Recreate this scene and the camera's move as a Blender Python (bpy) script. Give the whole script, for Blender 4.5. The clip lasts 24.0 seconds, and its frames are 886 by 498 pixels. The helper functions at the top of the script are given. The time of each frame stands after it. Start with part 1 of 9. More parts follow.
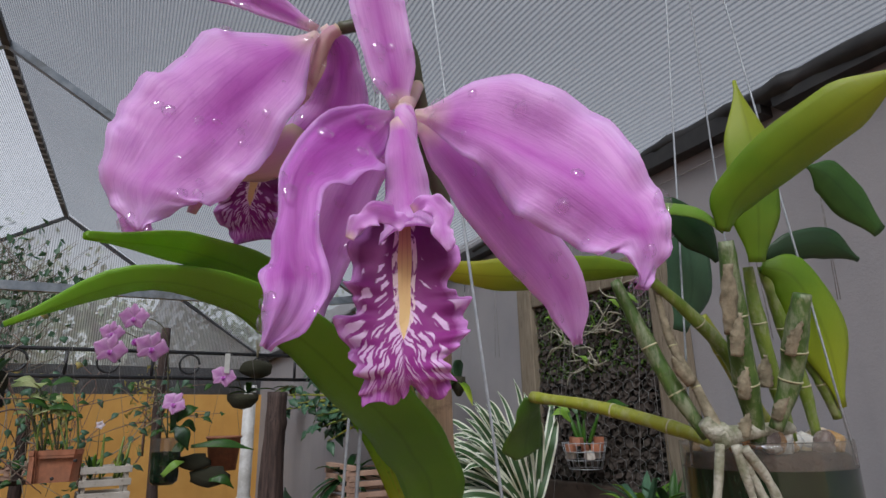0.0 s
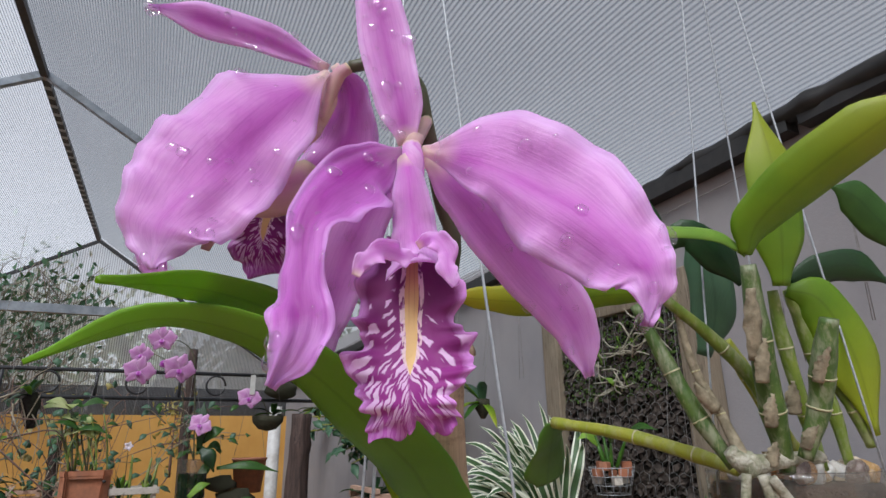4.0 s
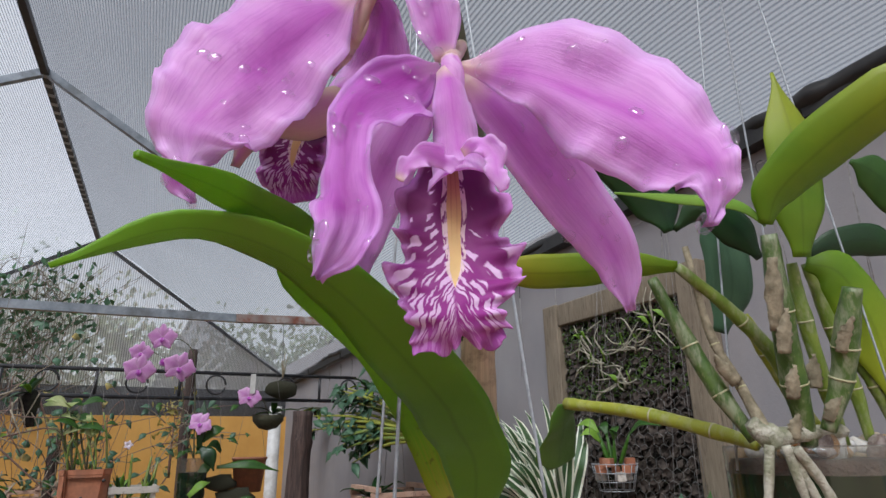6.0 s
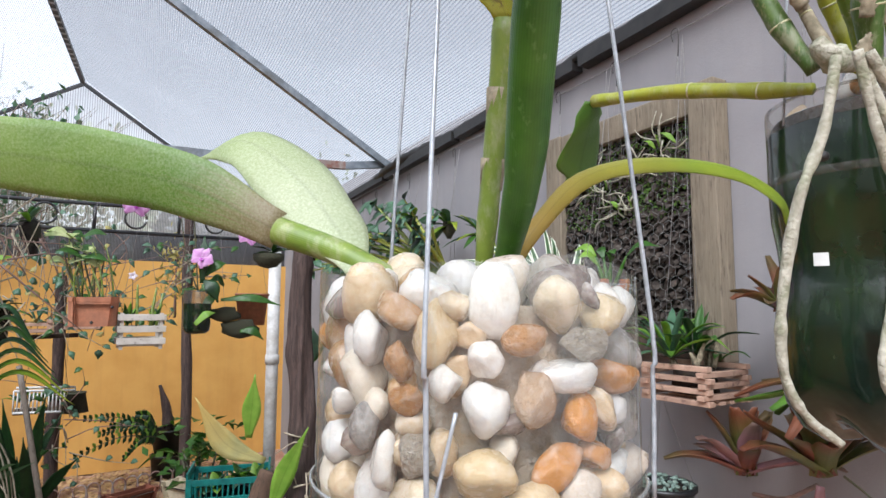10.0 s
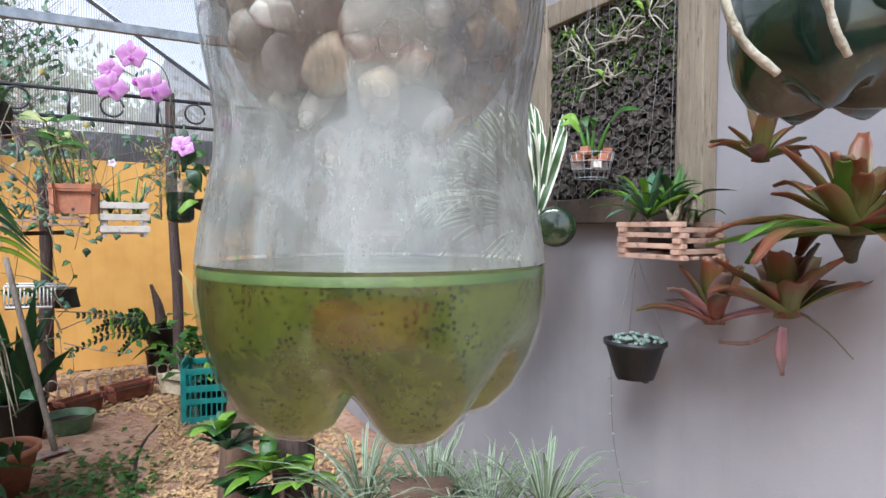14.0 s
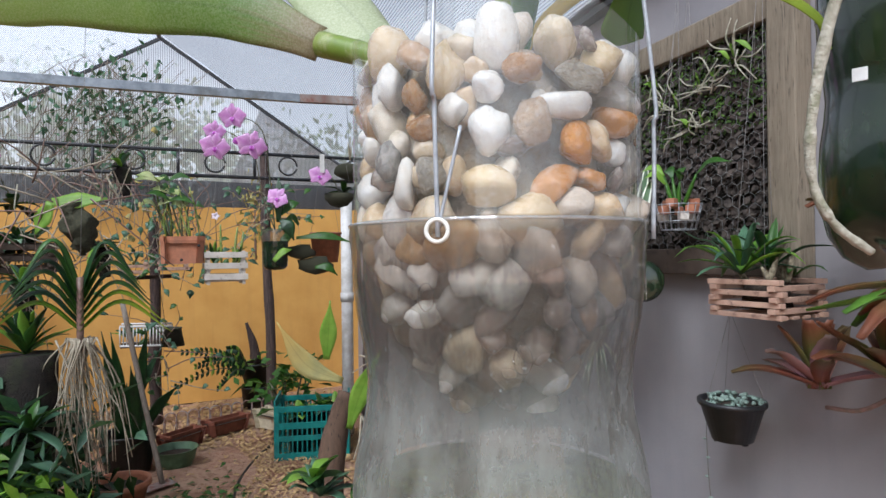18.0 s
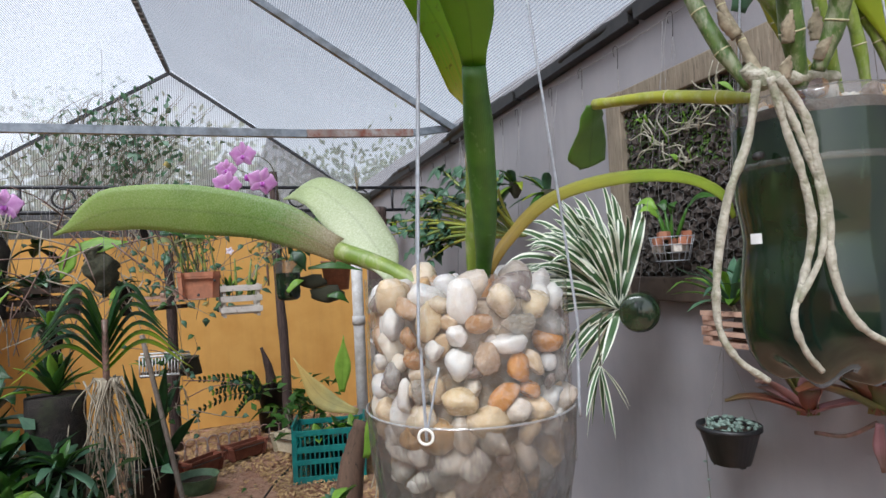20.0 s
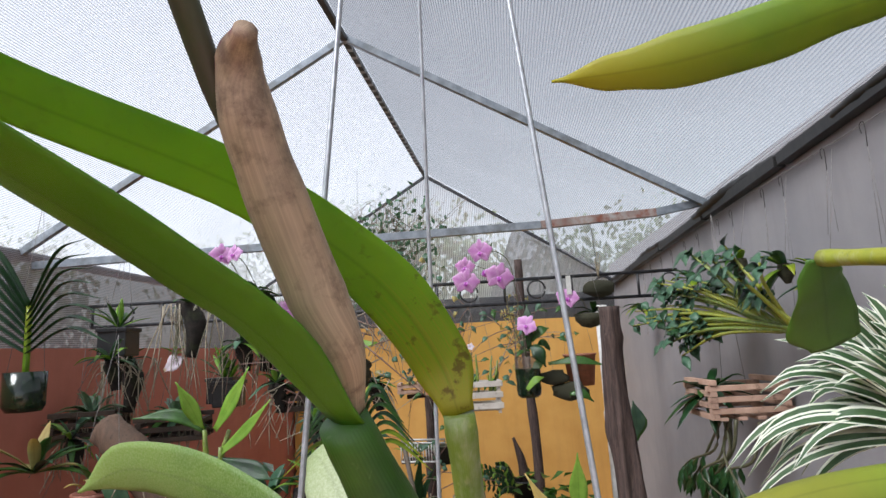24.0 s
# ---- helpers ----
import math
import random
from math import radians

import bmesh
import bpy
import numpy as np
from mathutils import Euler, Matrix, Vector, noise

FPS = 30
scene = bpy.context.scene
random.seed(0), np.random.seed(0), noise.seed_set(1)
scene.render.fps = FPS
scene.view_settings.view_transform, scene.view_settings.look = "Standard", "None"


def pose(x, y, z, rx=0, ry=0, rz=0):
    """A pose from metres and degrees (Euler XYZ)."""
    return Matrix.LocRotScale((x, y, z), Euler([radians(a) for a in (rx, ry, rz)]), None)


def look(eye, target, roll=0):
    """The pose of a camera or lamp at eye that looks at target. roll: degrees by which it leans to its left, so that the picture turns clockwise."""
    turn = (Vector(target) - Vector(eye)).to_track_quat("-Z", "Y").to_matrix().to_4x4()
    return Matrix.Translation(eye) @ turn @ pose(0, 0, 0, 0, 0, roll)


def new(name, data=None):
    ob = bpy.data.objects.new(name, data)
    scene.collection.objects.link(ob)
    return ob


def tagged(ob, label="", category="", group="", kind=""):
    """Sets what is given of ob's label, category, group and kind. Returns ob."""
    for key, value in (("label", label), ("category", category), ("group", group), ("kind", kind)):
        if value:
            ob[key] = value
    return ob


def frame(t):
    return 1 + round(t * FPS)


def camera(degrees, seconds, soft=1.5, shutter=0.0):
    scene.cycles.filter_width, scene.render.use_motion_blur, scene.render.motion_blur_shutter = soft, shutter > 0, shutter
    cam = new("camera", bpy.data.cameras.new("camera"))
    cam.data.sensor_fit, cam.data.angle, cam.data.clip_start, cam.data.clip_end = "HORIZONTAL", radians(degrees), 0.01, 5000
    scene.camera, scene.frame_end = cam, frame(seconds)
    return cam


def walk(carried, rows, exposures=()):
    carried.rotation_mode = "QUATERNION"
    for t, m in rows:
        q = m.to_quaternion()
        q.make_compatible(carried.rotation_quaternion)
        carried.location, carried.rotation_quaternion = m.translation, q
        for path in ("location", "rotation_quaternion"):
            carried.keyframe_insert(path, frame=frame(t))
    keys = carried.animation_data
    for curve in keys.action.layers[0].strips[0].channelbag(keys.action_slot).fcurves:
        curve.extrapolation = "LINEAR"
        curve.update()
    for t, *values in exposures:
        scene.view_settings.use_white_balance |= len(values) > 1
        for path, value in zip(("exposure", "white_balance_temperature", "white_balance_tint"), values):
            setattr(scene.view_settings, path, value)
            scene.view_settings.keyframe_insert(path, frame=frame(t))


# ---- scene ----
# ---- the camera and its way ----
cam = camera(73.22, 24.0)
PATH = [
    (0, (-0.0135, -0.032, 1.6202), (1.0568, 1.5659, 2.169), -1.18),
    (0.5, (-0.027, -0.0352, 1.6282), (1.0012, 1.5833, 2.197), -0.90),
    (1, (-0.0082, -0.0307, 1.6263), (1.002, 1.5968, 2.2013), -0.79),
    (1.5, (-0.0003, 0.0012, 1.6412), (0.9985, 1.6364, 2.2146), -0.90),
    (2, (0.0004, -0.0104, 1.6318), (0.9925, 1.6224, 2.2229), -1.14),
    (2.5, (-0.0095, -0.0385, 1.6329), (0.9815, 1.5909, 2.2355), -1.10),
    (4.5, (-0.0111, -0.0346, 1.6215), (0.9822, 1.5883, 2.2373), -0.91),
    (5, (-0.0052, -0.0323, 1.6234), (0.9885, 1.5908, 2.2382), -1.07),
    (5.5, (-0.0093, -0.0274, 1.6186), (0.9858, 1.5923, 2.2402), -0.93),
    (6, (-0.0135, -0.0195, 1.6053), (0.9808, 1.6004, 2.2277), -0.91),
    (6.5, (-0.0229, -0.0194, 1.6031), (0.9701, 1.6016, 2.2245), -0.87),
    (7, (-0.016, -0.0238, 1.6094), (0.9846, 1.5959, 2.2222), -0.89),
    (7.5, (-0.0034, -0.0276, 1.5991), (0.9971, 1.5941, 2.2067), -0.78),
    (8, (0.0024, -0.0254, 1.5879), (1.0078, 1.6043, 2.1652), -0.83),
    (8.5, (0.007, 0.0092, 1.541), (1.0207, 1.663, 2.0282), -0.81),
    (9, (0.0071, 0.033, 1.5073), (1.0337, 1.7007, 1.9134), -0.22),
    (9.5, (0.0091, 0.0338, 1.489), (1.0481, 1.7149, 1.796), 0.03),
    (10, (0.0047, 0.0486, 1.4671), (1.0563, 1.7383, 1.6647), 0.22),
    (10.5, (0.0076, 0.0668, 1.4375), (1.0716, 1.7584, 1.517), 0.07),
    (11, (0.0188, 0.0775, 1.3994), (1.0878, 1.7678, 1.3987), -0.09),
    (11.5, (0.0077, 0.0743, 1.383), (1.0764, 1.7644, 1.3448), -0.30),
    (13.5, (0.0388, 0.0427, 1.3196), (1.1174, 1.7254, 1.2485), 0.15),
    (14, (0.0406, 0.0425, 1.3154), (1.1215, 1.7235, 1.2396), 0.25),
    (14.5, (0.0269, 0.0435, 1.3208), (1.1065, 1.7253, 1.2424), 0.47),
    (15, (0.0234, 0.0477, 1.3179), (1.1094, 1.7249, 1.2317), 0.51),
    (15.5, (0.0276, 0.0494, 1.3186), (1.1132, 1.7266, 1.227), 0.48),
    (16, (0.0322, 0.0493, 1.3235), (1.1169, 1.7269, 1.2288), 0.40),
    (16.5, (0.0206, 0.0365, 1.346), (1.0968, 1.7203, 1.2641), 0.16),
    (17, (0.0059, 0.0185, 1.4068), (1.0121, 1.7469, 1.3957), -0.31),
    (17.5, (0.0102, 0.0203, 1.3967), (0.9204, 1.8011, 1.412), -0.23),
    (19.5, (-0.0002, -0.0363, 1.418), (0.7833, 1.8036, 1.4484), -1.75),
    (20, (-0.0186, -0.0772, 1.4878), (0.8049, 1.7446, 1.5414), -2.83),
    (20.5, (0.0262, -0.0769, 1.4992), (0.8002, 1.7656, 1.5783), -4.24),
    (21, (0.0884, -0.0168, 1.5277), (0.5269, 1.9291, 1.6735), -3.79),
    (21.5, (0.0901, 0.0236, 1.5764), (0.2341, 2.004, 1.816), -4.71),
    (22, (0.1098, 0.0336, 1.5883), (0.1422, 2.014, 1.8662), -3.30),
    (22.5, (0.1124, 0.0149, 1.5935), (0.1201, 1.9895, 1.9111), -3.50),
    (23, (0.1191, 0.0238, 1.594), (0.1242, 1.9947, 1.9339), -3.44),
    (23.5, (0.1297, 0.0288, 1.5946), (0.1347, 1.9983, 1.9426), -3.20),
    (24, (0.1359, 0.0343, 1.5938), (0.1406, 2.0041, 1.9402), -3.19),
]
walk(cam, [(t, look(eye, target, roll)) for t, eye, target, roll in PATH], [
    (0, 0.46, 6500, 10), (1, 0.58, 6500, 10), (2, 0.84, 6500, 10), (5, 0.76, 6500, 10), (7.5, 0.96, 6450, 10), (9.5, 1.48, 6400, 10), (11, 1.76, 6150, 10),
    (13, 1.92, 6050, 10), (15.5, 1.96, 6050, 10), (16.2, 1.86, 6050, 10), (17, 1.39, 6100, 10), (20, 1.28, 6300, 10), (22, 1.24, 6500, 10), (24, 1.3, 6500, 10),
])
SKY, SUN = 0.095, 3.6

# ---- world, sun and sky ----
world = bpy.data.worlds.new("sky")
scene.world = world
world.use_nodes = True
wn = world.node_tree
wn.nodes.clear()
w_out = wn.nodes.new("ShaderNodeOutputWorld")
w_bg = wn.nodes.new("ShaderNodeBackground")
w_sky = wn.nodes.new("ShaderNodeTexSky")
w_sky.sky_type = "NISHITA"
w_sky.sun_disc = False
w_sky.sun_elevation = radians(48)
w_sky.sun_rotation = radians(229)
w_sky.air_density = 1.0
w_sky.dust_density = 1.5
w_hsv = wn.nodes.new("ShaderNodeHueSaturation")
w_hsv.inputs["Saturation"].default_value = 0.38
wn.links.new(w_sky.outputs[0], w_hsv.inputs["Color"])
wn.links.new(w_hsv.outputs[0], w_bg.inputs[0])
wn.links.new(w_bg.outputs[0], w_out.inputs[0])
w_bg.inputs[1].default_value = SKY

sun_data = bpy.data.lights.new("sun", "SUN")
sun_data.energy = SUN
sun_data.angle = radians(30)
sun_data.color = (0.955, 0.985, 1.03)
sun = new("sun", sun_data)
sun.matrix_world = look((-5.0, -4.3, 8.2), (0.0, 0.0, 0.8))


# ---- material helpers ----
def lin(h):
    c = [int(h[i : i + 2], 16) / 255 for i in (0, 2, 4)]
    return tuple(v / 12.92 if v <= 0.04045 else ((v + 0.055) / 1.055) ** 2.4 for v in c) + (1.0,)


class Nodes:
    def __init__(self, name):
        self.mat = bpy.data.materials.new(name)
        self.mat.use_nodes = True
        self.t = self.mat.node_tree
        self.t.nodes.clear()
        self.out = self.t.nodes.new("ShaderNodeOutputMaterial")

    def n(self, kind, **kw):
        node = self.t.nodes.new("ShaderNode" + kind)
        for k, v in kw.items():
            if k in node.inputs:
                self.put(node.inputs[k], v)
        return node

    def put(self, sock, v):
        if hasattr(v, "is_output"):
            self.t.links.new(v, sock)
        else:
            sock.default_value = v

    def coords(self, kind="Object"):
        return self.n("TexCoord").outputs[kind]

    def mapped(self, src, scale=(1, 1, 1), rot=(0, 0, 0)):
        return self.n("Mapping", Vector=src, Scale=scale, Rotation=rot).outputs[0]

    def noise(self, src, scale, detail=4.0, rough=0.55, dist=0.0):
        return self.n("TexNoise", Vector=src, Scale=scale, Detail=detail, Roughness=rough, Distortion=dist).outputs[0]

    def ramp(self, fac, stops, mode="LINEAR"):
        r = self.n("ValToRGB", Fac=fac)
        e = r.color_ramp.elements
        r.color_ramp.interpolation = mode
        while len(e) < len(stops):
            e.new(0.5)
        for el, (p, c) in zip(e, stops):
            el.position = p
            el.color = c if len(c) == 4 else (*c, 1.0)
        return r.outputs[0]

    def mix(self, fac, a, b, blend="MIX"):
        m = self.n("MixRGB")
        m.blend_type = blend
        self.put(m.inputs[0], fac)
        self.put(m.inputs[1], a)
        self.put(m.inputs[2], b)
        return m.outputs[0]

    def math(self, op, a, b=0.5, c=None):
        m = self.n("Math")
        m.operation = op
        self.put(m.inputs[0], a)
        self.put(m.inputs[1], b)
        if c is not None:
            self.put(m.inputs[2], c)
        return m.outputs[0]

    def bump(self, height, strength=0.3, distance=0.002):
        return self.n("Bump", Height=height, Strength=strength, Distance=distance).outputs[0]

    def principled(self, color, rough=0.6, normal=None, **kw):
        p = self.n("BsdfPrincipled")
        self.put(p.inputs["Base Color"], color)
        self.put(p.inputs["Roughness"], rough)
        if normal is not None:
            self.put(p.inputs["Normal"], normal)
        for k, v in kw.items():
            self.put(p.inputs[k.replace("_", " ")], v)
        return p.outputs[0]

    def blend(self, fac, a, b):
        m = self.n("MixShader")
        self.put(m.inputs[0], fac)
        self.t.links.new(a, m.inputs[1])
        self.t.links.new(b, m.inputs[2])
        return m.outputs[0]

    def done(self, shader):
        self.t.links.new(shader, self.out.inputs[0])
        return self.mat


def grey(v):
    return (v, v, v, 1.0)


def plain(name, c1, c2=None, rough=0.6, scale=20.0, bump=0.2, dist=0.002, stain=None, **kw):
    """A surface of two close tones, with grain and stains at two scales."""
    m = Nodes(name)
    co = m.coords()
    a, b = lin(c1), lin(c2 or c1)
    fine = m.noise(co, scale * 4, 6)
    col = m.mix(m.ramp(m.noise(co, scale, 5), [(0.35, grey(0)), (0.65, grey(1))]), a, b)
    col = m.mix(m.math("MULTIPLY", fine, 0.35), col, m.mix(1.0, col, grey(0.55), "MULTIPLY"))
    if stain:
        col = m.mix(m.ramp(m.noise(co, scale * 0.25, 6, 0.65), [(0.5, grey(0)), (0.72, grey(0.8))]), col, lin(stain))
    return m.done(m.principled(col, rough, m.bump(fine, bump, dist), **kw))


def leafy(name, c1, c2, tip=None, rough=0.42, veins=24.0, glow=0.25, spots=None, edge=None, dust=0.0, base=None):
    """A leaf: tones along and across it, fine lengthwise veins, a little light let through."""
    m = Nodes(name)
    uv = m.coords("UV")
    sep = m.n("SeparateXYZ", Vector=uv)
    rnd = m.n("ObjectInfo").outputs["Random"]
    co = m.coords()
    col = m.mix(m.ramp(m.noise(co, 22, 4), [(0.3, grey(0)), (0.7, grey(1))]), lin(c1), lin(c2))
    if tip:
        col = m.mix(m.ramp(m.math("ADD", sep.outputs[1], m.math("MULTIPLY", m.noise(co, 15, 3), 0.3)), [(0.55, grey(0)), (1.1, grey(1))]), col, lin(tip))
    if base:
        col = m.mix(m.ramp(m.math("ADD", sep.outputs[1], m.math("ADD", m.math("MULTIPLY", m.noise(co, 60, 4), 0.12), m.math("MULTIPLY", m.noise(m.mapped(uv, (26, 0.8, 1)), 1.5, 4, 0.6), 0.5))), [(0.36, grey(0.95)), (0.56, grey(0))]), col, lin(base))
    vein = m.n("TexWave", Vector=m.mapped(uv, (veins, 0.6, 1)), Scale=1.0, Distortion=0.6, Detail=2.0)
    vein.bands_direction = "X"
    col = m.mix(m.math("MULTIPLY", vein.outputs[1], 0.14), col, m.mix(1.0, col, grey(1.7), "MULTIPLY"))
    mid = m.math("ABSOLUTE", m.math("SUBTRACT", sep.outputs[0], 0.5))
    col = m.mix(m.ramp(mid, [(0.0, grey(0.45)), (0.05, grey(0))]), col, m.mix(1.0, col, grey(0.6), "MULTIPLY"))
    if edge:
        col = m.mix(m.ramp(mid, [(0.28, grey(0)), (0.31, grey(1))]), col, lin(edge))
    if spots:
        col = m.mix(m.math("MULTIPLY", m.ramp(m.noise(co, 210, 4, 0.6), [(0.58, grey(0)), (0.66, grey(0.7))]), m.ramp(sep.outputs[1], [(0.12, grey(1)), (0.4, grey(0.12))])), col, lin(spots))
    if dust:
        col = m.mix(m.math("MULTIPLY", m.ramp(m.noise(co, 900, 5, 0.7), [(0.4, grey(0)), (0.66, grey(1))]), dust), col, lin("d8dcc4"))
    col = m.mix(m.math("MULTIPLY", rnd, 0.25), col, m.mix(1.0, col, grey(0.6), "MULTIPLY"))
    nor = m.bump(m.math("ADD", vein.outputs[1], m.noise(co, 90, 4)), 0.18, 0.001)
    p = m.principled(col, rough, nor)
    tr = m.n("BsdfTranslucent", Color=m.mix(1.0, col, (1.3, 1.5, 0.6, 1), "MULTIPLY")).outputs[0]
    return m.done(m.blend(glow, p, tr))


# ---- mesh helpers ----
def to_mesh(name, verts, faces, uvs=None, smooth=True):
    me = bpy.data.meshes.new(name)
    me.from_pydata(verts, [], faces)
    if uvs is not None:
        layer = me.uv_layers.new(name="UVMap")
        for poly in me.polygons:
            for li in poly.loop_indices:
                layer.data[li].uv = uvs[me.loops[li].vertex_index]
    if smooth:
        me.polygons.foreach_set("use_smooth", [True] * len(me.polygons))
    me.update()
    return me


def joined(*pieces):
    """Several (verts, faces) put into one."""
    V, F = [], []
    for v, f in pieces:
        k = len(V)
        V += [tuple(p) for p in v]
        F += [tuple(i + k for i in q) for q in f]
    return V, F


def part(name, me, mat, parent=None, label="", kind=""):
    if isinstance(me, tuple):
        me = to_mesh(name, *me)
    ob = new(name, me)
    if mat is not None and not me.materials:
        me.materials.append(mat)
    if parent is not None:
        ob.parent = parent
        ob.matrix_parent_inverse = parent.matrix_basis.inverted()
    return tagged(ob, label, "", "", kind)


def thing(name, label, category, at=(0, 0, 0), group="", kind=""):
    ob = new(name)
    ob.empty_display_size = 0.02
    ob.location = at
    return tagged(ob, label, category, group, kind)


def spline(pts, n):
    """n + 1 points on a smooth curve through the given ones."""
    P = [Vector(p) for p in pts]
    P = [P[0] * 2 - P[1]] + P + [P[-1] * 2 - P[-2]]
    k = len(P) - 3
    res = []
    for i in range(n + 1):
        s = i / n * k
        j = min(int(s), k - 1)
        u = s - j
        a, b, c, d = P[j : j + 4]
        res.append(0.5 * (2 * b + (c - a) * u + (2 * a - 5 * b + 4 * c - d) * u * u + (3 * b - a - 3 * c + d) * u**3))
    return res


def curve(vals, s):
    """A value between evenly spaced ones, eased."""
    x = min(max(s, 0.0), 1.0) * (len(vals) - 1)
    j = min(int(x), len(vals) - 2)
    u = x - j
    u = u * u * (3 - 2 * u)
    return vals[j] * (1 - u) + vals[j + 1] * u


def blade(pts, wide, up=(0, 0, 1), n=20, m=6, cup=0.0, thick=0.0012, ruffle=0.0, waves=9.0, seed=0.0, twist=0.0, right=None, edge=None, crumple=0.0, frill=0.0):
    """A leaf or petal: a sheet along a curve. wide: half widths along it (right: those of its other side); up: where its face looks;
    cup: how far its sides rise, in half widths; crumple: soft folds; frill: a fine fringe at its margin and end; ruffle: the height of waves at its margin."""
    mid = spline(pts, n)
    up = Vector(up).normalized()
    rings = [[], []]
    uvs = []
    for i, p in enumerate(mid):
        tan = (mid[min(i + 1, n)] - mid[max(i - 1, 0)]).normalized()
        s = i / n
        side = tan.cross(up)
        side = side.normalized() if side.length > 1e-4 else Vector((1, 0, 0))
        if twist:
            side = Matrix.Rotation(twist * s, 3, tan) @ side
        nor = side.cross(tan).normalized()
        for j in range(m + 1):
            u = 2 * j / m - 1
            w = curve(wide if (u < 0 or right is None) else right, s)
            fr = ruffle * abs(u) ** 2.5 * (math.sin(waves * s * 6.28 + seed + (2.1 if u > 0 else 0)) + 0.5 * math.sin(waves * s * 14.3 + seed * 2)) * min(1, 4 * s) if ruffle else 0.0
            out = 0.0
            if frill:
                fr += frill * abs(u) ** 4 * math.sin(s * 70 + 3 * math.sin(s * 17) + seed + (1.3 if u > 0 else 0))
                tail = max(0.0, (s - 0.85) / 0.15)
                out = frill * tail * (2.2 * math.cos(u * 6.3 + 3.6) + 0.8 * math.sin(u * 17 + seed))
                fr += frill * tail ** 2 * 1.8 * math.sin(u * 13)
            q = p + tan * out + side * (u * w + (edge or 0) * fr * (1 if u > 0 else -1)) + nor * (cup * w * u * u + fr + (crumple * min(1, 3 * s) * (noise.noise(Vector((u * 1.4, s * 3.2, seed + 3))) + 0.45 * noise.noise(Vector((u * 3.1, s * 7.0, seed + 9)))) if crumple else 0))
            th = thick * (1 - 0.7 * abs(u)) * 0.5
            rings[0].append(q + nor * th)
            rings[1].append(q - nor * th)
            uvs.append((j / m, s))
    N = len(rings[0])
    k = m + 1
    F = []
    for i in range(n):
        for j in range(m):
            a = i * k + j
            F.append((a, a + 1, a + k + 1, a + k))
            F.append((N + a, N + a + k, N + a + k + 1, N + a + 1))
        a, b = i * k, i * k + m
        F.append((a, a + k, N + a + k, N + a))
        F.append((b, N + b, N + b + k, b + k))
    for j in range(m):
        F.append((j, N + j, N + j + 1, j + 1))
        a = n * k + j
        F.append((a, a + 1, N + a + 1, N + a))
    return [tuple(v) for v in rings[0] + rings[1]], F, uvs * 2


def tube(pts, rad, seg=10, n=None, knobs=None, smooth_pts=True):
    """A round rod along a curve, with its ends closed."""
    mid = spline(pts, n or max(2, 5 * (len(pts) - 1))) if smooth_pts else [Vector(p) for p in pts]
    k = len(mid) - 1
    rad = rad if isinstance(rad, (list, tuple)) else [rad, rad]
    V, F, U = [], [], []
    ref = Vector((0.31, 0.2, 0.93))
    for i, p in enumerate(mid):
        tan = (mid[min(i + 1, k)] - mid[max(i - 1, 0)]).normalized()
        a = tan.cross(ref)
        if a.length < 0.05:
            a = tan.cross(Vector((1, 0, 0)))
        a.normalize()
        b = tan.cross(a)
        r = curve(rad, i / k)
        if knobs:
            for s, h in knobs:
                r *= 1 + h * math.exp(-(((i / k - s) * k * 0.9) ** 2))
        for j in range(seg):
            an = 6.28318 * j / seg
            V.append(tuple(p + (a * math.cos(an) + b * math.sin(an)) * r))
            U.append((j / seg, i / k))
    for i in range(k):
        for j in range(seg):
            j2 = (j + 1) % seg
            F.append((i * seg + j, i * seg + j2, (i + 1) * seg + j2, (i + 1) * seg + j))
    F.append(tuple(range(seg - 1, -1, -1)))
    F.append(tuple(range(k * seg, (k + 1) * seg)))
    return V, F, U


def lathe(profile, at=(0, 0, 0), seg=32, warp=None):
    """A turned body from (radius, height) pairs."""
    V, F = [], []
    for r, z in profile:
        for j in range(seg):
            an = 6.28318530718 * j / seg
            rr, zz = (r, z) if warp is None else warp(r, z, an)
            V.append((at[0] + rr * math.cos(an), at[1] + rr * math.sin(an), at[2] + zz))
    for i in range(len(profile) - 1):
        for j in range(seg):
            j2 = (j + 1) % seg
            F.append((i * seg + j, i * seg + j2, (i + 1) * seg + j2, (i + 1) * seg + j))
    return V, F


def box(size, at=(0, 0, 0), bevel=0.0, rz=0.0, rot=None, wobble=0.0, seed=0):
    """A bevelled block; size is its full extents."""
    bm = bmesh.new()
    bmesh.ops.create_cube(bm, size=1.0)
    bmesh.ops.scale(bm, vec=size, verts=bm.verts)
    if bevel:
        bmesh.ops.bevel(bm, geom=list(bm.edges), offset=bevel, segments=2, profile=0.7, affect="EDGES")
    M = Matrix.Translation(at) @ (rot.to_4x4() if rot is not None else Matrix.Rotation(rz, 4, "Z"))
    V = []
    for v in bm.verts:
        p = v.co
        if wobble:
            p = p + noise.noise_vector(p * 9 + Vector((seed * 3.7, seed, 0))) * wobble
        V.append(tuple(M @ p))
    bm.verts.index_update()
    F = [tuple(v.index for v in f.verts) for f in bm.faces]
    bm.free()
    return V, F


def bar(a, b, w, h, bevel=0.002):
    """A square bar from a to b."""
    a, b = Vector(a), Vector(b)
    d = b - a
    rot = d.to_track_quat("X", "Z").to_matrix()
    return box((d.length, w, h), (a + b) / 2, bevel, rot=rot)


def bm_flat(me):
    me.polygons.foreach_set("use_smooth", [False] * len(me.polygons))
    return me


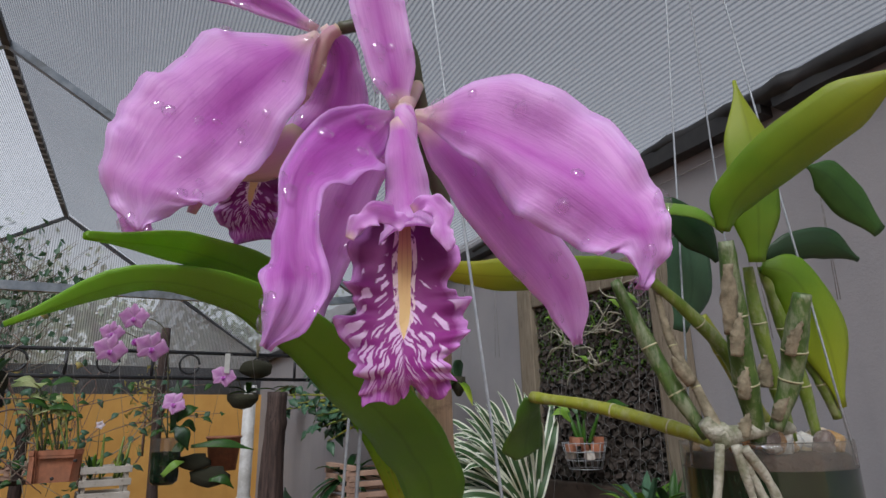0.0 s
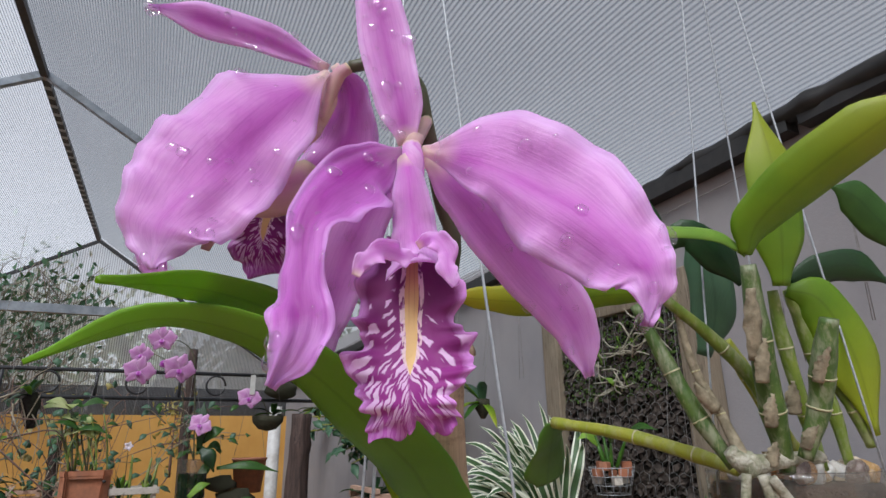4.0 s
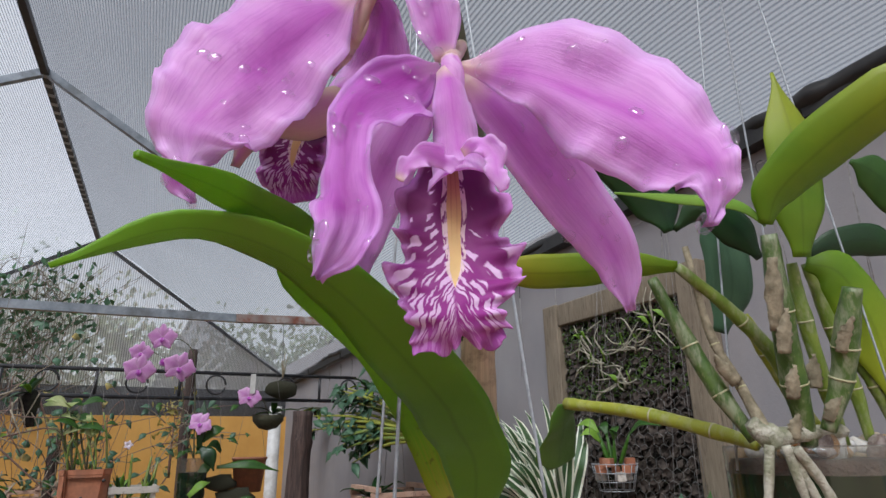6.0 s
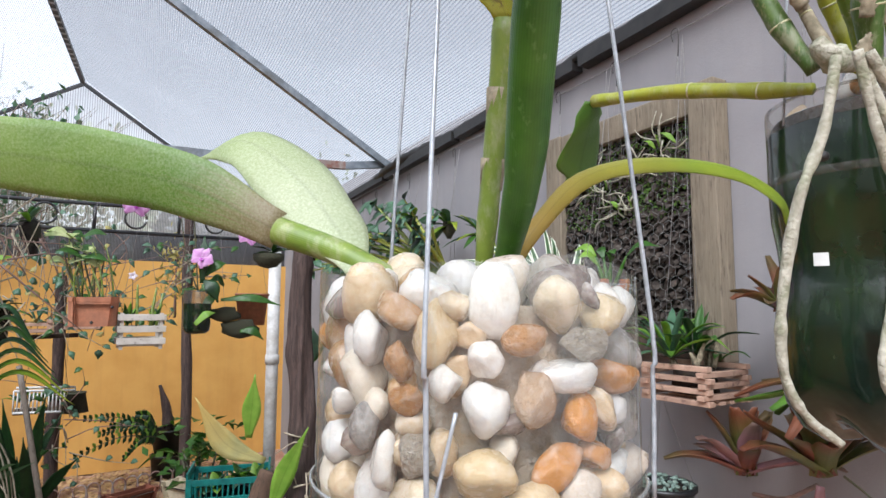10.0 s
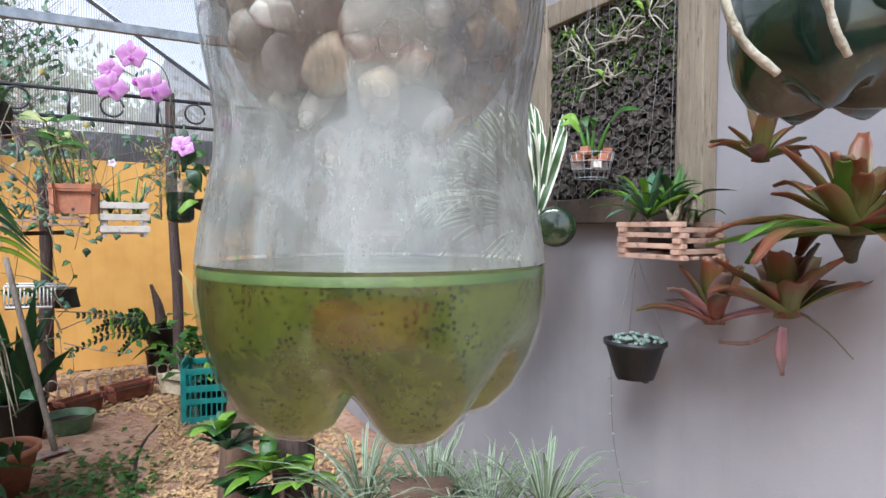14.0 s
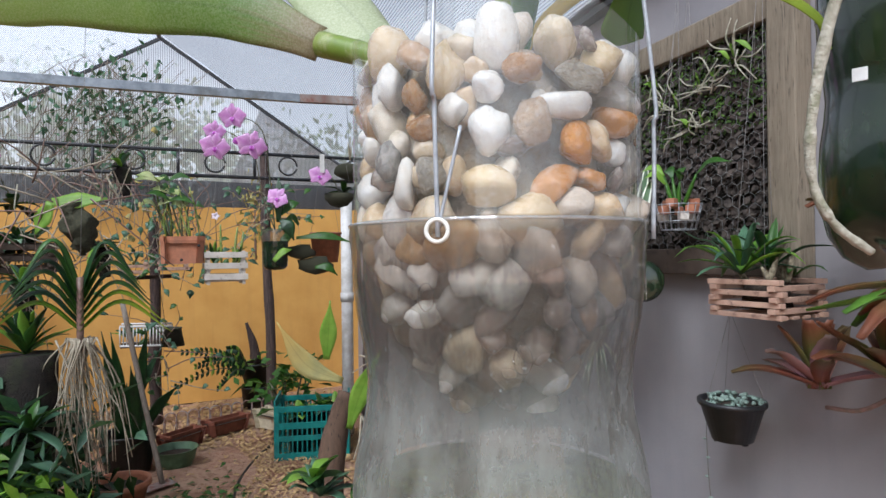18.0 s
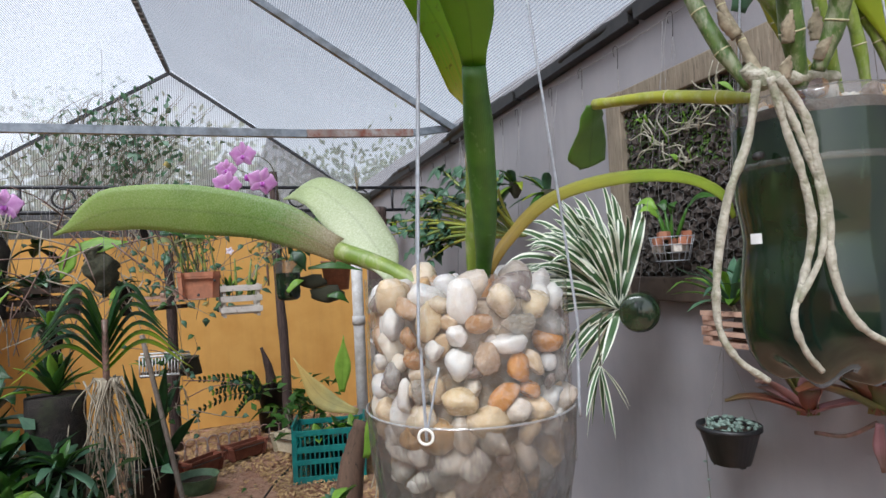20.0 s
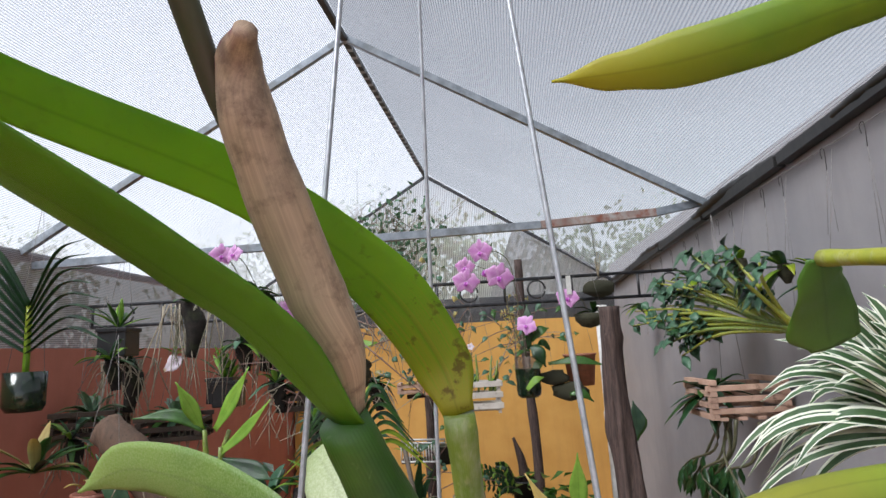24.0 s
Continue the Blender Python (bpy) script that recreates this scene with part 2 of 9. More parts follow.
def flat(name, vf):
    return to_mesh(name, vf[0], vf[1], None, False)


def pebble_mesh(name, seed, sub=2, rough=0.22, cuts=0):
    """A rounded stone; cuts: flats worn on it."""
    bm = bmesh.new()
    bmesh.ops.create_icosphere(bm, subdivisions=sub, radius=1.0)
    r = random.Random(seed)
    sc = Vector((r.uniform(0.9, 1.5), r.uniform(0.76, 1.06), r.uniform(0.58, 0.95)))
    off = Vector((seed * 7.3, seed * 1.9, 4.2))
    planes = [(Vector((r.gauss(0, 1), r.gauss(0, 1), r.gauss(0, 1))).normalized(), r.uniform(0.58, 0.86)) for _ in range(cuts)]
    for v in bm.verts:
        p = v.co.copy()
        for n, d in planes:
            h = p.dot(n) - d
            if h > 0:
                p -= n * h * 0.95
        k = 1 + rough * noise.noise(v.co * 1.1 + off) + 0.2 * rough * noise.noise(v.co * 3 + off)
        v.co = Vector((p.x * sc.x, p.y * sc.y, p.z * sc.z)) * k
    me = bpy.data.meshes.new(name)
    bm.to_mesh(me)
    bm.free()
    me.polygons.foreach_set("use_smooth", [True] * len(me.polygons))
    return me


def gnarled(data, amp, seed=0.0, across=22.0, along=2.5):
    """Cracks and ridges running up a rough piece of wood."""
    V = []
    me = data[0]
    for x, y, z in me:
        d = noise.noise(Vector((x * across, y * across, z * along + seed))) + 0.5 * noise.noise(Vector((x * across * 2.5, y * across * 2.5, z * along * 2 + seed)))
        e = noise.noise(Vector((x * across + 7, y * across, z * along + seed)))
        V.append((x + amp * d, y + amp * e, z))
    return (V,) + tuple(data[1:])


# ---- materials ----
MAT = {}

def petal_material(name, c1, c2, base, veins=0.25, glow=0.3, margin=None):
    """A petal: deeper towards its middle, paler at the margin, with fine branching veins and light coming through."""
    m = Nodes(name)
    uv = m.coords("UV")
    sep = m.n("SeparateXYZ", Vector=uv)
    co = m.coords()
    fine = m.noise(m.mapped(uv, (30, 2.4, 1)), 2.0, 5, 0.6, 0.8)
    wide = m.math("ABSOLUTE", m.math("SUBTRACT", sep.outputs[0], 0.5))
    tone = m.math("ADD", m.math("MULTIPLY", wide, 1.3), m.math("MULTIPLY", m.noise(co, 34, 4), 0.55))
    col = m.mix(m.ramp(tone, [(0.3, grey(0)), (0.75, grey(1))]), lin(c1), lin(c2))
    if margin:
        rim = m.math("ADD", m.math("MAXIMUM", m.math("MULTIPLY", wide, 2.0), sep.outputs[1]), m.math("MULTIPLY", m.noise(co, 60, 3), 0.22))
        col = m.mix(m.ramp(rim, [(0.86, grey(0)), (1.12, grey(0.75))]), col, lin(margin))
    col = m.mix(m.math("MULTIPLY", m.ramp(fine, [(0.46, grey(0)), (0.66, grey(1))]), veins), col, m.mix(1.0, col, (0.8, 0.58, 0.82, 1), "MULTIPLY"))
    net = m.n("TexVoronoi", Vector=m.mapped(uv, (16, 7, 1)), Scale=1.0, Randomness=1.0)
    net.feature = "DISTANCE_TO_EDGE"
    col = m.mix(m.math("MULTIPLY", m.ramp(net.outputs[0], [(0.02, grey(1)), (0.09, grey(0))]), veins * 0.45), col, m.mix(1.0, col, (0.84, 0.62, 0.86, 1), "MULTIPLY"))
    col = m.mix(m.ramp(m.math("ADD", sep.outputs[1], m.math("MULTIPLY", wide, 0.08)), [(0.03, grey(1)), (0.13, grey(0))]), col, lin(base))
    nor = m.bump(m.math("ADD", m.math("ADD", fine, m.noise(co, 420, 3)), m.math("MULTIPLY", m.noise(co, 110, 4), 1.5)), 0.3, 0.0008)
    p = m.principled(col, 0.4, nor, Sheen_Weight=0.25, Specular_IOR_Level=0.5)
    tr = m.n("BsdfTranslucent", Color=m.mix(1.0, col, (1.2, 0.92, 1.22, 1), "MULTIPLY")).outputs[0]
    return m.done(m.blend(glow, p, tr))


MAT["petal"] = petal_material("petal_magenta", "d06ece", "eab6ea", "f0e2d2", 0.5, 0.44, "f2d4f8")
MAT["petal_deep"] = petal_material("petal_deep_magenta", "ae36aa", "d47cd6", "c088b8", 0.5, 0.38, "e6b4ee")
MAT["petal_pale"] = petal_material("petal_pale_pink", "e09ae2", "f0c6f2", "f2e6d6", 0.4, 0.5, "f2d4f6")
MAT["petal_cream"] = petal_material("petal_cream", "d8a8b8", "dcc0ac", "d8c8a0", 0.2, 0.3)


def lip_material():
    """The lip: a yellow band down the middle, a net of branching magenta veins on pinkish white, a pale pink frilled margin."""
    m = Nodes("lip_veined")
    uv0 = m.coords("UV")
    wob = m.n("TexNoise", Vector=m.mapped(uv0, (9, 11, 1)), Scale=1.0, Detail=3.0)
    uv = m.n("VectorMath", **{"Vector": uv0})
    uv.operation = "MULTIPLY_ADD"
    m.put(uv.inputs[0], wob.outputs["Color"])
    m.put(uv.inputs[1], (0.07, 0.06, 0.0))
    m.put(uv.inputs[2], uv0)
    sep = m.n("SeparateXYZ", Vector=uv.outputs[0])
    raw = m.n("SeparateXYZ", Vector=uv0)
    v = m.math("SUBTRACT", sep.outputs[1], 0.03)
    cross = m.math("SUBTRACT", sep.outputs[0], 0.535)
    wide = m.math("ABSOLUTE", cross)
    flat_w = m.math("ABSOLUTE", m.math("SUBTRACT", raw.outputs[0], 0.5))
    # the veins leave the middle level at the top and ever more steeply lower down, forking on their way out
    rank = m.math("DIVIDE", m.math("ADD", v, m.math("MULTIPLY", wide, 0.15)), m.math("ADD", m.math("MULTIPLY", wide, 1.7), 1.0))
    place = m.n("CombineXYZ", X=m.math("MULTIPLY", rank, 31.0), Y=m.math("MULTIPLY", m.math("POWER", wide, 0.8), 5.2), Z=m.math("MULTIPLY", m.math("GREATER_THAN", cross, 0.0), 7.3))
    cells = m.n("TexVoronoi", Vector=place.outputs[0], Scale=1.0, Randomness=0.85)
    cells.feature = "DISTANCE_TO_EDGE"
    thick = m.ramp(m.math("ADD", v, m.math("MULTIPLY", wide, -0.25)), [(0.0, grey(0.45)), (0.2, grey(0.33)), (0.4, grey(0.21)), (0.6, grey(0.15)), (0.9, grey(0.12))])
    dark = m.n("Clamp", Value=m.math("ADD", m.math("MULTIPLY", m.math("SUBTRACT", thick, cells.outputs[0]), 14.0), 0.5)).outputs[0]
    keel = m.math("MULTIPLY", m.ramp(wide, [(0.01, grey(1)), (0.03, grey(0))]), m.ramp(v, [(0.58, grey(0)), (0.66, grey(0.8))]))
    dark = m.math("MAXIMUM", dark, keel)
    pale = m.mix(m.noise(m.mapped(uv0, (10, 10, 1)), 1.0), lin("f0daf0"), lin("dcaadf"))
    deep = m.mix(m.ramp(v, [(0.15, grey(0)), (0.75, grey(1))]), lin("6e0458"), lin("98148a"))
    col = m.mix(m.math("MULTIPLY", dark, 0.94), pale, deep)
    edge = m.math("ADD", flat_w, m.math("MULTIPLY", m.noise(uv0, 11, 3), 0.1))
    col = m.mix(m.ramp(edge, [(0.45, grey(0)), (0.53, grey(0.85))]), col, lin("dc9ae0"))
    col = m.mix(m.ramp(m.math("ADD", raw.outputs[1], m.math("MULTIPLY", m.noise(uv0, 14, 3), 0.06)), [(0.84, grey(0)), (0.96, grey(0.75))]), col, lin("cc70cc"))
    span = m.ramp(raw.outputs[1], [(0.0, grey(0.075)), (0.35, grey(0.062)), (0.52, grey(0.04)), (0.62, grey(0))])
    band = m.math("LESS_THAN", flat_w, span)
    halo = m.math("LESS_THAN", flat_w, m.math("MULTIPLY", span, 1.75))
    col = m.mix(m.math("MULTIPLY", halo, m.ramp(m.noise(m.mapped(uv0, (22, 16, 1)), 1.3, 3), [(0.42, grey(0)), (0.5, grey(0.9))])), col, lin("f0d8dc"))
    stripes = m.ramp(m.math("ABSOLUTE", m.math("SUBTRACT", flat_w, 0.026)), [(0.002, grey(0.5)), (0.007, grey(0))])
    yellow = m.mix(m.ramp(raw.outputs[1], [(0.03, grey(0)), (0.3, grey(1))]), lin("b27c56"), lin("eac78c"))
    yellow = m.mix(m.math("MULTIPLY", stripes, m.ramp(raw.outputs[1], [(0.1, grey(1)), (0.4, grey(0))])), yellow, lin("9a4a50"))
    col = m.mix(band, col, yellow)
    nor = m.bump(m.math("ADD", m.math("MULTIPLY", dark, -0.6), m.noise(m.coords(), 500, 3)), 0.3, 0.0006)
    p = m.principled(col, 0.55, nor, Specular_IOR_Level=0.25)
    tr = m.n("BsdfTranslucent", Color=col).outputs[0]
    return m.done(m.blend(0.25, p, tr))


MAT["lip"] = lip_material()

MAT["leaf"] = leafy("cattleya_leaf", "588c1e", "70a42a", "80b034", 0.3, 26, 0.38)
MAT["leaf_yellow"] = leafy("yellowing_leaf", "628a1c", "7a9c24", "98a42a", 0.4, 22, 0.3)
MAT["leaf_gilt"] = leafy("gilded_leaf", "648a1a", "86a022", "b0a828", 0.4, 22, 0.34)
MAT["leaf_rust"] = leafy("rusty_based_leaf", "72882a", "8d9c30", "a88c40", 0.42, 22, 0.25)
MAT["leaf_spotted"] = leafy("spotted_yellow_leaf", "729f1e", "8eb626", None, 0.34, 22, 0.46, spots="5c3a1c", base="a89c30")
MAT["leaf_old"] = leafy("old_grey_leaf", "567a28", "6f8e36", "8aa452", 0.42, 30, 0.3, dust=0.22, base="7c6a4c")
MAT["leaf_white"] = leafy("whitened_leaf_underside", "8f9a76", "a8b090", "8a9a62", 0.55, 26, 0.2, dust=0.4)
MAT["leaf_dark"] = leafy("dark_leaf", "14301a", "234a20", None, 0.34, 18, 0.15)
MAT["leaf_cut"] = leafy("cut_green_leaf", "4a7226", "5c862e", None, 0.36, 18, 0.22)
MAT["leaf_mid"] = leafy("mid_leaf", "294e1c", "426c2a", None, 0.36, 16, 0.22)
MAT["leaf_blue"] = leafy("blue_green_leaf", "3a5c48", "53775a", None, 0.42, 10, 0.15)
MAT["leaf_grey"] = leafy("pale_grey_green_leaf", "64806a", "86a084", None, 0.45, 12, 0.2)
MAT["leaf_fresh"] = leafy("fresh_leaf", "6f9a36", "8bb04a", None, 0.42, 12, 0.3)
MAT["leaf_cream"] = leafy("cream_green_leaf", "b9bf88", "cdd0a0", "9fb070", 0.5, 8, 0.3)
MAT["leaf_spider"] = leafy("striped_leaf", "3c5c38", "4d6c44", None, 0.45, 10, 0.2, edge="eceee2")
MAT["leaf_brom"] = leafy("reddish_bromeliad_leaf", "743c34", "85543f", "605034", 0.35, 14, 0.25)
MAT["leaf_brom_pink"] = leafy("pinkish_bromeliad_leaf", "a0727a", "84605f", "6f5850", 0.35, 14, 0.25)
MAT["leaf_brom_green"] = leafy("green_red_bromeliad_leaf", "566433", "706438", "764630", 0.35, 14, 0.25)
MAT["leaf_dry"] = leafy("dry_leaf", "8d8a5c", "a59b62", "b39a58", 0.6, 20, 0.25)
MAT["grass"] = leafy("grey_green_grass_leaf", "66785e", "808f74", None, 0.5, 8, 0.25, edge="aeb8a2")
MAT["phal"] = petal_material("phalaenopsis_petal", "cc8cc8", "deb2da", "ecd8e6", 0.35, 0.3)
MAT["white_petal"] = petal_material("white_petal", "e6e2e6", "f0ecee", "e8d8a0", 0.05, 0.3)
MAT["yellow_petal"] = plain("yellow_throat", "e0a020", "c8801a", 0.5, 200)


def bulb_material(name, c1, c2, ring, scale=60, worn=0.0):
    m = Nodes(name)
    uv = m.coords("UV")
    co = m.coords()
    grooves = m.n("TexWave", Vector=m.mapped(uv, (14, 0.2, 1)), Scale=1.0, Distortion=1.2, Detail=2.0)
    grooves.bands_direction = "X"
    col = m.mix(m.ramp(m.noise(co, scale, 5), [(0.35, grey(0)), (0.7, grey(1))]), lin(c1), lin(c2))
    col = m.mix(m.math("MULTIPLY", grooves.outputs[1], 0.18), col, m.mix(1.0, col, grey(0.55), "MULTIPLY"))
    col = m.mix(m.ramp(m.noise(m.mapped(co, (1, 1, 0.5)), 300, 4), [(0.62, grey(0)), (0.7, grey(0.5))]), col, lin(ring))
    if worn:
        col = m.mix(m.ramp(m.noise(m.mapped(co, (1, 1, 0.35)), 110, 6, 0.7), [(0.48, grey(0)), (0.62, grey(worn))]), col, lin("b3ae9a"))
        col = m.mix(m.ramp(m.noise(co, 75, 5, 0.7), [(0.55, grey(0)), (0.7, grey(worn * 0.8))]), col, lin("3a3a22"))
    return m.done(m.principled(col, 0.45, m.bump(m.math("ADD", m.math("MULTIPLY", grooves.outputs[1], 0.4), m.noise(co, 200, 4)), 0.16, 0.0008)))


MAT["bulb"] = bulb_material("green_pseudobulb", "2c5614", "406c1e", "5d7d45")
MAT["bulb_light"] = bulb_material("light_pseudobulb", "647c2c", "7d8f38", "a4a468", 60, 0.35)
MAT["bulb_old"] = bulb_material("old_pseudobulb", "3c5824", "577034", "98966c", 60, 0.42)
MAT["bulb_yellow"] = bulb_material("yellow_pseudobulb", "9a9c30", "84902a", "5f6a22", 60, 0.3)
MAT["papery"] = plain("papery_sheath_remains", "a2977f", "6f6652", 0.85, 120, 0.6, 0.001)


def spathe_material():
    """A dry flower sheath: tan, streaked lengthwise, blotched, with wine-red flecks along one edge."""
    m = Nodes("dry_tan_spathe")
    co = m.coords()
    uv = m.coords("UV")
    streak = m.noise(m.mapped(uv, (34, 1.6, 1)), 1.6, 5, 0.6)
    col = m.mix(m.ramp(streak, [(0.35, grey(0)), (0.65, grey(1))]), lin("a68f76"), lin("c2a88a"))
    col = m.mix(m.ramp(m.noise(co, 90, 6, 0.7), [(0.5, grey(0)), (0.64, grey(0.75))]), col, lin("6a5546"))
    col = m.mix(m.ramp(m.noise(co, 30, 4), [(0.5, grey(0)), (0.75, grey(0.6))]), col, lin("8a7c68"))
    u = m.n("SeparateXYZ", Vector=uv).outputs[0]
    side = m.ramp(u, [(0.02, grey(1)), (0.1, grey(0)), (0.9, grey(0)), (0.98, grey(1))])
    col = m.mix(m.math("MULTIPLY", side, m.ramp(m.noise(co, 240, 3), [(0.5, grey(0)), (0.58, grey(0.9))])), col, lin("6e1c3c"))
    return m.done(m.principled(col, 0.6, m.bump(streak, 0.12, 0.0006)))


MAT["sheath"] = spathe_material()
MAT["peduncle"] = plain("flower_stalk", "4a5236", "5a5240", 0.5, 60, 0.2)
MAT["pedicel"] = plain("brownish_pedicel", "6c5a4c", "8a6a62", 0.5, 60, 0.2)
MAT["ring"] = plain("pale_node_scar", "c6c2a0", "a9a47e", 0.7, 150, 0.3)
MAT["root"] = plain("grey_white_root", "bdb8a8", "8f8a78", 0.85, 130, 0.9, 0.002, stain="77805c")
MAT["root_thin"] = plain("thin_dry_root", "b1a794", "8a7f6c", 0.85, 60, 0.3)
MAT["wire"] = plain("grey_galvanised_wire", "b4b9be", "999ea4", 0.35, 200, 0.1, Metallic=0.3)
MAT["wire_dark"] = plain("dark_wire", "2a2a2c", "3a3634", 0.55, 80, 0.1)
MAT["string"] = plain("grey_string", "8d8a88", "6e6a68", 0.8, 100, 0.2)
MAT["rivet"] = plain("white_plastic_ring", "e4e2da", "cfccc0", 0.4, 150, 0.1)


def pebbles_material(name="river_pebble", tones=None, rough_spots=0.0):
    """Worn quartz: clean whites, creams and ochres, a little see-through, with faint banding."""
    m = Nodes(name)
    rnd = m.n("ObjectInfo").outputs["Random"]
    co = m.coords()
    tones = tones or ["cfcbc4", "c2a580", "d8d4cc", "a17c58", "c6bfb6", "b5783e", "d0c3ae", "75655e", "d2cec8", "c6ab86", "8e8882", "b78f5e", "d6d2cb", "bfb09f", "806f68", "cab698"]
    k = len(tones)
    col = m.ramp(rnd, [(i / k, lin(c)) for i, c in enumerate(tones)], "CONSTANT")
    col = m.mix(m.ramp(m.noise(co, 0.9, 3, 0.5), [(0.45, grey(0)), (0.75, grey(0.4))]), col, m.mix(1.0, col, (0.95, 0.8, 0.62, 1), "MULTIPLY"))
    col = m.mix(m.ramp(m.noise(co, 1.3, 4, 0.5, 0.4), [(0.5, grey(0)), (0.75, grey(0.35))]), col, lin("e2ddd2"))
    col = m.mix(m.ramp(m.noise(co, 1.8, 8, 0.7, 0.5), [(0.47, grey(0)), (0.5, grey(0.3)), (0.53, grey(0))]), col, m.mix(1.0, col, (0.8, 0.6, 0.4, 1), "MULTIPLY"))
    pits = m.ramp(m.noise(co, 9, 6, 0.7), [(0.6, grey(0)), (0.68, grey(0.2 + 0.5 * rough_spots))])
    col = m.mix(pits, col, m.mix(1.0, col, (0.55, 0.48, 0.42, 1), "MULTIPLY"))
    nor = m.bump(m.noise(co, 3.2, 7, 0.6), 0.22 + 0.5 * rough_spots, 0.1)
    return m.done(m.principled(col, m.ramp(m.noise(co, 2, 4), [(0.3, grey(0.18)), (0.7, grey(0.38))]), nor, Subsurface_Weight=0.3, Subsurface_Radius=(0.4, 0.32, 0.22), Subsurface_Scale=0.35))


MAT["pebble"] = pebbles_material()
MAT["pebble_white"] = pebbles_material("white_quartz", ["d8d4cc", "d0cac0"])
MAT["pebble_cream"] = pebbles_material("cream_quartz", ["ccb38c", "c6aa80"])
MAT["pebble_orange"] = pebbles_material("orange_quartz", ["bf7a30", "b87434"], 0.2)
MAT["pebble_rust"] = pebbles_material("rust_brown_stone", ["935f38", "a06f40"], 0.4)
MAT["pebble_tan"] = pebbles_material("tan_stone", ["b3967a", "aa8e70"], 0.5)
MAT["pebble_grey"] = pebbles_material("grey_stone", ["76716d", "827c76"], 0.2)
MAT["pebble_speck"] = pebbles_material("speckled_stone", ["c4b6a0", "bcae98"], 1.0)


def clear_plastic(name, haze, tint, dirt="c9cbbf", rough=0.06, rise=None, glint=0.05, grime=0.0):
    """Thin clear plastic with a film of dirt; on the cut edge the film's tone paints a glint."""
    m = Nodes(name)
    co = m.coords()
    nor = m.bump(m.noise(co, 45, 3), 0.06, 0.002)
    gloss = m.n("BsdfGlossy", Roughness=rough, Color=grey(0.9), Normal=nor).outputs[0]
    clear = m.n("BsdfTransparent", Color=tint).outputs[0]
    face = m.n("LayerWeight", Blend=0.5, Normal=nor).outputs["Facing"]
    shine = m.math("ADD", m.math("MULTIPLY", m.math("POWER", face, 4.0), 0.55), glint)
    body = m.blend(shine, clear, gloss)
    film = m.math("MULTIPLY", m.ramp(m.noise(m.mapped(co, (1, 1, 0.45)), 38, 6, 0.7), [(0.3, grey(0.25)), (0.75, grey(1))]), haze)
    if rise:
        film = m.math("MULTIPLY", film, m.n("MapRange", **{"Value": m.n("SeparateXYZ", Vector=co).outputs[2], "From Min": rise[0], "From Max": rise[1], "To Min": 1.0, "To Max": 0.22}).outputs[0])
    specks = m.math("MULTIPLY", m.ramp(m.noise(co, 420, 3), [(0.66, grey(0)), (0.72, grey(1))]), min(1.0, haze * 0.9))
    dull = m.principled(lin(dirt), 0.8)
    skin = m.blend(m.math("MAXIMUM", film, specks), body, dull)
    if grime:
        runs = m.math("MULTIPLY", m.ramp(m.noise(m.mapped(co, (1, 1, 0.3)), 150, 6, 0.75), [(0.5, grey(0)), (0.6, grey(grime))]), m.ramp(m.noise(co, 22, 3), [(0.4, grey(0.1)), (0.62, grey(1))]))
        skin = m.blend(runs, skin, m.principled(lin("4a463e"), 0.6))
    return m.done(skin)


MAT["clear"] = clear_plastic("clear_plastic_hazy", 0.15, (0.73, 0.7, 0.67, 1), "aaa59b", 0.05, glint=0.09, grime=0.6)
MAT["clear_base"] = clear_plastic("clear_plastic_wet_base", 0.02, (0.95, 0.96, 0.94, 1))
MAT["clear_fog"] = clear_plastic("fogged_plastic", 0.74, (0.7, 0.7, 0.68, 1), "8b8e88", 0.035, (1.338, 1.366), glint=0.1, grime=0.75)
MAT["clear_rim"] = clear_plastic("clear_plastic_clean", 0.08, (0.97, 0.98, 0.975, 1), glint=0.1)
MAT["clear_inner"] = clear_plastic("clear_plastic_inner_funnel", 0.24, (0.86, 0.84, 0.8, 1), "948f86")
# the whitish film here stands in for the highlight along the cut rim
MAT["cut_edge"] = clear_plastic("cut_plastic_edge_glint", 0.3, (0.85, 0.87, 0.87, 1), "c4c6c4", 0.1, glint=0.25)


def algae_water():
    m = Nodes("green_algae_water")
    co = m.coords()
    cloud = m.noise(co, 24, 5, 0.6)
    sep = m.n("SeparateXYZ", Vector=co)
    col = m.mix(m.ramp(cloud, [(0.35, grey(0)), (0.65, grey(1))]), lin("33400a"), lin("5c6818"))
    col = m.mix(m.ramp(m.noise(co, 95, 6, 0.75), [(0.42, grey(0)), (0.68, grey(0.5))]), col, lin("747c2a"))
    bits = m.n("TexVoronoi", Vector=co, Scale=520.0, Randomness=1.0)
    flecks = m.math("MULTIPLY", m.ramp(bits.outputs["Distance"], [(0.22, grey(0.8)), (0.46, grey(0))]), m.ramp(m.noise(co, 70, 5, 0.65), [(0.4, grey(0.08)), (0.55, grey(1))]))
    col = m.mix(flecks, col, lin("0f1804"))
    d = m.principled(col, 0.3, None)
    t = m.n("BsdfTranslucent", Color=m.mix(1.0, col, (1.2, 1.25, 0.7, 1), "MULTIPLY")).outputs[0]
    body = m.blend(0.5, d, t)
    clear = m.n("BsdfTransparent", Color=(0.6, 0.62, 0.34, 1)).outputs[0]
    return m.done(m.blend(m.ramp(cloud, [(0.3, grey(0.58)), (0.7, grey(0.84))]), clear, body))


MAT["water"] = algae_water()
MAT["cap"] = plain("orange_bottle_cap", "96441e", "803818", 0.5, 40, 0.2)
